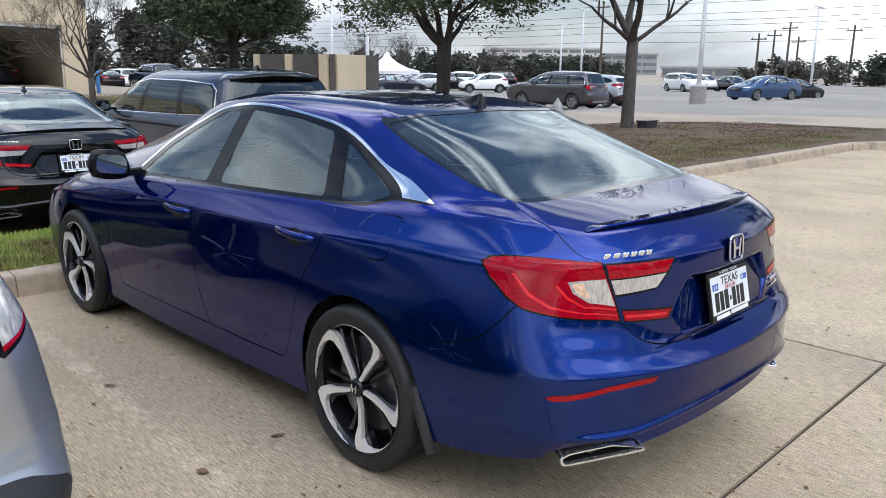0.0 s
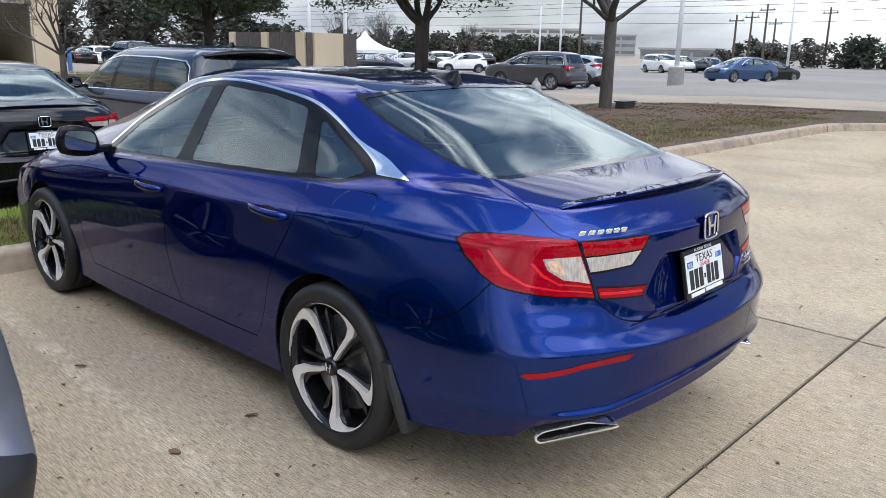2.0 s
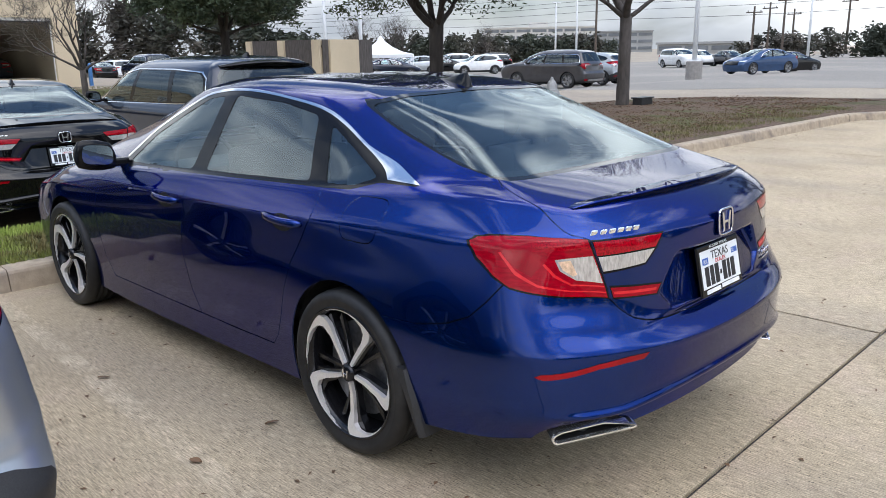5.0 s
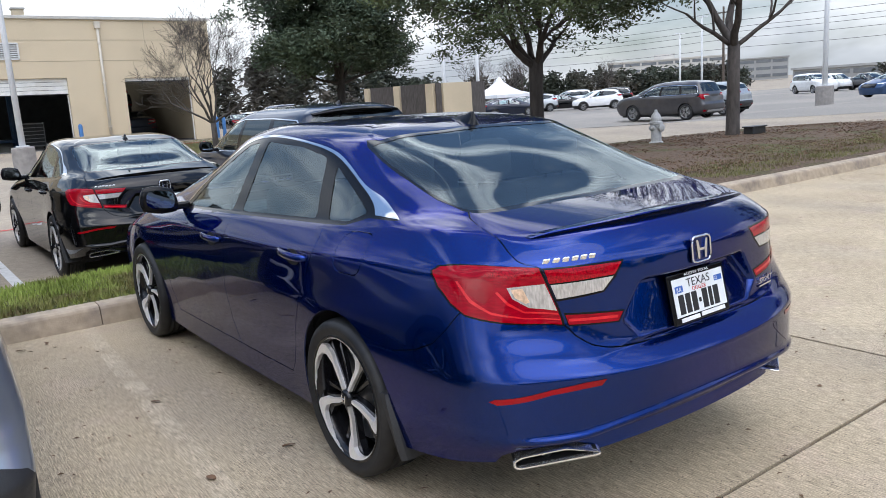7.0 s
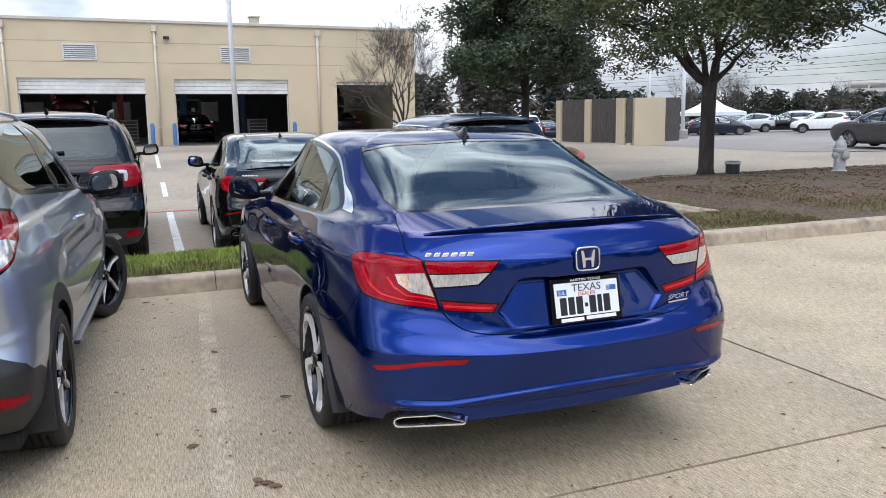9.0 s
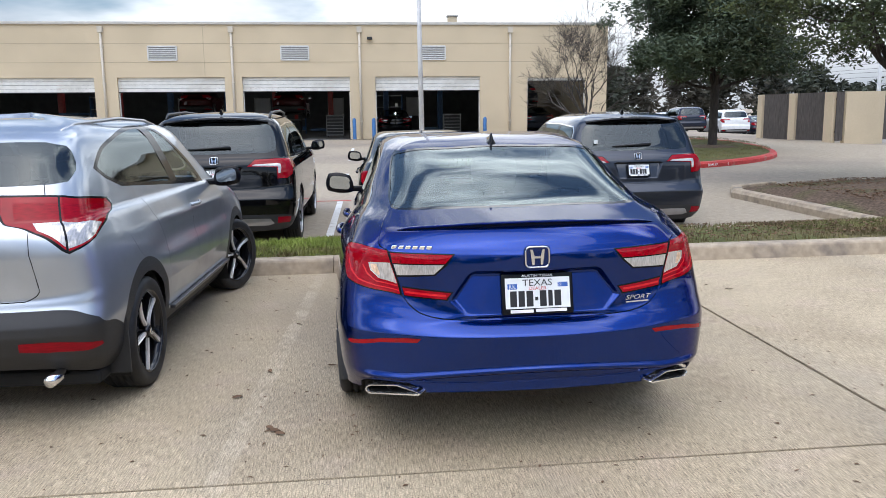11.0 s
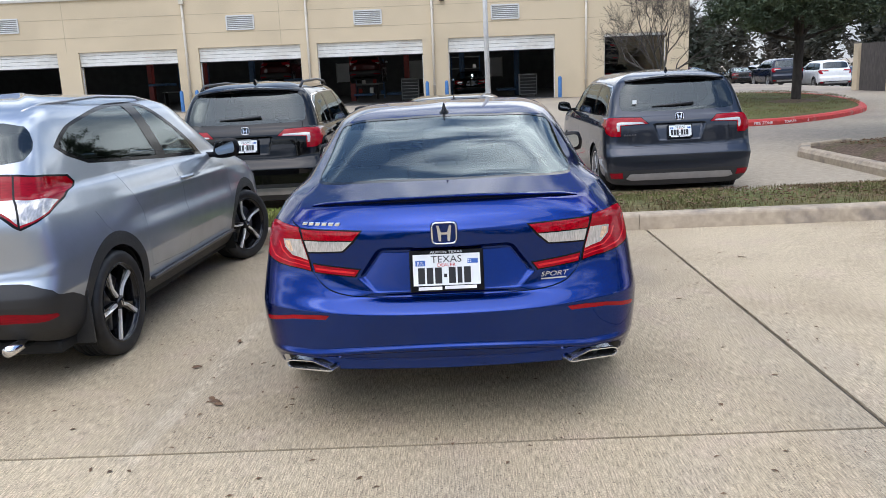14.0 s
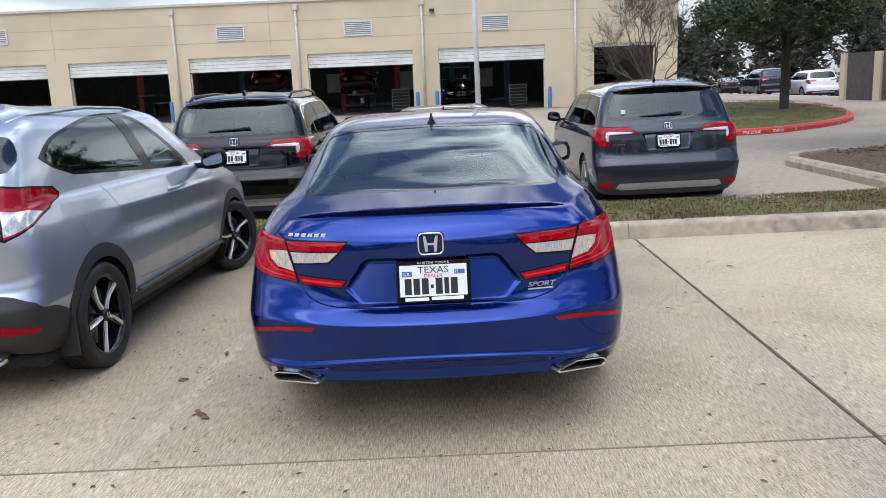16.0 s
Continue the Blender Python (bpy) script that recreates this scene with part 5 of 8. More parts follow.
def sedan_details(top, skin, lettering, fine=True):
    """Plate, badge, lettering, spoiler, pipes, handles, roof fin."""
    p0, p1 = skin.at(*np.array(skin.back([(0.0, 0.70), (0.0, 0.85)])).T)
    tilt = math.atan2(p1[1] - p0[1], p1[2] - p0[2])
    plate_part(top, Matrix.Translation((0.003, (p0[1] + p1[1]) / 2 - 0.010, 0.777)) @ Matrix.Rotation(-tilt * 0.9, 4, "X") @ YUP)
    badge_part(top, Matrix.Translation((0, -0.004, 0.946)) @ Matrix.Rotation(radians(-4), 4, "X") @ YUP, ground="blue" if fine else "black")
    # plain bars where the maker's model name stands
    slant = Matrix.Identity(4)
    slant[0][2] = 0.45
    x = -0.638
    for n in range(6):
        p = skin.at(*np.array(skin.back([(abs(x + 0.013), 0.990)])).T)[0]
        part("model_name_bar", box((-0.012, -0.004, -0.0085), (0.012, 0.003, 0.0085), 0.003, Matrix.Translation((x + 0.013, p[1] - 0.001, p[2])) @ Matrix.Rotation(radians(-20), 4, "Z") @ slant), "brightchrome", top, "bright model lettering")
        x += 0.0308
    if lettering:
        p = skin.at(*np.array(skin.back([(0.445, 0.735)])).T)[0]
        m = Matrix.Translation((0.470, p[1] - 0.001, 0.738)) @ Matrix.Rotation(radians(10), 4, "Z") @ YUP
        text_part("trim_lettering", "SPORT", 0.030, m, "chrome", top, 0.002, "chrome trim lettering", shear=0.3, widen=1.35)
        part("trim_word_bar", box((-0.058, -0.022, 0), (0.056, -0.016, 0.003), 0, m), "chrome", top)
    # boot-lip spoiler: a painted lip over a gloss black strip that draws its shadow line
    for name, mat, lab in (("boot_spoiler", "blue" if fine else "black", "painted lip spoiler"), ("spoiler_base", "piano", "gloss black strip drawn as the shadow line under the spoiler")):
        bm = bmesh.new()
        rows = []
        for f in np.linspace(-1, 1, 49):
            x = 0.605 * f
            y, z = 0.230 - 0.125 * (1 - abs(f) ** 2.2), 1.051 + 0.028 * (1 - abs(f) ** 2)
            k = min(1.0, (1 - abs(f)) * 8 + 0.12)
            if name == "boot_spoiler":
                ring = ((x, y + 0.15, z - 0.002), (x, y + 0.06, z + 0.004 + 0.004 * k), (x, y + 0.004, z + 0.004 + 0.008 * k), (x, y - 0.002, z + 0.002 + 0.007 * k), (x, y + 0.002, z), (x, y + 0.12, z - 0.02))
            else:
                ring = ((x, y + 0.10, z - 0.002), (x, y - 0.001, z + 0.003 * k), (x, y + 0.001, z - 0.002), (x, y + 0.006, z - 0.006 * k - 0.003), (x, y + 0.10, z - 0.022))
            rows.append([bm.verts.new(q) for q in ring])
        n = len(rows[0])
        for a, b in zip(rows, rows[1:]):
            for i in range(n):
                bm.faces.new((a[i], a[(i + 1) % n], b[(i + 1) % n], b[i]))
        bm.faces.new(rows[0][::-1])
        bm.faces.new(rows[-1])
        bmesh.ops.recalc_face_normals(bm, faces=bm.faces)
        part(name, bm, mat, top, lab, smooth=False)
    # tailpipe finishers: a slanted frame of bright chrome round a black mouth
    for side in (-1, 1):
        out = round_corners([(-.152, -.010), (-.146, .010), (-.118, .021), (.035, .022), (.150, -.020), (.144, -.030), (-.138, -.027)], .011, 4)
        mm = Matrix.Translation((side * 0.648, 0.098, 0.343)) @ Matrix.Rotation(radians(side * 34.5), 4, "Z") @ Matrix.Rotation(radians(side * 7.5), 4, "Y") @ Matrix.Rotation(radians(6), 4, "X")
        def inset(d):
            return [((px - 0.0) * (1 - d / .15), pz * (1 - d / .0275) - (0.0015 if d else 0)) for px, pz in out]
        bm = bmesh.new()
        rings = []
        for d, dy in ((0.0, 0.09), (0.0, -0.012), (0.0015, -0.018), (0.0075, -0.018), (0.009, -0.012), (0.0095, -0.004)):
            rings.append([bm.verts.new(mm @ Vector((-side * px, dy, pz))) for px, pz in inset(d)])
        for r0, r1 in zip(rings, rings[1:]):
            for i in range(len(out)):
                bm.faces.new((r0[i], r0[(i + 1) % len(out)], r1[(i + 1) % len(out)], r1[i]))
        bmesh.ops.recalc_face_normals(bm, faces=bm.faces)
        pipe = part("tailpipe_trim", bm, "brightchrome", top, "chrome tailpipe finisher", smooth=False)
        bm = bmesh.new()
        rings = [[bm.verts.new(mm @ Vector((-side * px, dy, pz))) for px, pz in inset(0.0095)] for dy in (-0.004, 0.07)]
        for i in range(len(out)):
            bm.faces.new((rings[0][i], rings[0][(i + 1) % len(out)], rings[1][(i + 1) % len(out)], rings[1][i]))
        bm.faces.new(rings[1])
        part("tailpipe_bore", bm, "liner", pipe)
        bm = bmesh.new()
        add_tube(bm, [mm @ Vector((0.03 * side, 0.012, 0.0)), mm @ Vector((0.03 * side, 0.06, 0.0))], 0.018, 14, cap=False)
        part("tailpipe_end", bm, "disc", pipe)
    # door handles
    for y0, y1, z in ((1.335, 1.615, .897), (2.395, 2.66, .864)):
        for side in (-1, 1):
            bm = bmesh.new()
            pts = []
            for f in np.linspace(0, 1, 9):
                y = y0 + (y1 - y0) * f
                p = skin.at(*np.array(skin.side([(y, z)])).T)[0]
                pts.append(Vector((side * (p[0] + 0.030 * math.sin(math.pi * min(max(f * 1.1 - 0.05, 0), 1)) ** 0.5), y, z - 0.004 + 0.006 * f)))
            add_tube(bm, pts, [0.008] + [0.0135] * 7 + [0.009], 10)
            for v in bm.verts:
                v.co.z = z + (v.co.z - z) * 1.35
            h = part("door_handle", bm, "blue" if fine else "black", top, smooth=True)
            # flat dark patch on the skin, painted for the shade in the scoop
            bm = bmesh.new()
            q = [skin.at(*np.array(skin.side([((y0 + y1) / 2 + 0.075 * math.cos(a), z - 0.014 + 0.036 * math.sin(a))])).T)[0] + np.array([0.0015, 0, 0]) for a in np.linspace(0, 2 * math.pi, 16, endpoint=False)]
            bm.faces.new([bm.verts.new((side * a, b, c)) for a, b, c in q])
            part("handle_shade_patch", bm, "piano" if not fine else "liner", h)
    # roof fin: a blade that climbs from the front and drops steeply at the back
    bm = bmesh.new()
    rows = []
    for y, h, w in ((1.225, .004, .030), (1.236, .044, .034), (1.252, .072, .036), (1.275, .068, .038), (1.32, .046, .038), (1.38, .026, .034), (1.44, .010, .024), (1.475, .002, .008)):
        base = 1.383 + (y - 1.22) * 0.165
        rows.append([bm.verts.new((sx * w * kx, y, base + h * kz)) for sx, kx, kz in ((-1, 1.0, -.2), (-1, .80, .12), (-1, .34, .45), (-1, .12, .92), (0, 0, 1.0), (1, .12, .92), (1, .34, .45), (1, .80, .12), (1, 1.0, -.2))])
    for a, b in zip(rows, rows[1:]):
        for i in range(8):
            bm.faces.new((a[i], a[i + 1], b[i + 1], b[i]))
    bm.faces.new(rows[0])
    bm.faces.new(rows[-1][::-1])
    bmesh.ops.recalc_face_normals(bm, faces=bm.faces)
    part("roof_fin", bm, "piano", top, "gloss black shark-fin aerial", smooth=True)
    # mud guards behind the rear wheels
    for side in (-1, 1):
        bm = bmesh.new()
        rows = []
        for z, yb, yf, xo in ((.205, .640, .660, .915), (.25, .648, .672, .922), (.33, .665, .700, .928), (.41, .690, .735, .930), (.455, .705, .755, .928)):
            rows.append([bm.verts.new((side * x, y, z)) for x, y in ((.76, yb), (xo - .02, yb), (xo, yb + .012), (xo, yf), (.76, yf))])
        for a, b in zip(rows, rows[1:]):
            for i in range(5):
                bm.faces.new((a[i], a[(i + 1) % 5], b[(i + 1) % 5], b[i]))
        bm.faces.new(rows[0])
        bm.faces.new(rows[-1][::-1])
        bmesh.ops.recalc_face_normals(bm, faces=bm.faces)
        part("mud_flap", bm, "plastic", top)


blue_sedan, blue_skin = car("blue_sedan", Matrix.Identity(4), SEDAN, SEDAN_SPEC, "blue", "glossy deep blue four-door sedan parked nose-in at the kerb")
sedan_details(blue_sedan, blue_skin, True)


def raised_rails(yr, zr, hw, zs, yf, zf, rear_corner=0.15, front_corner=0.32, rise=0.0):
    """Rails of an upright car from, for each rail: y and z at the middle of the back, half width, z at the side, y and z at the nose."""
    rails = []
    for a, b, w, c, d, e in zip(yr, zr, hw, zs, yf, zf):
        span = max(min(1.0, (d - a) / 3.0), 0.12)
        rc, fc = rear_corner * span, front_corner * span
        y4, y10 = a + 2.3 * rc, d - 1.4 * fc
        xs = [0, .42 * w, .74 * w, .935 * w, .985 * w] + [w] * 5 + [.965 * w, .82 * w, .45 * w, 0]
        ys = [a, a + .10 * rc, a + .36 * rc, a + .98 * rc, y4] + [y4 + (y10 - y4) * k / 6 for k in (1, 2, 3, 4, 5)] + [y10, d - .52 * fc, d - .12 * fc, d]
        zz = [b, b, b + .15 * (c - b), b + .55 * (c - b), c + rise] + [c + rise * k for k in (.8, .5, .25, .1, 0)] + [c + .5 * (e - c), e, e, e]
        rails.append((xs, ys, zz))
    return rails


def scaled(rails, kx, ky, kz):
    return [([x * kx for x in a], [y * ky for y in b], [z * kz for z in c]) for a, b, c in rails]


CROSSOVER = raised_rails(
    [.12, .04, .00, .00, .05, .06, .06, .08, .11, .13, .27, .46, .80, 1.50],
    [.34, .44, .54, .57, .68, .72, .90, 1.02, 1.06, 1.08, 1.30, 1.51, 1.59, 1.62],
    [.79, .85, .88, .885, .885, .875, .848, .828, .80, .785, .725, .635, .42, 0],
    [.24, .34, .52, .56, .68, .78, .93, .99, 1.06, 1.08, 1.30, 1.505, 1.585, 1.62],
    [4.18, 4.27, 4.32, 4.33, 4.30, 4.27, 4.16, 4.08, 3.90, 3.62, 3.18, 2.72, 2.36, 1.95],
    [.22, .36, .52, .57, .70, .77, .86, .89, .95, 1.04, 1.28, 1.51, 1.59, 1.62], rise=.02)
WAGON = raised_rails(
    [.12, .03, .00, .00, .07, .09, .10, .12, .15, .17, .29, .44, .78, 1.60],
    [.25, .40, .60, .66, .76, .80, .98, 1.10, 1.16, 1.18, 1.43, 1.66, 1.74, 1.78],
    [.90, .96, .988, .995, .992, .990, .985, .97, .945, .93, .865, .74, .50, 0],
    [.28, .38, .58, .63, .78, .88, 1.02, 1.08, 1.14, 1.16, 1.42, 1.64, 1.74, 1.78],
    [4.75, 4.85, 4.92, 4.92, 4.90, 4.87, 4.78, 4.70, 4.52, 3.92, 3.40, 2.88, 2.5, 2.1],
    [.26, .42, .62, .67, .82, .90, 1.00, 1.04, 1.10, 1.20, 1.45, 1.66, 1.74, 1.78], rear_corner=.12)
GATE_GAP = [(2.15, 10.75), (2.2, 9.3), (2.05, 8.4), (1.75, 7.4), (1.72, 6.2), (1.78, 5.2), (1.5, 4.55), (0, 4.5)]
def flank_crease(p):
    """A shoulder line over hollowed doors."""
    p = p.copy()
    y, z, x = p[:, 1], p[:, 2], np.abs(p[:, 0])
    along = np.clip((y - 0.95) / 0.5, 0, 1) * np.clip((3.35 - y) / 0.4, 0, 1) * (x > 0.6)
    line = 0.955 - 0.045 * (y - 1.0) / 2.0
    hollow = np.exp(-(((z - line + 0.14) / 0.085) ** 2)) * 0.020 - np.exp(-(((z - line) / 0.022) ** 2)) * 0.007
    p[:, 0] -= np.sign(p[:, 0]) * hollow * along
    return p


CROSSOVER_SPEC = {
    "dent": flank_crease,
    "axles": (.85, 3.46), "arch": .362, "radius": .330, "half": .885, "track": .868, "style": "fan", "belly": (.3, 4.1), "mirror": (.965, 2.80, 1.11), "steer": -22.0,
    "smooth_panes": (("rear_side_window",), ("front_window",), ("rear_window",)),
    "mirror_paint": "piano", "cladding": lambda s: float(np.interp(s, (0, 2.0, 2.4, 3.2, 4.15, 4.6, 9.8, 10.2), (3.76, 3.75, 3.70, 3.28, 1.7, 1.0, 1.0, 1.4))), "cabin": (.35, 3.4, .68, 1.05), "shelf": .5, "seats": ((1.05, 3), (2.05, 2)),
    "panes": [
        ("window_trim", "side", [(2.70, 1.078), (1.99, 1.118), (1.40, 1.160), (.90, 1.198), (.70, 1.262)] + smooth_line([(.612, 1.322), (.74, 1.398), (.90, 1.452), (1.30, 1.520), (1.70, 1.545), (1.96, 1.530), (2.10, 1.478), (2.35, 1.345), (2.58, 1.195), (2.70, 1.085)], 4), "piano"),
        ("front_window", "side", round_corners([(2.60, 1.110), (2.02, 1.142), (1.86, 1.515), (1.95, 1.510), (2.08, 1.455), (2.33, 1.318), (2.50, 1.200)], .02), "glass"),
        ("rear_side_window", "side", round_corners([(1.86, 1.152), (1.40, 1.182), (.92, 1.220), (.74, 1.272)] + smooth_line([(.66, 1.325), (.83, 1.412), (1.0, 1.452), (1.30, 1.500), (1.55, 1.520), (1.70, 1.522)], 3), .02), "tint"),
        ("rear_window", "skin", [(-.2, 9.82), (1.5, 9.83), (2.3, 9.84), (2.85, 9.88), (3.22, 10.1), (3.28, 10.26), (3.18, 10.5), (3.0, 10.66), (2.3, 10.78), (-.2, 10.8)], "tint"),
        ("windscreen", "skin", [(13.2, 9.15), (10.9, 9.15), (10.3, 9.3), (10.3, 10.7), (10.8, 10.9), (13.2, 10.9)], "glass"),
        ("tail_seal", "skin", [(1.15, 9.69), (2.31, 9.66), (2.7, 9.64), (3.57, 9.53), (4.34, 9.40), (4.47, 9.2), (4.35, 8.3), (4.15, 7.5), (3.6, 6.68), (2.9, 6.30), (2.55, 6.12), (2.38, 6.3), (1.85, 7.3), (1.35, 9.0)], "piano"),
        ("tail_lens", "skin", [(1.2, 9.65), (2.31, 9.62), (2.7, 9.6), (3.57, 9.49), (4.3, 9.36), (4.42, 9.2), (4.3, 8.4), (4.11, 7.6), (3.57, 6.77), (2.9, 6.40), (2.55, 6.24), (2.44, 6.4), (1.9, 7.4), (1.4, 9.0)], "redlens"),
        ("tail_glow_lens", "skin", [(1.5, 9.55), (2.5, 9.52), (3.5, 9.40), (4.2, 9.26), (4.2, 8.7), (4.02, 7.9), (3.6, 8.6), (2.9, 9.16), (1.55, 9.15)], "brightlens"),
        ("reverse_clear_lens", "skin", [(1.9, 9.0), (2.62, 9.02), (3.25, 8.2), (3.98, 7.48), (3.55, 6.9), (2.9, 6.5), (2.56, 6.36), (2.46, 6.5), (1.95, 7.6)], "clearlens"),
        ("tail_divider_lens", "skin", [(2.50, 9.64), (2.56, 9.64), (2.60, 8.0), (2.56, 6.2), (2.50, 6.2), (2.54, 8.0)], "piano"),
        ("reflector_lens", "skin", [(1.4, 1.55), (1.92, 1.59), (3.27, 1.51), (3.36, 1.42), (2.79, 1.26), (1.88, 1.12), (1.4, 1.15)], "brightlens"),
        ("headlamp_lens", "skin", [(10.4, 6.4), (11.6, 6.2), (12, 5.6), (11, 5.5), (10.4, 5.9)], "headlens"),
    ],
    "gaps": [
        ("skin", GATE_GAP),
        ("side", [(.72, .93), (.80, .82), (.92, .735), (.98, .70)]),
        ("side", [(1.14, 1.12), (1.22, .98), (1.34, .82), (1.30, .60), (1.36, .44), (2.0, .41), (2.9, .41), (3.05, .60), (3.08, .85), (3.0, 1.02)]),
        ("side", [(2.02, 1.08), (2.08, .85), (2.06, .55), (2.0, .41)]),
    ],
    "bodies": {"tailgate": (.6, 6.5), "rear_bumper": (.6, 3.2), "front_door": (7.8, 5.5), "rear_door": (6.15, 5.5)},
}
def wagon_dent(p):
    """The sloping hollow for the number plate."""
    p = p.copy()
    x, z = np.abs(p[:, 0]), p[:, 2]
    edge = 0.345 - 0.30 * np.clip(1.06 - z, 0, 1)
    k = np.clip((edge - x) / 0.03, 0, 1) * np.clip((1.070 - z) / 0.016, 0, 1) * np.clip((z - 0.845) / 0.02, 0, 1) * (p[:, 1] < 0.3)
    p[:, 1] += k * k * (3 - 2 * k) * (0.006 + 0.04 * np.clip((z - 0.85) / 0.2, 0, 1))
    return p


WAGON_SPEC = {
    "axles": (1.02, 3.84), "arch": .41, "radius": .375, "half": .99, "track": .965, "style": "silver", "belly": (.75, 4.7), "mirror": (1.10, 3.30, 1.22),
    "smooth_panes": (("rear_window",), ("rear_side_window",), ("quarter_glass",)), "dent": wagon_dent, "dense": ((0, 1.2, 3.4, 6.6, .05, .06),),
    "cabin": (.35, 3.9, .78, 1.12), "shelf": .1, "seats": ((1.35, 3), (2.45, 2)),
    "panes": [
        ("window_trim", "side", [(3.58, 1.137), (1.2, 1.172), (.435, 1.197), (.515, 1.498), (.64, 1.575), (1.4, 1.610), (2.4, 1.615), (2.84, 1.552), (3.23, 1.365)], "chrome"),
        ("window_band", "side", [(3.55, 1.145), (1.2, 1.180), (.45, 1.205), (.53, 1.49), (.66, 1.562), (1.4, 1.597), (2.4, 1.602), (2.82, 1.54), (3.2, 1.355)], "piano"),
        ("front_window", "side", round_corners([(3.44, 1.165), (2.52, 1.178), (2.40, 1.59), (2.80, 1.53), (3.16, 1.345)], .03), "glass"),
        ("rear_side_window", "side", round_corners([(2.42, 1.178), (1.40, 1.195), (1.46, 1.585), (2.30, 1.592)], .03), "tint"),
        ("quarter_glass", "side", round_corners([(1.29, 1.197), (.50, 1.22), (.575, 1.48), (.69, 1.55), (1.34, 1.582)], .03), "tint"),
        ("rear_window", "skin", round_corners([(-.2, 9.33), (1.7, 9.36), (2.3, 9.43), (2.47, 9.6), (2.62, 10.35), (2.45, 10.65), (1.6, 10.78), (-.2, 10.78)], .1), "tint"),
        ("windscreen", "skin", [(13.2, 9.15), (10.9, 9.15), (10.3, 9.3), (10.3, 10.7), (10.8, 10.9), (13.2, 10.9)], "glass"),
        ("tail_seal", "tail", [(.395, 1.068), (.495, 1.163), (.76, 1.172), (.93, 1.165), (.975, 1.06), (.958, .955), (.89, .912), (.768, .911), (.764, 1.052), (.50, 1.066)], "piano"),
        ("tail_lens", "tail", [(.41, 1.075), (.50, 1.157), (.76, 1.166), (.925, 1.16), (.968, 1.06), (.952, .96), (.89, .918), (.775, .917), (.771, 1.058), (.50, 1.073)], "redlens"),
        ("tail_glow_lens", "tail", [(.55, 1.150), (.90, 1.152), (.95, 1.06), (.935, .965), (.88, .932), (.862, .945), (.880, 1.05), (.86, 1.125), (.55, 1.128)], "brightlens"),
        ("reverse_clear_lens", "tail", [(.46, 1.080), (.49, 1.098), (.77, 1.107), (.815, 1.10), (.825, 1.05), (.815, .985), (.786, .98), (.783, 1.068), (.50, 1.078)], "clearlens"),
        ("bumper_band", "skin", [(0, -.05), (3.2, -.05), (4.3, -.05), (4.1, 1.2), (3.2, 1.32), (0, 1.35)], "plastic"),
        ("reflector_lens", "skin", [(2.2, .72), (3.1, .75), (3.1, 1.22), (2.2, 1.2)], "brightlens"),
        ("skid_strip", "skin", [(0, .55), (1.80, .52), (2.05, .70), (1.82, 1.10), (0, 1.12)], "alloysilver"),
        ("headlamp_lens", "skin", [(10.4, 6.4), (11.6, 6.2), (12, 5.4), (11, 5.3), (10.4, 5.8)], "headlens"),
    ],
    "gaps": [
        ("skin", GATE_GAP),
        ("side", [(1.34, 1.17), (1.30, 1.0), (1.42, .80), (1.50, .60), (1.55, .45), (2.4, .42), (3.35, .42), (3.42, .8), (3.40, 1.12)]),
        ("side", [(2.46, 1.17), (2.48, .85), (2.44, .43)]),
    ],
    "bodies": {"tailgate": (.6, 6.5), "rear_bumper": (.6, 3.2), "front_door": (7.9, 6), "rear_door": (6.4, 6)},
}


def wagon_details(top, rails_bar=True, lower_bar="steel"):
    plate_part(top, Matrix.Translation((0, 0.098, .965)) @ Matrix.Rotation(radians(-14), 4, "X") @ YUP)
    badge_part(top, Matrix.Translation((0, 0.135, 1.155)) @ Matrix.Rotation(radians(-14), 4, "X") @ YUP, .05)
    for n in range(5):
        part("model_name_bar", box((-.74 + .034 * n, .088, .925), (-.715 + .034 * n, .107, .943), .002), "alloygrey", top)
    bm = bmesh.new()
    rows = []
    for f in np.linspace(-1, 1, 25):
        x, back = .66 * f, .33 + .10 * abs(f) ** 3
        rows.append([bm.verts.new(q) for q in ((x, .75, 1.715 - .05 * f * f), (x, back + .02, 1.690 - .045 * f * f), (x, back, 1.672 - .045 * f * f), (x, back + .05, 1.635 - .045 * f * f), (x, .75, 1.640 - .05 * f * f))])
    for a, b in zip(rows, rows[1:]):
        for i in range(5):
            bm.faces.new((a[i], a[(i + 1) % 5], b[(i + 1) % 5], b[i]))
    bm.faces.new(rows[0][::-1])
    bm.faces.new(rows[-1])
    bmesh.ops.recalc_face_normals(bm, faces=bm.faces)
    part("roof_spoiler", bm, "piano", top)
    bm = tube([(-.34, .222, 1.295), (-.05, .205, 1.310), (.20, .212, 1.318)], [.008, .014, .018], 8)
    part("rear_wiper", bm, "trim", top, smooth=True)
    bm = bmesh.new()
    rows = [[bm.verts.new(v) for v in ((-.028, y, 1.735), (-.006, y, z), (.006, y, z), (.028, y, 1.735))] for y, z in ((.86, 1.80), (.90, 1.802), (1.02, 1.752))]
    for a, b in zip(rows, rows[1:]):
        for i in range(3):
            bm.faces.new((a[i], a[i + 1], b[i + 1], b[i]))
    bm.faces.new(rows[0])
    part("roof_fin", bm, "piano", top)
    if rails_bar:
        for side in (-1, 1):
            bm = tube([(side * .66, .62, 1.68), (side * .665, .78, 1.745), (side * .67, 1.8, 1.775), (side * .64, 2.6, 1.745), (side * .63, 2.72, 1.70)], .018, 8)
            part("roof_rail", bm, "trim", top, smooth=True)


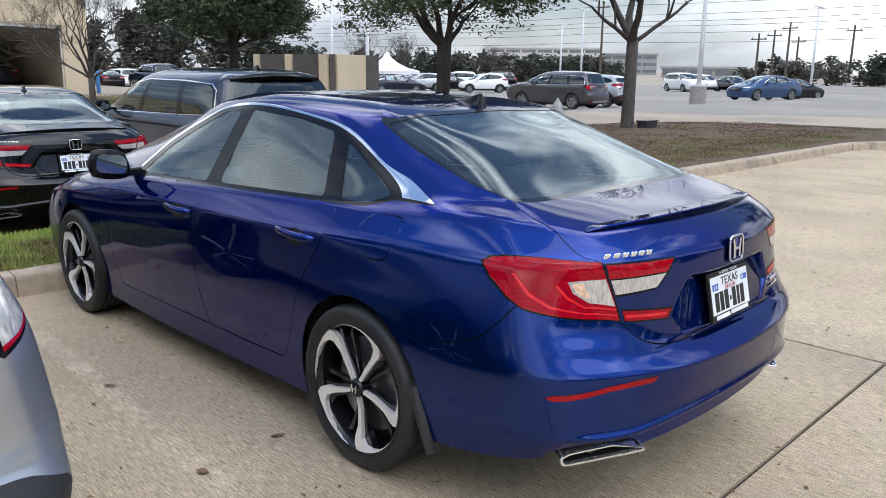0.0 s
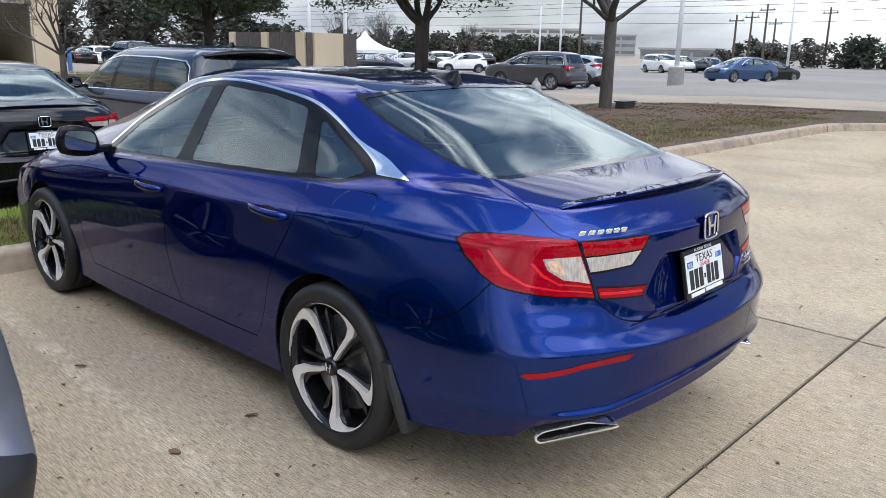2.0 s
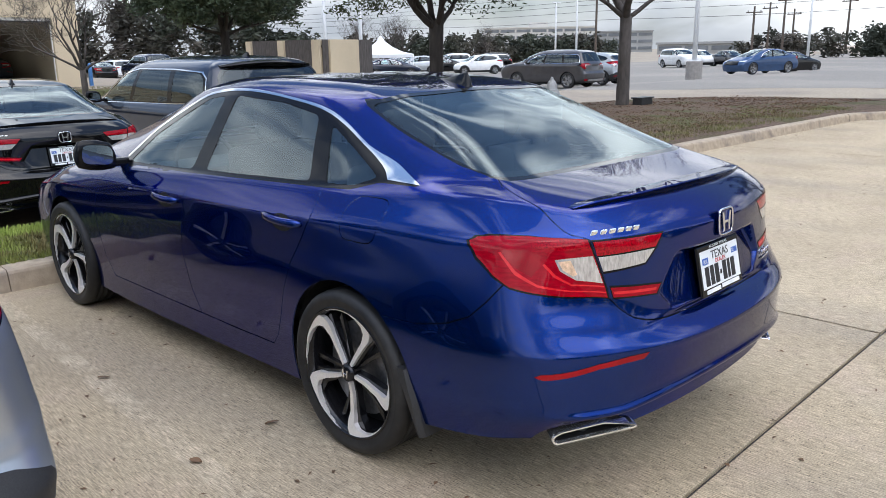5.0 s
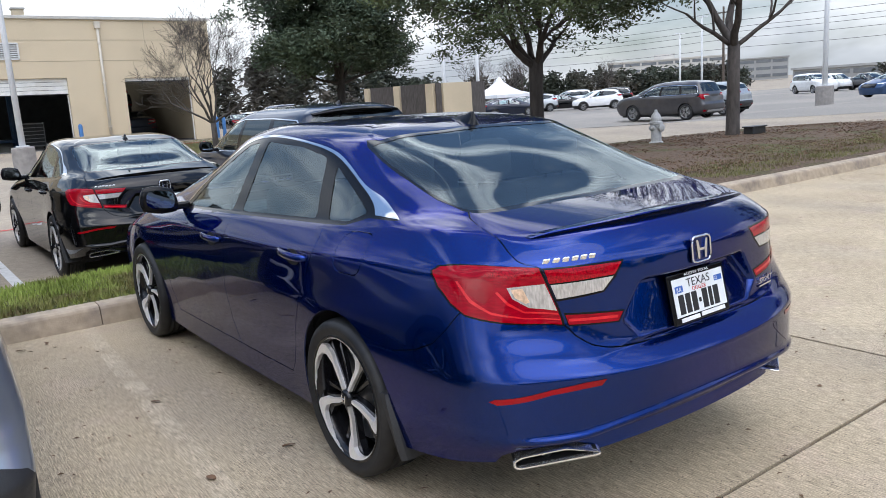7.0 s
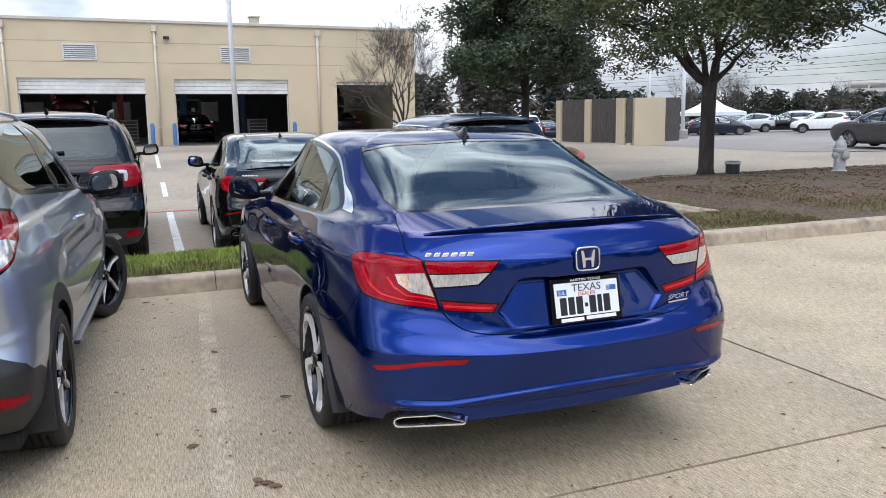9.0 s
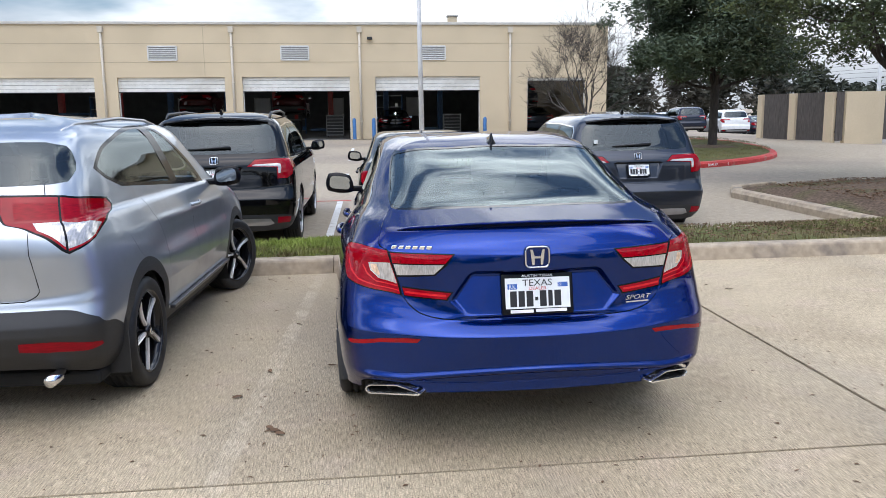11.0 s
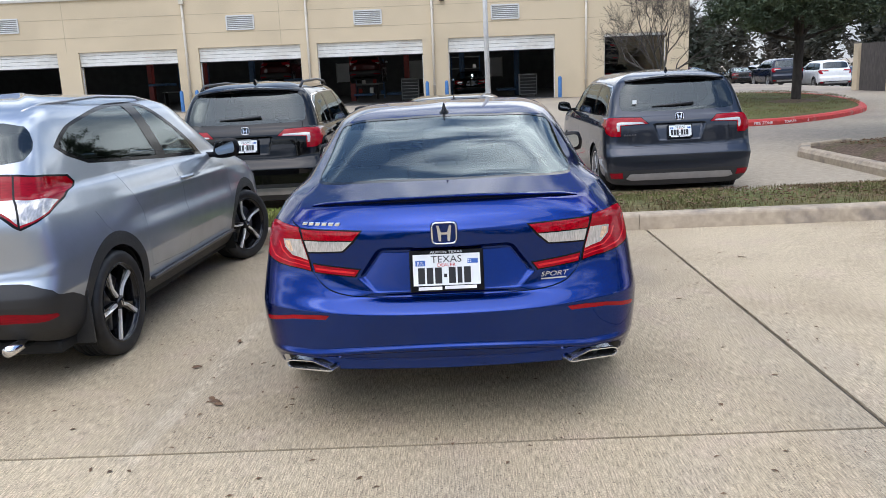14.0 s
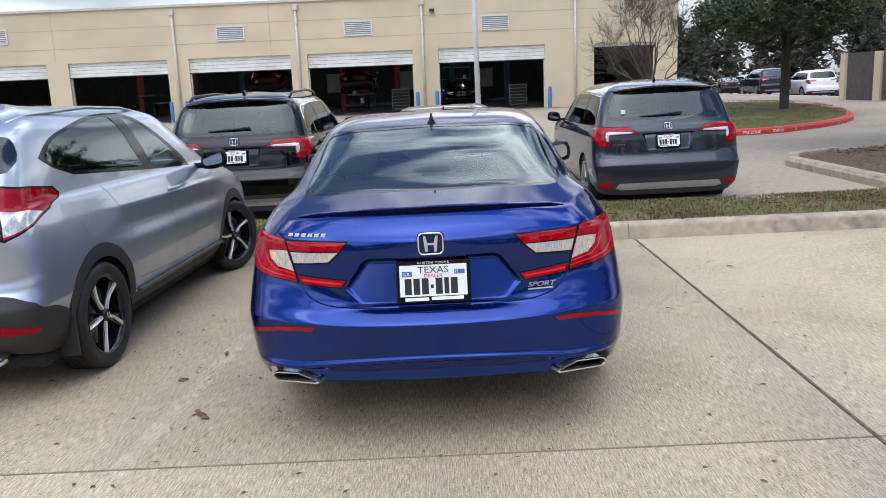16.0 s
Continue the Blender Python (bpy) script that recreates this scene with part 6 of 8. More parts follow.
# ---- the cars round the blue sedan ----
LOT = -0.10
crossover, crossover_skin = car("silver_crossover", pose(-2.965, .53, 0, 0, 0, -2.0), CROSSOVER, CROSSOVER_SPEC, "silver",
                                "silver compact crossover with black lower cladding, parked beside the blue sedan")
for side in (-1, 1):
    part("roof_rail", tube([(side * .56, .62, 1.525), (side * .565, .80, 1.562), (side * .57, 1.5, 1.590), (side * .56, 2.05, 1.572), (side * .55, 2.32, 1.535)], .011, 8), "alloysilver", crossover, smooth=True)
    pts = []
    for f in np.linspace(0, 1, 7):
        y = 2.06 + .24 * f
        p = crossover_skin.at(*np.array(crossover_skin.side([(y, .955)])).T)[0]
        pts.append((side * (p[0] + .028 * math.sin(math.pi * f) ** .5), y, .955))
    part("door_handle", tube(pts, .013, 8), "silver", crossover, smooth=True)
    part("sill_strip", box((min(side * .86, side * .895), 1.30, .355), (max(side * .86, side * .895), 3.0, .378), .006), "alloygrey", crossover)
    part("mud_flap", box((min(side * .70, side * .875), .455, .20), (max(side * .70, side * .875), .472, .52), .004), "plastic", crossover)
part("tailpipe_end", tube([(.62, .04, .30), (.62, .25, .30)], .03, 12), "chrome", crossover, smooth=True)

black_wagon, _ = car("black_suv", pose(-2.66, 6.55, LOT, 0, 0, 0), WAGON, dict(WAGON_SPEC, style="dark"), "black", "black three-row SUV with dark wheels parked across the grass strip", group="parked SUVs")
wagon_details(black_wagon)
grey_wagon, _ = car("grey_suv", pose(3.01, 7.10, LOT - .11, 0, 0, 0), WAGON, WAGON_SPEC, "steel", "dark grey three-row SUV parked across the grass strip", group="parked SUVs")
wagon_details(grey_wagon, rails_bar=False)
part("window_sticker", box((-.60, .245, 1.335), (-.545, .249, 1.39), 0, Matrix.Translation((0, -.002, 0))), "platewhite", grey_wagon)
black_sedan, black_skin = car("black_sedan", pose(.02, 6.37, LOT, 0, 0, 0), SEDAN, SEDAN_SPEC, "black", "black four-door sedan of the same make, parked across the grass strip")
sedan_details(black_sedan, black_skin, False, fine=False)


def far_car(kind, x, y, heading, colour, label, length=1.0, height=1.0):
    """A car of the outer lot, with its rear at the back of its own y; heading turns it to the left."""
    rails, spec = {"sedan": (SEDAN, SEDAN_SPEC), "suv": (WAGON, WAGON_SPEC), "small": (CROSSOVER, CROSSOVER_SPEC)}[kind]
    spec = dict(spec, style="silver", dent=None, steer=0.0, mirror_paint=colour)
    spec.pop("cabin")
    c, _ = car("parked_" + ("suv" if kind != "sedan" else "sedan"), pose(x, y, ground_height(x, y), 0, 0, heading), rails, spec, colour, label, fine=False, group="cars in the outer lot")
    c.scale = (1.0, length, height)
    return c


van, _ = car("grey_minivan", pose(29.5, 20.2, ground_height(30, 21), 0, 0, 4), scaled(WAGON, 1.0, 1.07, 1.02), dict(WAGON_SPEC, style="silver", axles=(1.06, 4.0), mirror_paint="vangrey"), "vangrey",
             "dark grey minivan parked in the outer lot", fine=False, group="cars in the outer lot")


# ---- setting: ground, slabs, kerbs, islands ----
bm = bmesh.new()
g = [[bm.verts.new((x, y, ground_height(x, y))) for y in (-400, -30, 0, 6, 12, 14.5, 17, 19.5, 22, 26, 30, 33, 40, 46, 60, 400, 1500)] for x in (-1500, -300, -45, -20, 0, 10, 17, 19, 21, 23, 25, 40, 60, 300, 1500)]
for a, b in zip(g, g[1:]):
    for i in range(len(a) - 1):
        bm.faces.new((a[i], b[i], b[i + 1], a[i + 1]))
tagged(part("ground", bm, "aisle"), "worn light concrete of the parking lot", "ground", kind="structure")

bm = bmesh.new()
edge = [(30.6, -60), (30.6, 0), (30.6, 9), (29.0, 12), (27.2, 13), (25.0, 14.5), (22.5, 17), (22.0, 19.5), (22.0, 22), (22.0, 26), (22.0, 30), (22.0, 33), (22.0, 40), (22.0, 46), (22, 60)]
rows = [[bm.verts.new((x, y, ground_height(x, y) + .008)) for x in (x0, max(x0, 25.0) + .01, 40, 60, 200)] for x0, y in edge]
for a, b in zip(rows, rows[1:]):
    for i in range(4):
        bm.faces.new((a[i], a[i + 1], b[i + 1], b[i]))
bmesh.ops.recalc_face_normals(bm, faces=bm.faces)
tagged(part("lot_asphalt", bm, "asphalt"), "grey asphalt of the outer lot", "asphalt", kind="structure")


def kerb_y(x):
    return 4.52 - .019 * x


# bed under the stalls, seen only in the joints
bm = prism([(-60, -40), (16.4, -40), (16.4, kerb_y(16.4)), (-60, kerb_y(-60))], -.14, -.018)
pavement = tagged(part("pavement", bm, "joint"), "broom-finished tan concrete stalls with dark joints", "pavement", kind="structure")


def kerb_run(name, points, width=.16, height=.15, base=-.14, mat="kerb", label="", piece=3.0, lean=.03):
    """A kerb along a line: rounded top, leaning face, cut into pieces with thin joints; its face on the line's right."""
    top = tagged(new(name), label, "kerb", kind="structure")
    line = []
    for a, b in zip(points, points[1:]):
        n = max(1, round(math.dist(a, b) / piece))
        line += [((a[0] + (b[0] - a[0]) * k / n, a[1] + (b[1] - a[1]) * k / n), (a[0] + (b[0] - a[0]) * (k + 1) / n, a[1] + (b[1] - a[1]) * (k + 1) / n)) for k in range(n)]
    for n, (a, b) in enumerate(line):
        a, b = Vector((*a, 0)), Vector((*b, 0))
        d = (b - a).normalized()
        left = Vector((-d.y, d.x, 0))
        a, b = a + d * .003, b - d * .003
        prof = [(-lean, base), (-lean, 0.0), (-.004, height - .03), (.006, height - .012), (.026, height), (width, height + .004), (width + .02, height - .01), (width + .02, base)]
        bm = bmesh.new()
        steps = 6
        rings = []
        for k in range(steps + 1):
            p = a + (b - a) * (k / steps)
            ring = []
            for o, z in prof:
                wob = .004 * noise.noise((p + left * o) * 3.0 + Vector((0, 0, z * 9))) if z > 0 else 0
                q = p + left * (o + wob)
                ring.append(bm.verts.new((q.x, q.y, z + wob * .6 + (ground_height(q.x, q.y) - LOT if base < -.2 else 0))))
            rings.append(ring)
        for r0, r1 in zip(rings, rings[1:]):
            for i in range(len(prof) - 1):
                bm.faces.new((r0[i], r1[i], r1[i + 1], r0[i + 1]))
        bm.faces.new(rings[0])
        bm.faces.new(rings[-1][::-1])
        bmesh.ops.recalc_face_normals(bm, faces=bm.faces)
        part("kerb_piece", bm, mat, top)
    return top


kerb_run("kerb_front", [(-22, kerb_y(-22)), (1.86, kerb_y(1.86)), (14.8, kerb_y(14.8))], label="weathered tan concrete kerb along the stalls")
kerb_run("kerb_side", [(14.83, kerb_y(14.83)), (15.25, 4.13), (15.7, 3.85), (17.2, 2.65), (20.5, -.1), (24.0, -3.0)], label="weathered tan concrete kerb beside the stalls")
kerb_run("kerb_back", [(6.15, 6.0), (1.0, 6.1), (-22, 6.5)], height=.02, base=-.16, label="weathered kerb behind the grass strip")
kerb_run("kerb_island", [(7.6, 12.2), (6.5, 11.6), (6.15, 10.8), (6.15, 6.0)], height=.06, base=-.16, label="low rounded kerb of the tree island")


def patch(name, outline, height, mat, label, category, mound=.0, step=.5):
    """A planted bed: a soft uneven sheet inside an outline."""
    from mathutils.geometry import delaunay_2d_cdt
    xs, ys = [p[0] for p in outline], [p[1] for p in outline]
    rng = random.Random(5)
    pts = [Vector(p) for p in outline]
    n = len(pts)
    x = min(xs)
    while x < max(xs):
        y = min(ys)
        while y < max(ys):
            pts.append(Vector((x + rng.uniform(-.2, .2) * step, y + rng.uniform(-.2, .2) * step)))
            y += step
        x += step
    v, _, f, *_ = delaunay_2d_cdt(pts, [], [list(range(n))], 1, 1e-5)
    poly = np.array(outline)
    verts = []
    for p in v:
        d = min(((p - a).length if (b - a).length == 0 else (p - (a + (b - a) * max(0, min(1, (p - a).dot(b - a) / (b - a).length_squared)))).length) for a, b in zip(pts[:n], pts[1:n] + pts[:1]))
        z = height(p.x, p.y) + min(d, 1.2) / 1.2 * mound + .03 * min(d, .5) * noise.noise((p.x * .9, p.y * .9, 0))
        verts.append((p.x, p.y, z))
    return tagged(mesh_object(name, verts, f, mat, smooth=True), label, category, kind="structure")


strip = [(x, kerb_y(x) + .15) for x in (-22, -12, -6, -2, 2, 6.2)] + [(6.2, 6.12), (1, 6.2), (-6, 6.32), (-22, 6.58)]
patch("grass_strip", strip, lambda x, y: .135 - .10 * max(0, (y - 5.6)), "turf", "strip of short winter grass behind the kerb", "grass", mound=.03)
island = [(6.25, kerb_y(6) + .15), (6.25, 10.8), (6.6, 11.5), (7.6, 12.05), (9.5, 12.8), (12, 13.0), (15, 12.6), (18, 11.5), (20.5, 9.4), (21.5, 6.5), (22.8, 3.4), (25.6, -2.4), (24.1, -2.86), (20.6, .04), (17.3, 2.8), (15.8, 4.0), (15.3, 4.28), (14.8, kerb_y(14.8) + .15), (11, kerb_y(11) + .15)]
patch("tree_island", island, lambda x, y: min(.13, .02 + max(0, x - 6.25) * .22 if y > 5.9 else .13) - .16 * max(0, min(1, (y - 9) / 4)) - .1 * max(0, min(1, (x - 17) / 4)), "soil", "bed of mulch, dry leaves and thin grass under the trees", "mulch bed", mound=.09)
RED_EDGE = smooth_line([(6.2, 16.72), (7.36, 16.77), (8.54, 16.98), (9.95, 17.80), (11.2, 18.9), (12.07, 20.2), (12.75, 22.2), (13.15, 24.5), (13.1, 26.6), (12.2, 28.2), (10.2, 28.8),
                        (7.5, 28.5), (5.6, 26.6), (4.95, 23.0), (4.95, 19.0), (5.3, 17.4)], 4, closed=True)
kerb_run("kerb_red", RED_EDGE + RED_EDGE[:1], base=-.30, height=.05, mat="kerbred", label="red-painted fire lane kerb", piece=1.2)
def shrunk(line, k):
    cx, cy = sum(p[0] for p in line) / len(line), sum(p[1] for p in line) / len(line)
    return [(x + (cx - x) * k / math.dist((x, y), (cx, cy)), y + (cy - y) * k / math.dist((x, y), (cx, cy))) for x, y in line]
red_inner = shrunk(RED_EDGE, .16)
patch("round_island", red_inner, lambda x, y: ground_height(x, y) + .13, "turf", "grassy island inside a red kerb", "grass", mound=.10)
mulch = [(10.6 + 1.0 * math.cos(a) * (1 + .12 * math.sin(3 * a)), 21.6 + .9 * math.sin(a)) for a in np.linspace(0, 2 * math.pi, 24, endpoint=False)]
patch("mulch_ring", mulch, lambda x, y: ground_height(x, y) + .22, "soil", "ring of dark mulch round the oak's foot", "mulch", mound=.14, step=.3)


def scatter(name, outline, count, blade, mat, label, height, seed):
    """Countless small blades or leaves over a bed, as one mesh."""
    rng = np.random.default_rng(seed)
    poly = np.array(outline)
    lo, hi = poly.min(0), poly.max(0)
    p = rng.uniform(lo, hi, (count * 4, 2))
    p = p[inside(outline, p)][:count]
    v, f = [], []
    for x, y in p:
        if noise.noise((x * .7, y * .7, seed)) < -.25 and rng.random() < .8:
            continue
        z = height(x, y)
        a = rng.uniform(0, 2 * math.pi)
        k = len(v)
        if blade:
            h, w = rng.uniform(.025, .06), rng.uniform(.004, .008)
            lean = rng.uniform(.0, .035)
            c, s = math.cos(a), math.sin(a)
            v += [(x - w * s, y + w * c, z), (x + w * s, y - w * c, z), (x + lean * c, y + lean * s, z + h)]
            f.append((k, k + 1, k + 2))
        else:
            L, w = rng.uniform(.02, .045), rng.uniform(.008, .018)
            c, s = math.cos(a), math.sin(a)
            t = rng.uniform(.0, .018)
            v += [(x - L * c, y - L * s, z + .004), (x + w * s, y - w * c, z + .006 + t), (x + L * c, y + L * s, z + .004), (x - w * s, y + w * c, z + .008 + t * .5)]
            f.append((k, k + 1, k + 2, k + 3))
    return tagged(mesh_object(name, v, f, mat), label, "grass" if blade else "leaves", kind="stuff")


scatter("grass", [(-6.4, kerb_y(-6) + .15), (1.7, kerb_y(2) + .15), (1.5, 6.2), (-6.4, 6.32)], 36000, True, "blade", "short green and straw-coloured grass blades", lambda x, y: .155 - .10 * max(0, (y - 5.6)), 1)
scatter("grass", [(1.6, kerb_y(2) + .15), (6.2, kerb_y(6) + .15), (6.2, 6.1), (1.5, 6.2)], 17000, True, "dryblade", "thin straw-coloured winter grass", lambda x, y: .155 - .10 * max(0, (y - 5.6)), 7)
scatter("strip_litter", [(1.6, 4.75), (6.2, 4.65), (6.2, 6.0), (1.6, 6.1)], 900, False, "deadleaf", "dry leaves caught in the grass strip", lambda x, y: .185 - .10 * max(0, (y - 5.6)), 9)
scatter("island_grass", [(6.9, kerb_y(6) + .16), (16, kerb_y(14) + .2), (15, 6.0), (10, 7.0), (6.9, 7.6)], 14000, True, "dryblade", "thin winter grass along the bed's edge", lambda x, y: .20, 2)
scatter("round_island_grass", red_inner, 26000, True, "dryblade", "thin winter grass on the red-kerbed island", lambda x, y: ground_height(x, y) + .225, 4)
scatter("leaf_litter", [(6.5, 5.2), (20, 5.0), (20, 9.0), (15, 11.6), (9, 12.0), (6.6, 10.5)], 15000, False, "deadleaf", "dry brown leaves over the mulch", lambda x, y: .215 - .16 * max(0, min(1, (y - 9) / 4)) - .1 * max(0, min(1, (x - 17) / 4)), 3)

# painted stall lines across the strip
for n, x in enumerate((-1.32, 1.52, -4.2)):
    for y0, y1 in ((6.85, 12.18), (14.6, 17.6), (21.8, 27.4)) if n == 0 else ((6.9, 12.18),):
        bm = bmesh.new()
        ys = np.linspace(y0, y1, 14)
        l = [(bm.verts.new((x - .055, y, ground_height(x, y) + .005)), bm.verts.new((x + .055, y, ground_height(x, y) + .005))) for y in ys]
        for a, b in zip(l, l[1:]):
            bm.faces.new((a[0], a[1], b[1], b[0]))
        tagged(part("stall_line", bm, "roadpaint"), "worn white painted stall line on concrete", "road marking", "stall lines", "structure")

bm = bmesh.new()
l = [(bm.verts.new((x, 12.25, ground_height(x, 12.25) + .005)), bm.verts.new((x, 12.33, ground_height(x, 12.33) + .005))) for x in np.linspace(-22, 5.6, 24)]
for a, b in zip(l, l[1:]):
    bm.faces.new((a[0], b[0], b[1], a[1]))
tagged(part("fire_lane_line", bm, "kerbred"), "faded red painted line across the stall ends", "road marking", kind="structure")


# ---- workshop building ----
before = set(bpy.data.objects)
WALL_Y, BASE = 33.4, .43
DOORS = [(-21.9, -18.46), (-17.45, -12.85), (-11.85, -7.13), (-6.36, -1.50), (-.33, 4.55)]
DOOR_TOP, PANEL_LOW, ROOF = 3.30, 2.66, 5.60
SMALL = (6.80, 9.60)


def wall_boxes(x0, x1, openings, z0, z1, y0, y1):
    """A wall with through openings, as boxes butted end to end: (lo, hi) pairs."""
    out, x = [], x0
    for a, b, top in openings:
        out.append(((x, y0, z0), (a, y1, z1)))
        out.append(((a, y0, top), (b, y1, z1)))
        x = b
    out.append(((x, y0, z0), (x1, y1, z1)))
    return out


front = tagged(new("wall_south"), "tan stucco workshop wall with open service bays", "wall", kind="structure")
ops = [(a, b, DOOR_TOP) for a, b in DOORS] + [(*SMALL, 3.22)]
for lo, hi in wall_boxes(-46, 10.62, [(-44.5, -40, DOOR_TOP), (-38.8, -34.2, DOOR_TOP), (-33, -28.4, DOOR_TOP), (-27.5, -22.9, DOOR_TOP)] + ops, -.2, ROOF, WALL_Y, WALL_Y + .35):
    part("wall_panel", box(lo, hi), "stucco", front)
tagged(part("wall_east", box((10.27, WALL_Y + .35, -.2), (10.62, 58, ROOF)), "stucco"), "tan stucco end wall of the workshop", "wall", kind="structure")
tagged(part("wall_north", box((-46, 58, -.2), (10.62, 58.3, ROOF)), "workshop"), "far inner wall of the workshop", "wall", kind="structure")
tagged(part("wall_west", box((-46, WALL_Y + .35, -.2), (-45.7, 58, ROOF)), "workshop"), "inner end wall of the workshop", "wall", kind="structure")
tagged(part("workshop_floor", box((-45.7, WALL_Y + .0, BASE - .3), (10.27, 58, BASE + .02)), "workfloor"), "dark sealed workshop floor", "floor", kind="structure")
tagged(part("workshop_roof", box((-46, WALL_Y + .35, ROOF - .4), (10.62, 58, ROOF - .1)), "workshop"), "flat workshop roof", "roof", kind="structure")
tagged(part("coping", box((-46.1, WALL_Y - .08, ROOF), (10.72, WALL_Y + .45, ROOF + .13), .02), "coping"), "pale metal coping along the roof edge", "trim", kind="structure")
for z in (3.95, 4.78):
    tagged(part("trim_seam", box((-46, WALL_Y - .006, z), (10.62, WALL_Y + .01, z + .02)), "seam"), "horizontal stucco joint", "trim", kind="structure")
for x in (-18.0, -8.0, 7.8, -23, -32):
    tagged(part("trim_seam", box((x, WALL_Y - .006, DOOR_TOP + .05), (x + .02, WALL_Y + .01, ROOF)), "seam"), "upright stucco joint", "trim", kind="structure")


def roller_door(x0, x1, top, low, slats=4):
    d = thing("roller_door", pose((x0 + x1) / 2, WALL_Y + .12, low), "white sectional roller door raised over an open bay", "door", "service bay doors", "structure")
    w, h = (x1 - x0) / 2, (top - low) / slats
    for k in range(slats):
        part("door_slat", box((-w, -.02, k * h + .008), (w, .03, (k + 1) * h - .004), .008), "doorwhite", d)
    part("door_seal", box((-w, -.025, -.03), (w, .035, .006), .004), "trim", d)
    for s in (-1, 1):
        part("door_track", box((s * w - .04, .04, BASE - low), (s * w + .04, .10, top - low)), "louvre", d)


for a, b in DOORS:
    roller_door(a, b, DOOR_TOP, PANEL_LOW)
roller_door(*SMALL, 3.22, 3.08, 1)


def wall_vent(x, z, w=1.24, h=.60):
    v = thing("wall_vent", pose(x, WALL_Y, z), "white louvred vent set in the stucco wall", "vent", "wall vents")
    part("vent_backing", box((-w / 2, -.01, -h / 2), (w / 2, .02, h / 2)), "fargrey", v)
    for s in (-1, 1):
        part("vent_frame", box((s * (w / 2) - .03, -.05, -h / 2), (s * (w / 2) + .03, .0, h / 2)), "louvre", v)
    for s in (-1, 1):
        part("vent_frame", box((-w / 2, -.05, s * h / 2 - .03), (w / 2, .0, s * h / 2 + .03)), "louvre", v)
    for k in range(6):
        z0 = -h / 2 + .05 + k * (h - .1) / 6
        part("vent_slat", box((-w / 2 + .03, -.03, -.005), (w / 2 - .03, .035, .012), 0, Matrix.Translation((0, -.012, z0 + .04)) @ Matrix.Rotation(radians(38), 4, "X")), "louvre", v)


for x in (-20.7, -9.8, -3.95, 2.30):
    wall_vent(x, 4.36 if x > -15 else 4.6)
for x in (-12.4, -6.75, -1.02, 5.95, -23.6):
    d = thing("downpipe", pose(x, WALL_Y - .07, BASE), "tan metal rain pipe fixed to the wall", "rain pipe", "rain pipes")
    part("pipe", tube([(0, 0, 0), (0, 0, ROOF - BASE - .1)], .055, 10), "downpipe", d, smooth=True)
    part("pipe_head", box((-.11, -.09, ROOF - BASE - .35), (.11, .07, ROOF - BASE - .08), .01), "downpipe", d)
    for z in (.8, 2.6, 4.2):
        part("pipe_clip", box((-.08, -.06, z), (.08, .07, z + .04)), "downpipe", d)


def bollard(x, y):
    b = thing("bollard", pose(x, y, BASE), "blue-painted steel bollard beside a service bay", "bollard", "bay bollards")
    part("post", lathe([(.085, 0), (.085, .88), (.07, .95), (.035, .985), (0, .99)], 14), "bollard", b, smooth=True)
    part("collar", lathe([(.12, 0), (.12, .03), (.086, .04)], 14), "polebase", b)


for a, b in DOORS[1:]:
    bollard(a - .12, WALL_Y - .45)
    bollard(b + .16, WALL_Y - .45)
bollard(10.3, WALL_Y - .8)
bollard(11.0, WALL_Y + .2)
for x, h in ((-3.0, .35), (-9.9, .30), (1.9, .25)):
    t = thing("roof_vent", pose(x, 38, ROOF - .1), "round grey roof ventilator", "roof vent", "roof vents")
    part("dome", lathe([(.9, 0), (.9, h), (.8, h + .12), (.45, h + .25), (0, h + .3)], 20), "coping", t, smooth=True)
t = thing("chimney", pose(3.6, 36.6, ROOF - .1), "small tan vent box on the workshop roof", "chimney")
part("duct", box((-.22, -.22, 0), (.22, .22, .85), .01), "stucco", t)
part("cap", box((-.27, -.27, .85), (.27, .27, .92), .01), "coping", t)
t = thing("wall_lamp", pose(-.55, WALL_Y, 5.0), "small black floodlight under the roof edge", "wall lamp")
part("lamp_body", box((-.12, -.22, -.06), (.12, -.04, .06), .02), "lampbox", t)
part("lamp_arm", box((-.03, -.06, -.03), (.03, 0, .03)), "lampbox", t)

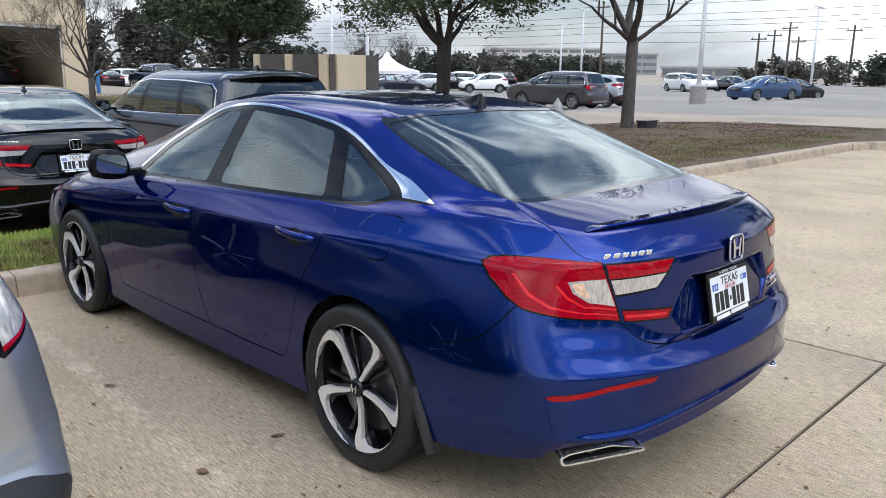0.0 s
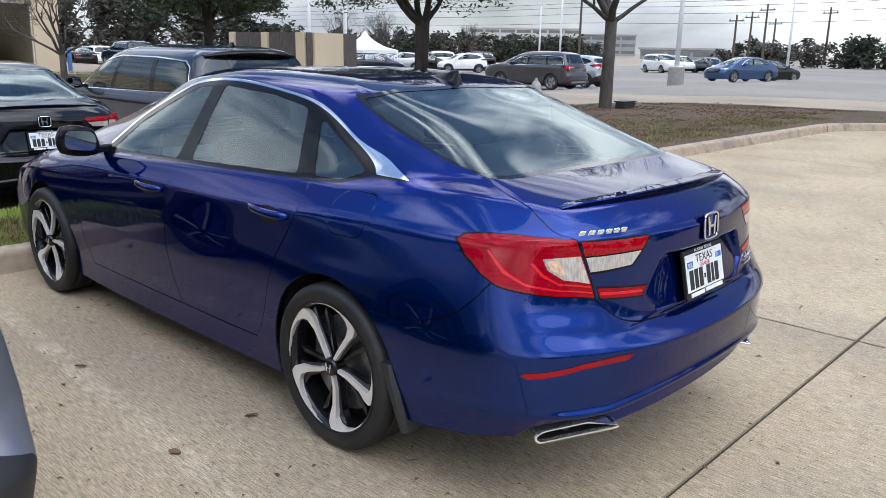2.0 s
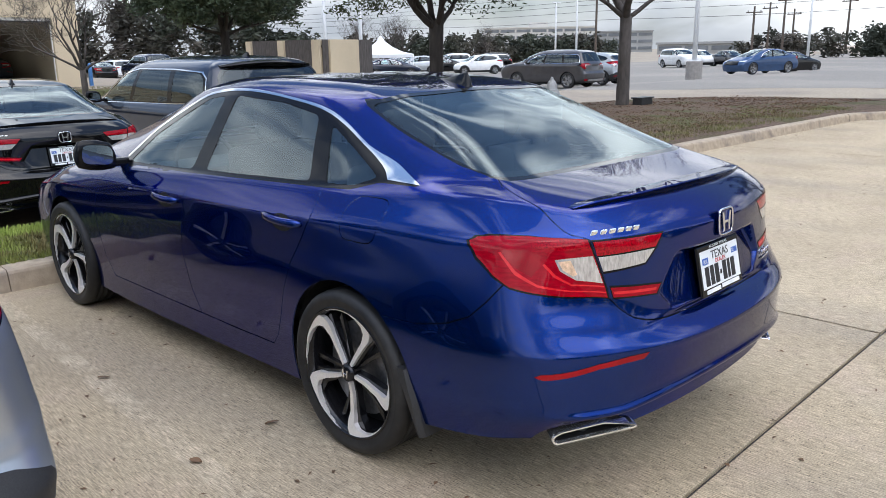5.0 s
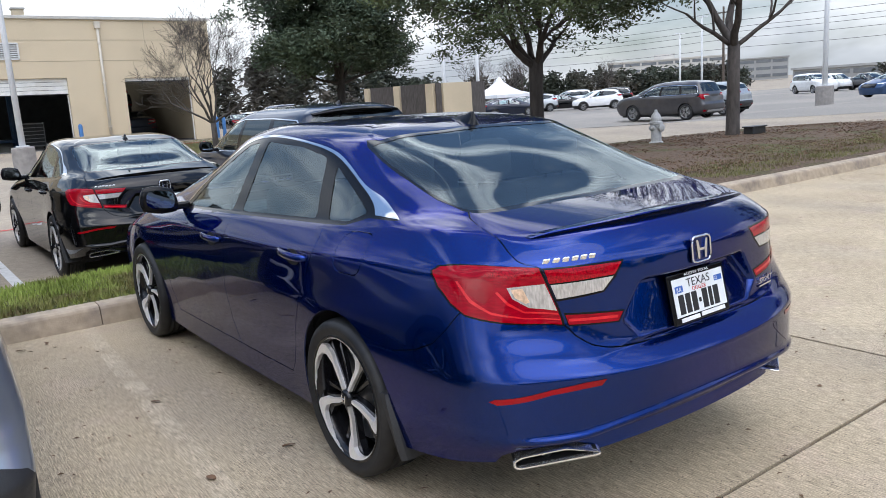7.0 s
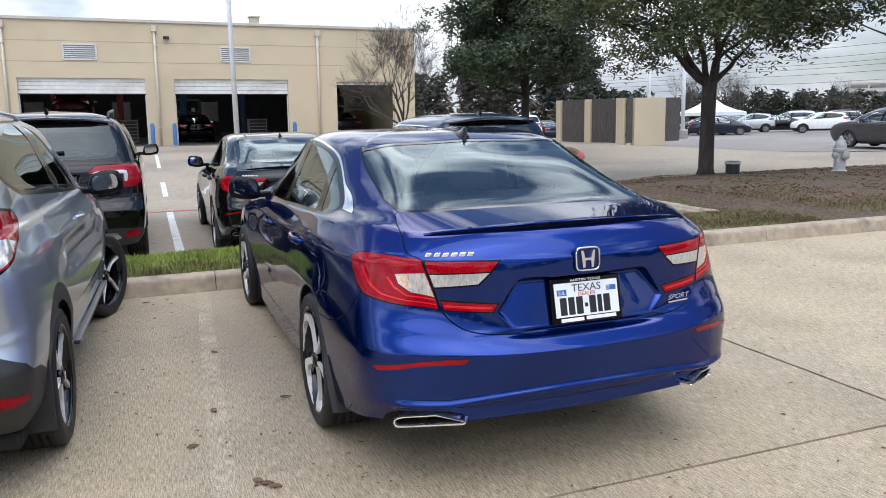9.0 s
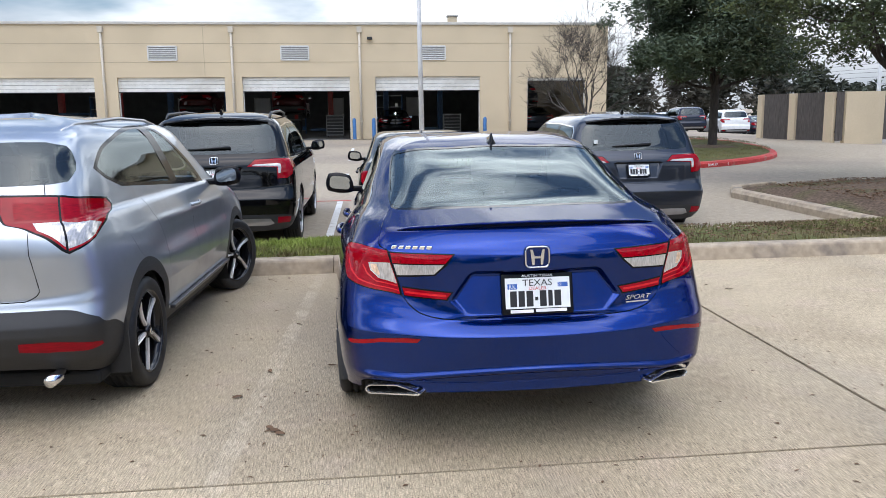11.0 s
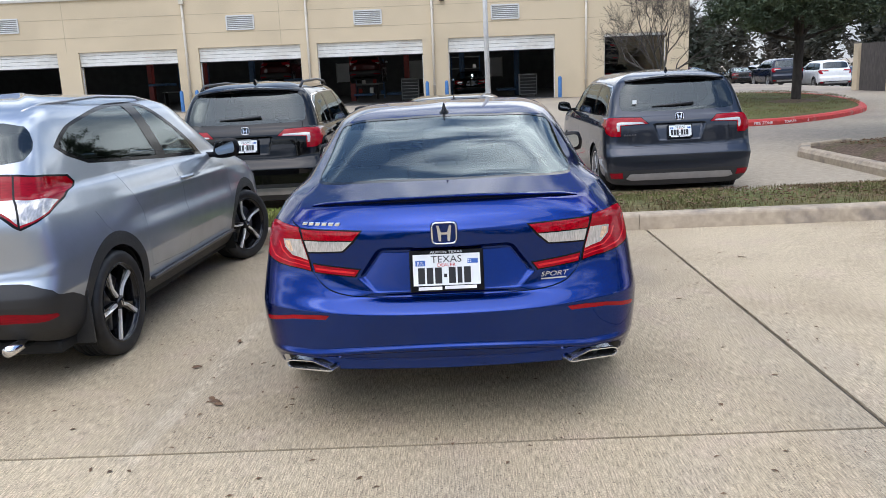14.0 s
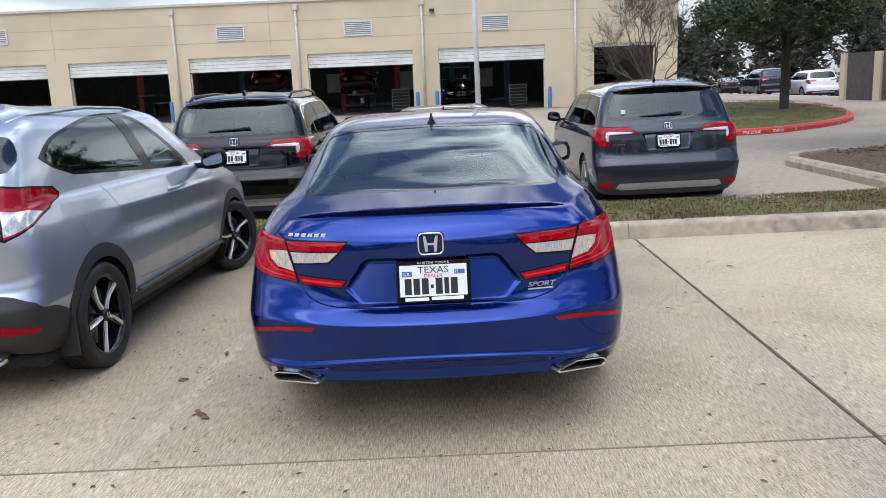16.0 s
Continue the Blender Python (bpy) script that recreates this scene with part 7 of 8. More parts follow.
# what shows inside the bays
rng = random.Random(11)
for n, (a, b) in enumerate(DOORS[1:]):
    c = (a + b) / 2
    lift = thing("car_lift", pose(c - .3, 40.5, BASE), "two-post vehicle lift standing in a service bay", "car lift", "car lifts")
    for s in (-1, 1):
        part("lift_post", box((s * 1.5 - .14, -.16, 0), (s * 1.5 + .14, .16, 3.4), .02), "toolblue" if n % 2 else "toolred", lift)
        part("lift_arm", box((min(s * .4, s * 1.4), -.8, 1.25 if n < 2 else .3), (max(s * .4, s * 1.4), .8, 1.38 if n < 2 else .43), .02), "toolblue", lift)
        part("lift_foot", box((s * 1.5 - .3, -.4, 0), (s * 1.5 + .3, .4, .04)), "workfloor", lift)
    chest = thing("tool_chest", pose(b - .9, 37.6, BASE), "grey drawer tool chest on the workshop floor", "tool chest", "tool chests")
    part("cabinet", box((-.45, -.25, .1), (.45, .25, 1.15), .015), "fargrey", chest)
    for k in range(6):
        part("drawer", box((-.41, -.27, .16 + k * .16), (.41, -.245, .29 + k * .16), .006), "lampbox", chest)
    for s in (-.38, .38):
        part("castor", lathe([(.05, -.02), (.05, .02)], 12, "x", Matrix.Translation((s, 0, .05))), "rubber", chest)
    win = thing("far_window", pose(c + .8, 57.98, 2.2), "window in the far workshop wall, its daylight painted as a white pane", "window", "workshop windows", "structure")
    # opaque white pane: daylight put into the colour, nothing shines through
    part("pane", box((-.55, -.02, -.7), (.55, .0, .7)), "canvas", win)
    for s in (-.57, .57):
        part("window_frame", box((s - .04, -.05, -.75), (s + .04, .0, .75)), "louvre", win)
    bench = thing("work_bench", pose(a + 1.0, 43, BASE), "dark steel work bench with a red cloth", "work bench", "work benches")
    part("bench_top", box((-.8, -.3, .85), (.8, .3, .92), .01), "toolred" if n % 2 else "fargrey", bench)
    for sx in (-.72, .72):
        part("bench_leg", box((sx - .04, -.25, 0), (sx + .04, .25, .85)), "lampbox", bench)

    for dx in (-1.2, 1.2):
        lamp = thing("ceiling_light", pose(c + dx, 42, ROOF - .5), "lit fluorescent strip light under the workshop roof", "strip light", "workshop lights")
        part("lamp_housing", box((-.08, -1.2, .03), (.08, 1.2, .10), .01), "louvre", lamp)
        part("lamp_tube", tube([(0, -1.15, 0), (0, 1.15, 0)], .025, 8), "striplight", lamp)
    shelf = thing("storage_shelf", pose(a + .9, 46.5, BASE), "steel shelving with dark parts boxes", "shelf", "workshop shelves")
    for z in (.2, .9, 1.6, 2.3):
        part("shelf_board", box((-.9, -.25, z), (.9, .25, z + .04)), "fargrey", shelf)
    for sx in (-.88, .88):
        part("shelf_post", box((sx - .03, -.25, 0), (sx + .03, .25, 2.4)), "toolblue", shelf)
    for k in range(7):
        sx = -.7 + .23 * k
        part("parts_box", box((sx, -.2, (.24, .94, 1.64)[k % 3]), (sx + .19, .2, (.24, .94, 1.64)[k % 3] + rng.uniform(.2, .45)), .01), ("toolred", "farpale", "toolblue", "doorwhite")[k % 4], shelf)

# the whole building leans with the lot's cross fall
LEAN = Matrix.Translation((4.5, WALL_Y, 0)) @ Matrix.Rotation(radians(0.66), 4, "Y") @ Matrix.Translation((-4.5, -WALL_Y, 0))
for ob in set(bpy.data.objects) - before:
    if ob.parent is None:
        ob.matrix_basis = LEAN @ ob.matrix_basis

# ---- poles ----
def lamp_pole(name, x, y, height, base_h, base_r, r, label, heads=True, mat="whitepole"):
    p = thing(name, pose(x, y, ground_height(x, y)), label, "light pole", "light poles")
    part("base", lathe([(base_r * 1.05, -.05), (base_r, base_h * .1), (base_r, base_h - .03), (base_r * .93, base_h), (0, base_h)], 20), "polebase", p, smooth=False)
    part("shaft", tube([(0, 0, base_h), (0, 0, height * .5), (0, 0, height)], [r, r * .85, r * .6], 12), mat, p, smooth=True)
    part("foot_plate", box((-r * 1.8, -r * 1.8, base_h), (r * 1.8, r * 1.8, base_h + .04), .01), mat, p)
    if heads:
        for s in (-1, 1):
            part("lamp_head", box((min(s * .15, s * .95), -.14, height - .02), (max(s * .15, s * .95), .14, height + .10), .03), mat, p)
        part("lamp_bracket", box((-.2, -.05, height + .0), (.2, .05, height + .05)), mat, p)
    return p


lamp_pole("light_pole", 1.05, 22.5, 8.5, .75, .30, .085, "white steel light pole on a round concrete base")
lamp_pole("light_pole", 36.0, 18.6, 9.0, .95, .42, .13, "white steel light pole on a thick concrete base")
for x, y, h in ((85.6, 64.4, 8.0), (79.1, 56.4, 9.2), (81.8, 29.7, 8.3), (33.0, 46.0, 7.5), (32.2, 41.0, 7.0)):
    lamp_pole("light_pole", x, y, h, .6, .35, .14, "far white light pole in the outer lot", heads=h > 7.6)


# ---- trees ----
def branching(rng, start, direction, length, radius, levels, spread, lift, min_r=.006, twig=None, bend=.25, kids=(2, 4)):
    """Limbs as point lists with radii; the tips are gathered for leaves."""
    limbs, tips = [], []
    def grow(p, d, L, r, level):
        pts, rad = [p.copy()], [r]
        n = 5 if level > 0 else 3
        q = p.copy()
        dd = d.copy()
        for k in range(n):
            dd = (dd + Vector((rng.uniform(-bend, bend), rng.uniform(-bend, bend), rng.uniform(-bend, bend) * .6 + lift * .12))).normalized()
            q = q + dd * (L / n)
            pts.append(q.copy())
            rad.append(max(min_r, r * (1 - .55 * (k + 1) / n)))
        limbs.append((pts, rad, level))
        if level == 0:
            tips.append((pts[-1], dd))
            tips.append((pts[2], dd))
            return
        for k in range(rng.randint(*kids)):
            f = rng.uniform(.35, 1.0) if k else 1.0
            i = min(n, max(1, round(f * n)))
            side = Vector((rng.uniform(-1, 1), rng.uniform(-1, 1), rng.uniform(-.5, .8))).normalized()
            nd = (dd * (1 - spread * .5) + side * spread + Vector((0, 0, lift * .2))).normalized()
            grow(pts[i], nd, L * rng.uniform(.58, .82), rad[i] * rng.uniform(.6, .8), level - 1)
    grow(Vector(start), Vector(direction).normalized(), length, radius, levels)
    return limbs, tips


def limb_mesh(bm, limbs):
    for pts, rad, level in limbs:
        add_tube(bm, pts, rad, 10 if level > 3 else (6 if level > 1 else 4), cap=False)
    return bm


def leaf_cloud(centres, rng, per, size, radius, flat=.75):
    """Many small folded leaves round the given centres."""
    v, f = [], []
    for c, d in centres:
        for _ in range(per):
            o = Vector((rng.gauss(0, radius), rng.gauss(0, radius), rng.gauss(0, radius * flat)))
            p = c + o
            a = Vector((rng.gauss(0, 1), rng.gauss(0, 1), rng.gauss(0, .6))).normalized()
            b = a.cross(Vector((rng.gauss(0, 1), rng.gauss(0, 1), rng.gauss(0, 1)))).normalized()
            L, w = size * rng.uniform(.7, 1.3), size * rng.uniform(.28, .45)
            k = len(v)
            v += [p - a * L, p + b * w, p + a * L, p - b * w]
            f.append((k, k + 1, k + 2, k + 3))
    return v, f


def leafy_tree(name, x, y, z, trunk_h, trunk_r, limb_specs, leaf, label, seed, per=26, size=.055, radius=.26, levels=4, bark="bark", flat=.75, group="", crown=None):
    t = thing(name, pose(x, y, z), label, "tree", group)
    rng = random.Random(seed)
    bm = bmesh.new()
    add_tube(bm, [(0, 0, -.1), (.01, 0, .12), (.02, .01, trunk_h * .5), (.03, 0, trunk_h * 1.02)], [trunk_r * 1.45, trunk_r * 1.08, trunk_r, trunk_r * 1.05], 16)
    tips = []
    for d, L, r, lift in limb_specs:
        limbs, tp = branching(rng, (.03, 0, trunk_h * .93), d, L, r, levels, .62, lift, kids=(2, 4))
        limb_mesh(bm, limbs)
        tips += tp
    part("trunk", bm, bark, t, "rough dark bark", smooth=True)
    if crown:
        # clumps over uneven lobes of foliage, with gaps between the lobes
        cz, rx, rz, count, lobes = crown
        heaps = []
        for k in range(lobes):
            a, u = 2.4 * k + rng.uniform(-.4, .4), rng.uniform(-.75, 1.0)
            w = math.sqrt(max(0.0, 1 - .8 * u * u)) * rng.uniform(.62, .92)
            heaps.append((Vector((rx * w * math.cos(a), rx * w * math.sin(a), cz + rz * u * .8)), rx * rng.uniform(.24, .40)))
        while count > 0:
            c, r = rng.choice(heaps)
            d = Vector((rng.gauss(0, 1), rng.gauss(0, 1), rng.gauss(0, 1))).normalized()
            k = r * rng.uniform(.3, 1.0) ** .5
            p = c + Vector((d.x * k, d.y * k, d.z * k * .62 - .12 * k))
            if noise.noise(p * 1.1 + Vector((0, seed, 0))) > -.2:
                tips.append((p, d))
                count -= 1
    v, f = leaf_cloud(tips, rng, per, size, radius, flat)
    tagged(mesh_object("crown", v, f, leaf, t), kind="stuff")
    return t


def bare_tree(name, x, y, z, trunk_h, trunk_r, limb_specs, label, seed, levels=5, lean=(0, 0)):
    t = thing(name, pose(x, y, z), label, "tree")
    rng = random.Random(seed)
    bm = bmesh.new()
    add_tube(bm, [(0, 0, -.1), (0, 0, .1), (lean[0] * .5, lean[1] * .5, trunk_h * .5), (lean[0], lean[1], trunk_h)], [trunk_r * 1.35, trunk_r * 1.05, trunk_r * .95, trunk_r * .9], 14)
    part("trunk", bm, "barkgrey", t, smooth=True)
    bm = bmesh.new()
    for d, L, r, lift in limb_specs:
        limbs, _ = branching(rng, (lean[0], lean[1], trunk_h * .97), d, L, r, levels, .6, lift, min_r=.0035, bend=.22, kids=(3, 4))
        limb_mesh(bm, limbs)
    part("bare_crown", bm, "barkgrey", t, "leafless grey branches", smooth=True)
    return t


leafy_tree("live_oak", 10.0, 11.5, .14, 2.05, .155, [((-.75, .2, .9), 1.7, .085, .4), ((.7, -.3, .9), 1.7, .085, .4), ((.1, .6, 1.1), 1.7, .08, .5), ((-.2, -.7, 1.0), 1.5, .075, .4), ((.9, .5, .5), 1.6, .08, .2), ((-.9, -.2, .45), 1.7, .08, .15)],
           "leaf", "small live oak with a dark forked trunk and airy green crown", 21, per=26, size=.058, radius=.14, levels=4, flat=.55, crown=(3.95, 3.3, 1.6, 1900, 46))
leafy_tree("evergreen_oak", 10.6, 21.6, ground_height(10.6, 21.6) + .2, 2.0, .135, [((-.6, .2, 1), 1.7, .08, .4), ((.6, -.2, 1), 1.7, .08, .4), ((0, .6, 1.2), 2.2, .075, .5), ((.1, -.7, .9), 2.0, .075, .3), ((1, .3, .35), 1.7, .06, .15), ((-1, -.2, .35), 1.7, .06, .15), ((0, 0, 1), 2.3, .075, .5)],
           "leafdark", "broad dense evergreen oak on the red-kerbed island", 22, per=34, size=.075, radius=.15, levels=4, flat=.6, crown=(4.15, 2.6, 2.6, 1900, 46))
leafy_tree("overhanging_oak", 21.0, 1.2, .0, 2.6, .24, [((-.7, .5, .8), 2.6, .15, .3), ((-.9, .2, .5), 2.6, .13, .2), ((.6, .3, 1), 2.4, .14, .4), ((-.2, .9, .7), 2.6, .14, .3), ((0, -.7, 1), 2.2, .13, .4)],
           "leafdark", "live oak whose dark leaves hang over the lot", 23, per=24, size=.065, radius=.17, levels=4, flat=.6)
bare_tree("bare_tree", 14.1, 9.2, .14, 2.15, .155, [((-.45, -.3, 1.0), 1.9, .10, .5), ((.5, .3, .9), 1.9, .11, .5), ((.05, .5, 1.2), 2.0, .10, .6), ((.75, -.4, .6), 1.6, .06, .4), ((-.8, .3, .7), 1.6, .06, .4)],
          "leafless tree with a grey trunk beside a black box", 31, lean=(.12, .06))
bare_tree("bare_tree", 6.95, 23.8, ground_height(7, 24) + .05, .95, .10, [((-.5, -.2, 1.0), 1.5, .05, .15), ((.5, .2, 1.0), 1.5, .05, .15), ((.1, .4, 1.2), 1.6, .05, .3), ((-.7, .3, .6), 1.6, .04, .05), ((.7, -.3, .6), 1.5, .04, .05), ((0, -.2, 1.3), 1.6, .05, .35)],
          "small leafless tree in front of the workshop corner", 32)


# ---- small things ----
t = thing("fire_hydrant", pose(12.25, 9.95, .17), "silver-painted fire hydrant on the mulch bed", "hydrant")
part("barrel", lathe([(.16, -.05), (.16, .03), (.12, .05), (.115, .42), (.15, .44), (.15, .49), (.125, .50), (.12, .58), (.09, .66), (.04, .71), (.03, .76), (0, .77)], 18), "hydrant", t, smooth=False)
for a, r in ((0, .055), (math.pi, .055), (-math.pi / 2, .075)):
    m = Matrix.Translation((0, 0, .36)) @ Matrix.Rotation(a, 4, "Z")
    part("outlet_cap", lathe([(r, .09), (r * 1.25, .12), (r * 1.25, .17), (r * .5, .19), (0, .19)], 14, "x", m), "hydrant", t)
t = thing("black_box", pose(14.45, 8.85, .20), "black plastic box lying at the foot of the bare tree", "box")
part("shell", box((-.26, -.13, 0), (.26, .13, .17), .02), "lampbox", t)
part("lid", box((-.29, -.15, .165), (.29, .15, .20), .01), "lampbox", t)
t = thing("ground_light", pose(10.45, 11.15, .20), "round dark landscape light beside the oak", "ground light")
part("can", lathe([(.15, -.05), (.15, .14), (.17, .15), (.17, .2), (.12, .22), (0, .22)], 16), "lampbox", t)
part("ring", lathe([(.172, .155), (.18, .175), (.172, .195)], 16), "coping", t)

# bin enclosure
SHIFT = -.25
enc = tagged(new("enclosure_wall"), "tan enclosure walls round the bins", "enclosure wall", kind="structure")
gz = ground_height(17, 25.5)
for a, b in (((17.75, 25.3), (19.55, 25.65)), ((16.85, 27.55), (16.95, 27.25)), ((17.3, 25.75), (17.4, 25.35)), ((17.6, 30.4), (20.3, 31)), ((16.45, 29.35), (16.5, 29.05))):
    d = Vector((b[0] - a[0], b[1] - a[1], 0))
    m = Matrix.Translation((a[0] + SHIFT, a[1], gz - .1)) @ Matrix.Rotation(math.atan2(d.y, d.x), 4, "Z")
    part("wall_panel", box((0, -.1, 0), (d.length, .1, 2.02), 0, m), "stucco", enc)
for n, (a, b) in enumerate((((16.50, 29.0), (16.85, 27.6)), ((16.95, 27.2), (17.3, 25.8)), ((19.6, 25.62), (20.5, 25.8)), ((17.42, 25.28), (17.72, 25.28)))):
    g = thing("gate", pose(a[0] + SHIFT, a[1], gz, 0, 0, math.degrees(math.atan2(b[1] - a[1], b[0] - a[0]))), "grey weathered board gate of the bin enclosure", "gate", "enclosure gates")
    L = math.dist(a, b)
    n = max(2, round(L / .14))
    for k in range(n):
        part("board", box((k * L / n + .004, -.02, .06), ((k + 1) * L / n - .004, .02, 1.92)), "fencewood", g)
    for z in (.35, 1.6):
        part("rail", box((0, .02, z), (L, .06, z + .09)), "fencewood", g)

# tent
t = thing("canopy_tent", pose(43.6, 52.1, ground_height(43.6, 52.1) - .25), "white peaked canopy tent in the outer lot", "tent")
bm = bmesh.new()
e = 2.05
ring = [[bm.verts.new((sx * e * k, sy * e * k, 2.05 + z)) for sx, sy in ((-1, -1), (1, -1), (1, 1), (-1, 1))] for k, z in ((1.0, -.28), (1.0, 0.0), (.66, .22), (.36, .62), (.14, 1.10), (.02, 1.60))]
for a, b in zip(ring, ring[1:]):
    for i in range(4):
        bm.faces.new((a[i], a[(i + 1) % 4], b[(i + 1) % 4], b[i]))
part("canvas", bm, "canvas", t)
for sx in (-1, 1):
    for sy in (-1, 1):
        part("leg", tube([(sx * e * .97, sy * e * .97, 0), (sx * e * .97, sy * e * .97, 2.0)], .04, 8), "whitepole", t)

# utility poles and wires
poles = [(97.0, 65.6, 11), (107.3, 46.7, 6.5), (117.3, 48.7, 7.4), (113.5, 45.0, 8.2), (127.9, 49.2, 6.8), (121.0, 38.8, 8), (115, 20, 9)]
for x, y, h in poles:
    p = thing("utility_pole", pose(x, y, .4), "far wooden utility pole with a crossarm", "utility pole", "utility poles")
    part("shaft", tube([(0, 0, 0), (0, 0, h)], [.2, .13], 8), "wood", p)
    part("crossarm", box((-.08, -1.1, h - .9), (.08, 1.1, h - .75), .0), "wood", p)
    for s in (-.9, 0, .9):
        part("insulator", lathe([(.06, h - .75), (.08, h - .6), (.03, h - .5)], 8, "z", Matrix.Translation((0, s, 0))), "fargrey", p)
for n, (z, off) in enumerate(((9.6, 0), (8.7, 1), (7.9, -1), (7.0, .5), (5.6, -.5), (11.2, 1.5))):
    pts = []
    for k in range(40):
        f = k / 39
        y = -60 + 260 * f
        sag = (f * 6) % 1.0
        pts.append((112 + off - 14 * f, y, z + .4 - 1.2 * sag * (1 - sag)))
    tagged(part("overhead_wire", tube(pts, .028, 4), "wire"), "thin overhead power line", "wire", "power lines", "structure")


# far buildings
def far_block(name, a, b, depth, z0, h, floors, label, wall, bands=True):
    if (b[0] - a[0]) * -a[1] - (b[1] - a[1]) * -a[0] > 0:
        a, b = b, a  # its windows look at the lot
    d = Vector((b[0] - a[0], b[1] - a[1], 0))
    t = thing(name, Matrix.Translation((*a, z0)) @ Matrix.Rotation(math.atan2(d.y, d.x), 4, "Z"), label, "building")
    L = d.length
    part("wall", box((0, 0, 0), (L, depth, h)), wall, t)
    for k in range(floors):
        zz = h * (k + .38) / floors
        cells = max(3, int(L / 6))
        for c in range(cells):
            part("window", box((L * (c + .06) / cells, -.15, zz), (L * (c + .94) / cells, .2, zz + h * .42 / floors)), "farwindow", t)
    part("roof", box((-.4, -.4, h), (L + .4, depth, h + .5)), wall, t)
    return t


garage = far_block("parking_garage", (271.4, 182.6), (243.8, 218.2), 30, 0, 10.2, 4, "pale concrete multi-storey parking garage far off", "farpale")
part("stair_tower", box((18, 2, 10.2), (26, 10, 12.6)), "farpale", garage)
far_block("office_block", (291.8, 168.6), (278, 188.5), 20, 0, 8.2, 3, "far office block with glass bands", "fargrey")
far_block("low_shed", (176, 80), (170, 97), 15, 0, 2.3, 1, "low pale industrial shed far off", "fargrey")
far_block("low_shed", (206, 72), (195, 96), 20, 0, 1.9, 1, "long low pale shed far off", "farpale")


def far_trees(name, line, height, spread, seed, label, mat="leaffar", density=60, leaf=.42):
    """A far wood: clumps of small leaves with an uneven top, as one mesh."""
    rng = random.Random(seed)
    cents = []
    for (x0, y0), (x1, y1) in zip(line, line[1:]):
        n = int(math.dist((x0, y0), (x1, y1)) / .8)
        for k in range(n):
            f = k / n
            x, y = x0 + (x1 - x0) * f + rng.gauss(0, spread), y0 + (y1 - y0) * f + rng.gauss(0, spread)
            h = height * (.72 + .6 * abs(noise.noise((x * .07, y * .07, seed))) + .22 * rng.random())
            for z in np.arange(.5, h, 1.0):
                cents.append((Vector((x + rng.gauss(0, .7), y + rng.gauss(0, .7), z)), None))
    v, f = leaf_cloud(cents, rng, density, leaf, .5)
    return tagged(mesh_object(name, v, f, mat), label, "trees", kind="stuff")


far_trees("woodland", [(8, 78), (30, 80), (46, 82), (52, 84)], 6.2, 2.0, 3, "far belt of dark winter trees and scrub")
far_trees("woodland", [(52, 84), (62, 86), (86, 84), (110, 84), (140, 92)], 3.6, 2.0, 6, "low far belt of dark trees before the garage")
far_trees("woodland", [(121, 52), (124, 38), (122, 20), (118, 0), (112, -20)], 3.6, 2.0, 4, "far belt of dark green trees beside the road")
# added out of view: a dark belt for paint and glass to reflect
far_trees("woodland", [(-34, -30), (-10, -36), (14, -36), (38, -30), (50, -14)], 8.5, 2.0, 5, "unseen belt of dark trees added behind the stalls to darken reflections", density=40, leaf=.42)
for x, y, s in ((49, 62, 41), (59, 66, 42), (88, 79, 43), (52, 60, 44)):
    bare_tree("bare_tree", x, y, .5, 1.2, .16, [((-.5, -.2, 1.0), 1.6, .09, .5), ((.5, .2, 1.0), 1.6, .09, .5), ((.1, .4, 1.2), 1.7, .09, .5), ((-.7, .3, .7), 1.5, .07, .3), ((.7, -.3, .7), 1.5, .07, .3)], "far leafless tree behind the parked cars", s, levels=4)

# cars of the outer lot
ROW = [
    ("sedan", 40.5, 47.5, -125, "navy", "dark sedan parked near the tent"), ("sedan", 44.5, 46.5, 55, "maroon", "dark maroon sedan parked in the row"),
    ("sedan", 49.5, 50.5, -125, "black", "black sedan parked in the row"), ("small", 51.2, 41.5, 50, "white", "white crossover parked in the row"),
    ("small", 50.6, 48.6, 50, "pale", "pale silver car parked in the row"), ("suv", 59.0, 47.0, 50, "black", "black SUV parked in the row"),
    ("small", 33.2, 21.0, 6, "pale", "pale silver car beside the minivan"), ("sedan", 55, 56, 50, "pale", "silver sedan parked behind"), ("suv", 61, 54, 50, "white", "white SUV parked behind"),
    ("sedan", 47.6, 17.0, 70, "slate", "metallic blue coupe parked in the open lot"), ("sedan", 52.0, 20.4, -110, "black", "black sedan parked in the open lot"),
    ("suv", 68.0, 36.0, 150, "white", "white off-road SUV in the open lot"), ("small", 72.0, 36.0, 150, "white", "white crossover in the open lot"), ("sedan", 71.5, 32.4, 140, "black", "black sedan in the open lot"),
    ("suv", 21.0, 47.4, -3, "navy", "dark blue SUV parked behind the island"), ("suv", 23.5, 46.3, -3, "white", "white minivan parked behind the island"), ("sedan", 22.9, 60.5, -6, "black", "dark sedan parked far off"),
    ("suv", 26.6, 65.6, -3, "white", "white SUV parked far off"), ("sedan", 26.5, 48.2, -3, "navy", "dark sedan parked behind the island"), ("sedan", 20.6, 63, 30, "maroon", "dark red sedan parked far off"),
]
for kind, x, y, turn, colour, label in ROW:
    if x > 40:
        x, y = (x - 1.5, y + 1.7) if y > 40 else ((x - .4, y + 1.1) if x < 55 else (x - .7, y + 1.6))
    far_car(kind, x, y, turn, colour, label)
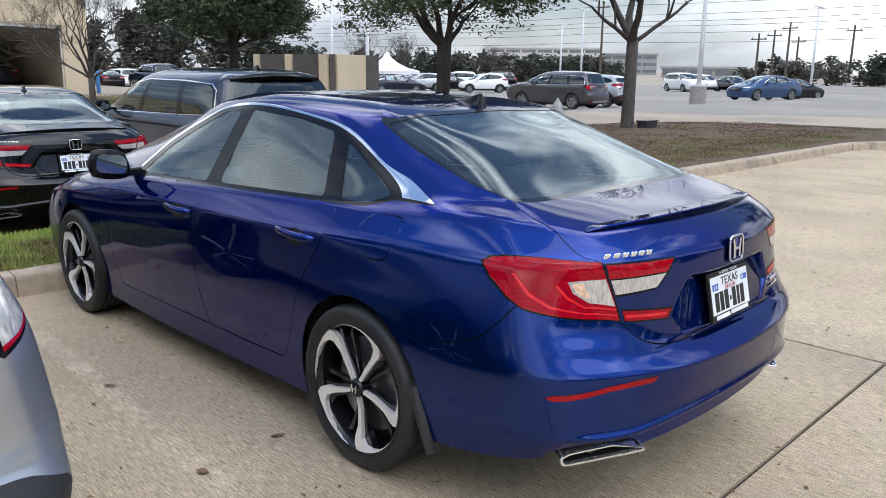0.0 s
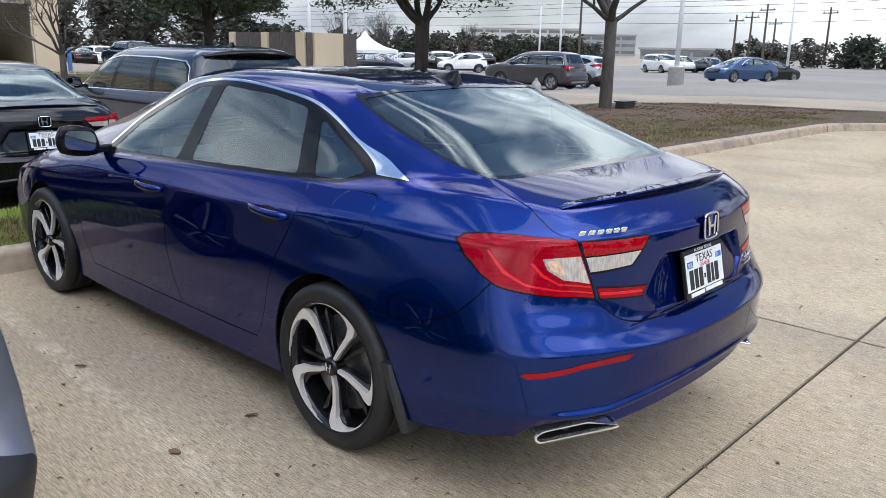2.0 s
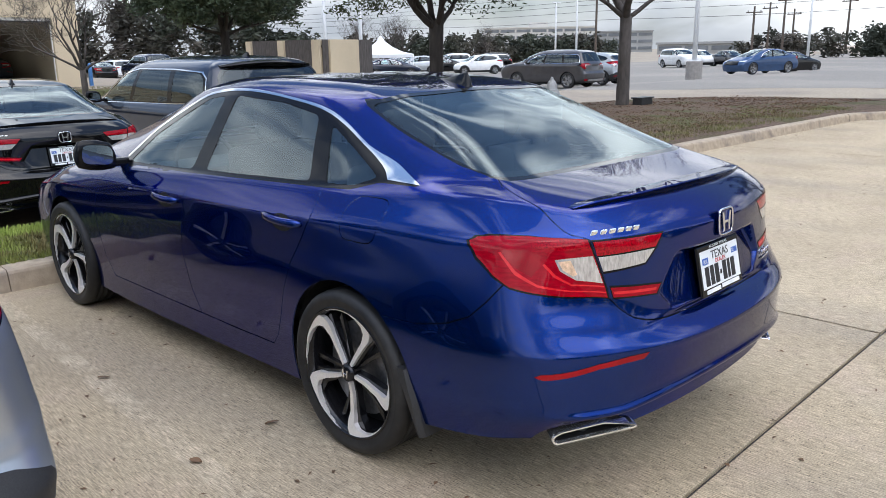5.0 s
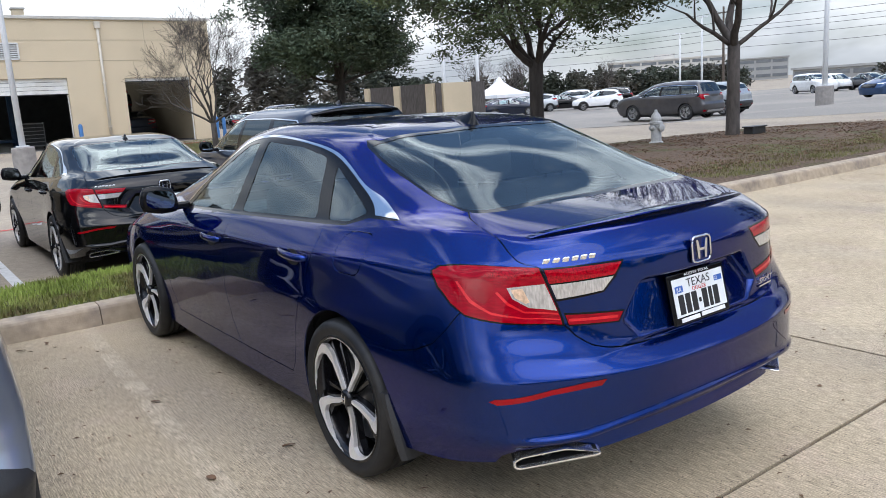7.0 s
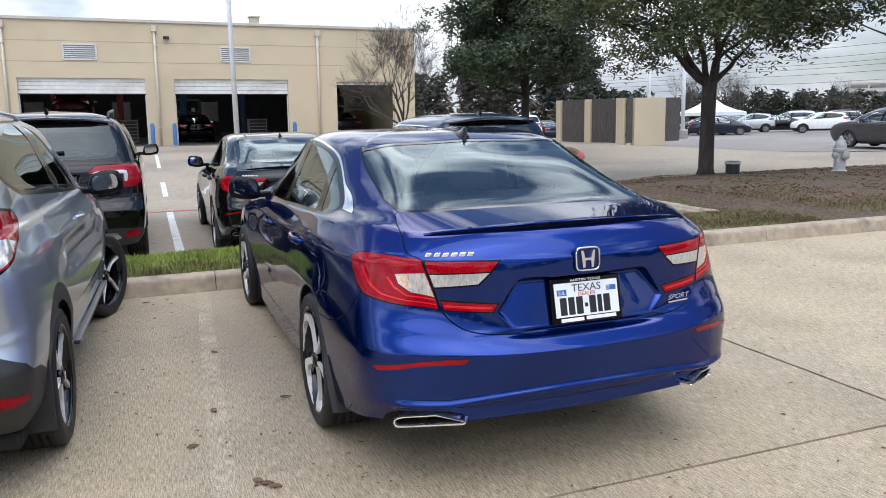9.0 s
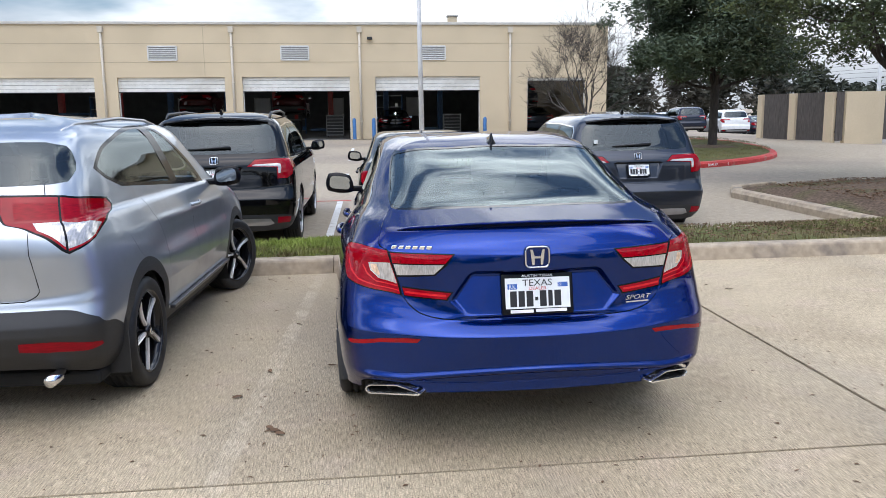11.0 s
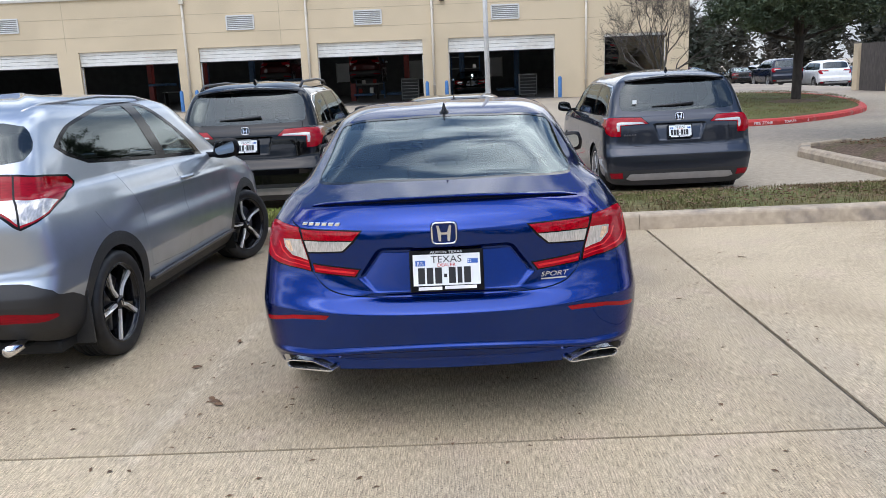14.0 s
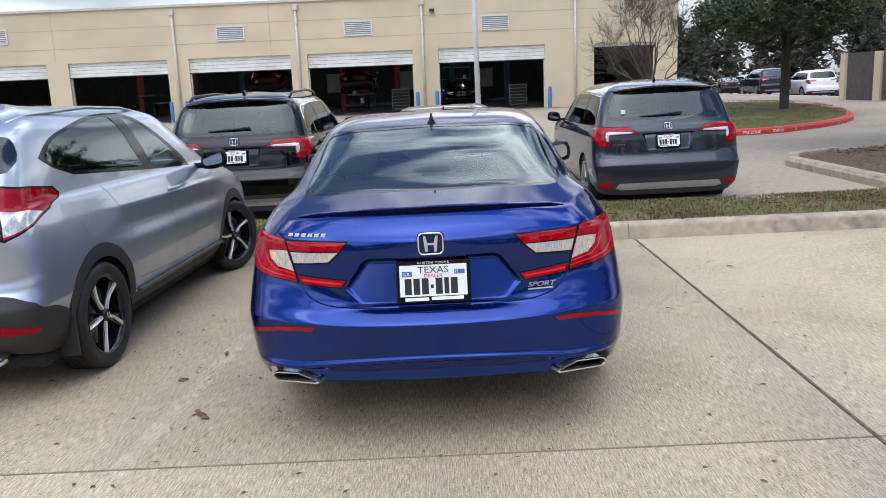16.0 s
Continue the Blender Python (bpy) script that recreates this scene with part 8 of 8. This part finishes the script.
# cars inside the bays
for x, y, z, colour in ((-4.9, 39.3, BASE + 1.1, "maroon"), (.75, 38.2, BASE, "black"), (8.1, 40.5, BASE + 1.3, "navy"), (-9.8, 39.5, BASE + 1.2, "maroon"), (8.2, 37, BASE, "steel")):
    c = far_car("small" if z > BASE else "sedan", x, y, 0, colour, "car being serviced in a workshop bay")
    c.location.z = z

# slabs of the stalls
edges_x = [-5.70 - 7.62 * 2, -5.70 - 7.62, -5.70, 1.92, 9.54, 16.2]
edges_y = [-31, -26.5, -22.1, -17.7, -13.3, -8.9, -4.5, -.075, 4.50]
for x0, x1 in zip(edges_x, edges_x[1:]):
    for y0, y1 in zip(edges_y, edges_y[1:]):
        wide = .012 if abs(x1 - 1.92) < .01 or abs(x0 - 1.92) < .01 else .006
        b0, b1 = (y1, y1) if y1 < 4 else (kerb_y(x0) + .01, kerb_y(x1) + .01)
        bm = prism([(x0 + wide, y0 + .009), (x1 - wide, y0 + .009), (x1 - wide, b1 - .009), (x0 + wide, b0 - .009)], -.05, 0.0, .004)
        part("slab", bm, "concrete", pavement)

# dry leaves and crumbs on the stalls
rng = random.Random(8)
bm = bmesh.new()
v, f = [], []
for k in range(900):
    x, y = rng.uniform(-5, 15), rng.uniform(-3.2, 4.3)
    if k % 3 == 0:
        x, y = rng.uniform(-2.2, 2.4), rng.uniform(-2.5, 4.2)
    elif k % 3 == 1:
        x, y = rng.uniform(4, 15), rng.uniform(-.5, 4.3)
    a, L, w = rng.uniform(0, 6.28), rng.uniform(.006, .022), rng.uniform(.003, .010)
    c, s = math.cos(a), math.sin(a)
    n = len(v)
    v += [(x - L * c, y - L * s, .003), (x + w * s, y - w * c, .004 + w * .5), (x + L * c, y + L * s, .003), (x - w * s, y + w * c, .007)]
    f.append((n, n + 1, n + 2, n + 3))
tagged(mesh_object("fallen_leaves", v, f, "deadleaf"), "small dry leaves strewn over the concrete", "leaves", kind="stuff")
for x, y in ((-1.39, 1.44), (-1.30, 2.54), (-1.52, 1.0), (-1.25, .48), (-1.22, .44), (-1.28, .52), (-1.72, 4.25), (-1.55, 4.30), (-1.0, 1.5), (2.4, 3.1)):
    leaf = thing("dead_leaf", pose(x, y, .004, 0, 0, rng.uniform(0, 360)), "curled dry brown leaf on the concrete", "leaf", "dry leaves")
    bm = bmesh.new()
    rows = []
    for i in range(6):
        fr = i / 5
        wv = .013 * math.sin(math.pi * fr) ** .8 + .001
        rows.append([bm.verts.new((-.03 + .06 * fr, -wv, .007 + .006 * math.sin(3 * fr))), bm.verts.new((-.03 + .06 * fr, 0, .002 + .004 * fr)), bm.verts.new((-.03 + .06 * fr, wv, .009 - .005 * fr))])
    for r0, r1 in zip(rows, rows[1:]):
        for i in range(2):
            bm.faces.new((r0[i], r0[i + 1], r1[i + 1], r1[i]))
    part("blade", bm, "deadleaf", leaf, smooth=True)

# fire lane words on the red kerb
words = thing("kerb_lettering", pose(0, 0, 0), "white stencilled lettering on the red kerb", "lettering")
for txt, x0 in (("FIRE ZONE", 7.78), ("TOW AWAY ZONE", 8.72)):
    n = min(range(len(RED_EDGE)), key=lambda i: abs(RED_EDGE[i][0] - x0) + (9 if RED_EDGE[i][1] > 19 else 0))
    (xa, ya), (xb, yb) = RED_EDGE[n - 1], RED_EDGE[n + 1]
    y0 = ya + (yb - ya) * (x0 - xa) / (xb - xa)
    turn = math.atan2(yb - ya, xb - xa)
    m = Matrix.Translation((x0, y0, ground_height(x0, y0) + .06)) @ Matrix.Rotation(turn, 4, "Z") @ Matrix.Translation((0, -.034, 0)) @ Matrix.Rotation(radians(90), 4, "X")
    text_part("stencil", txt, .10, m, "letterwhite", words, .003)
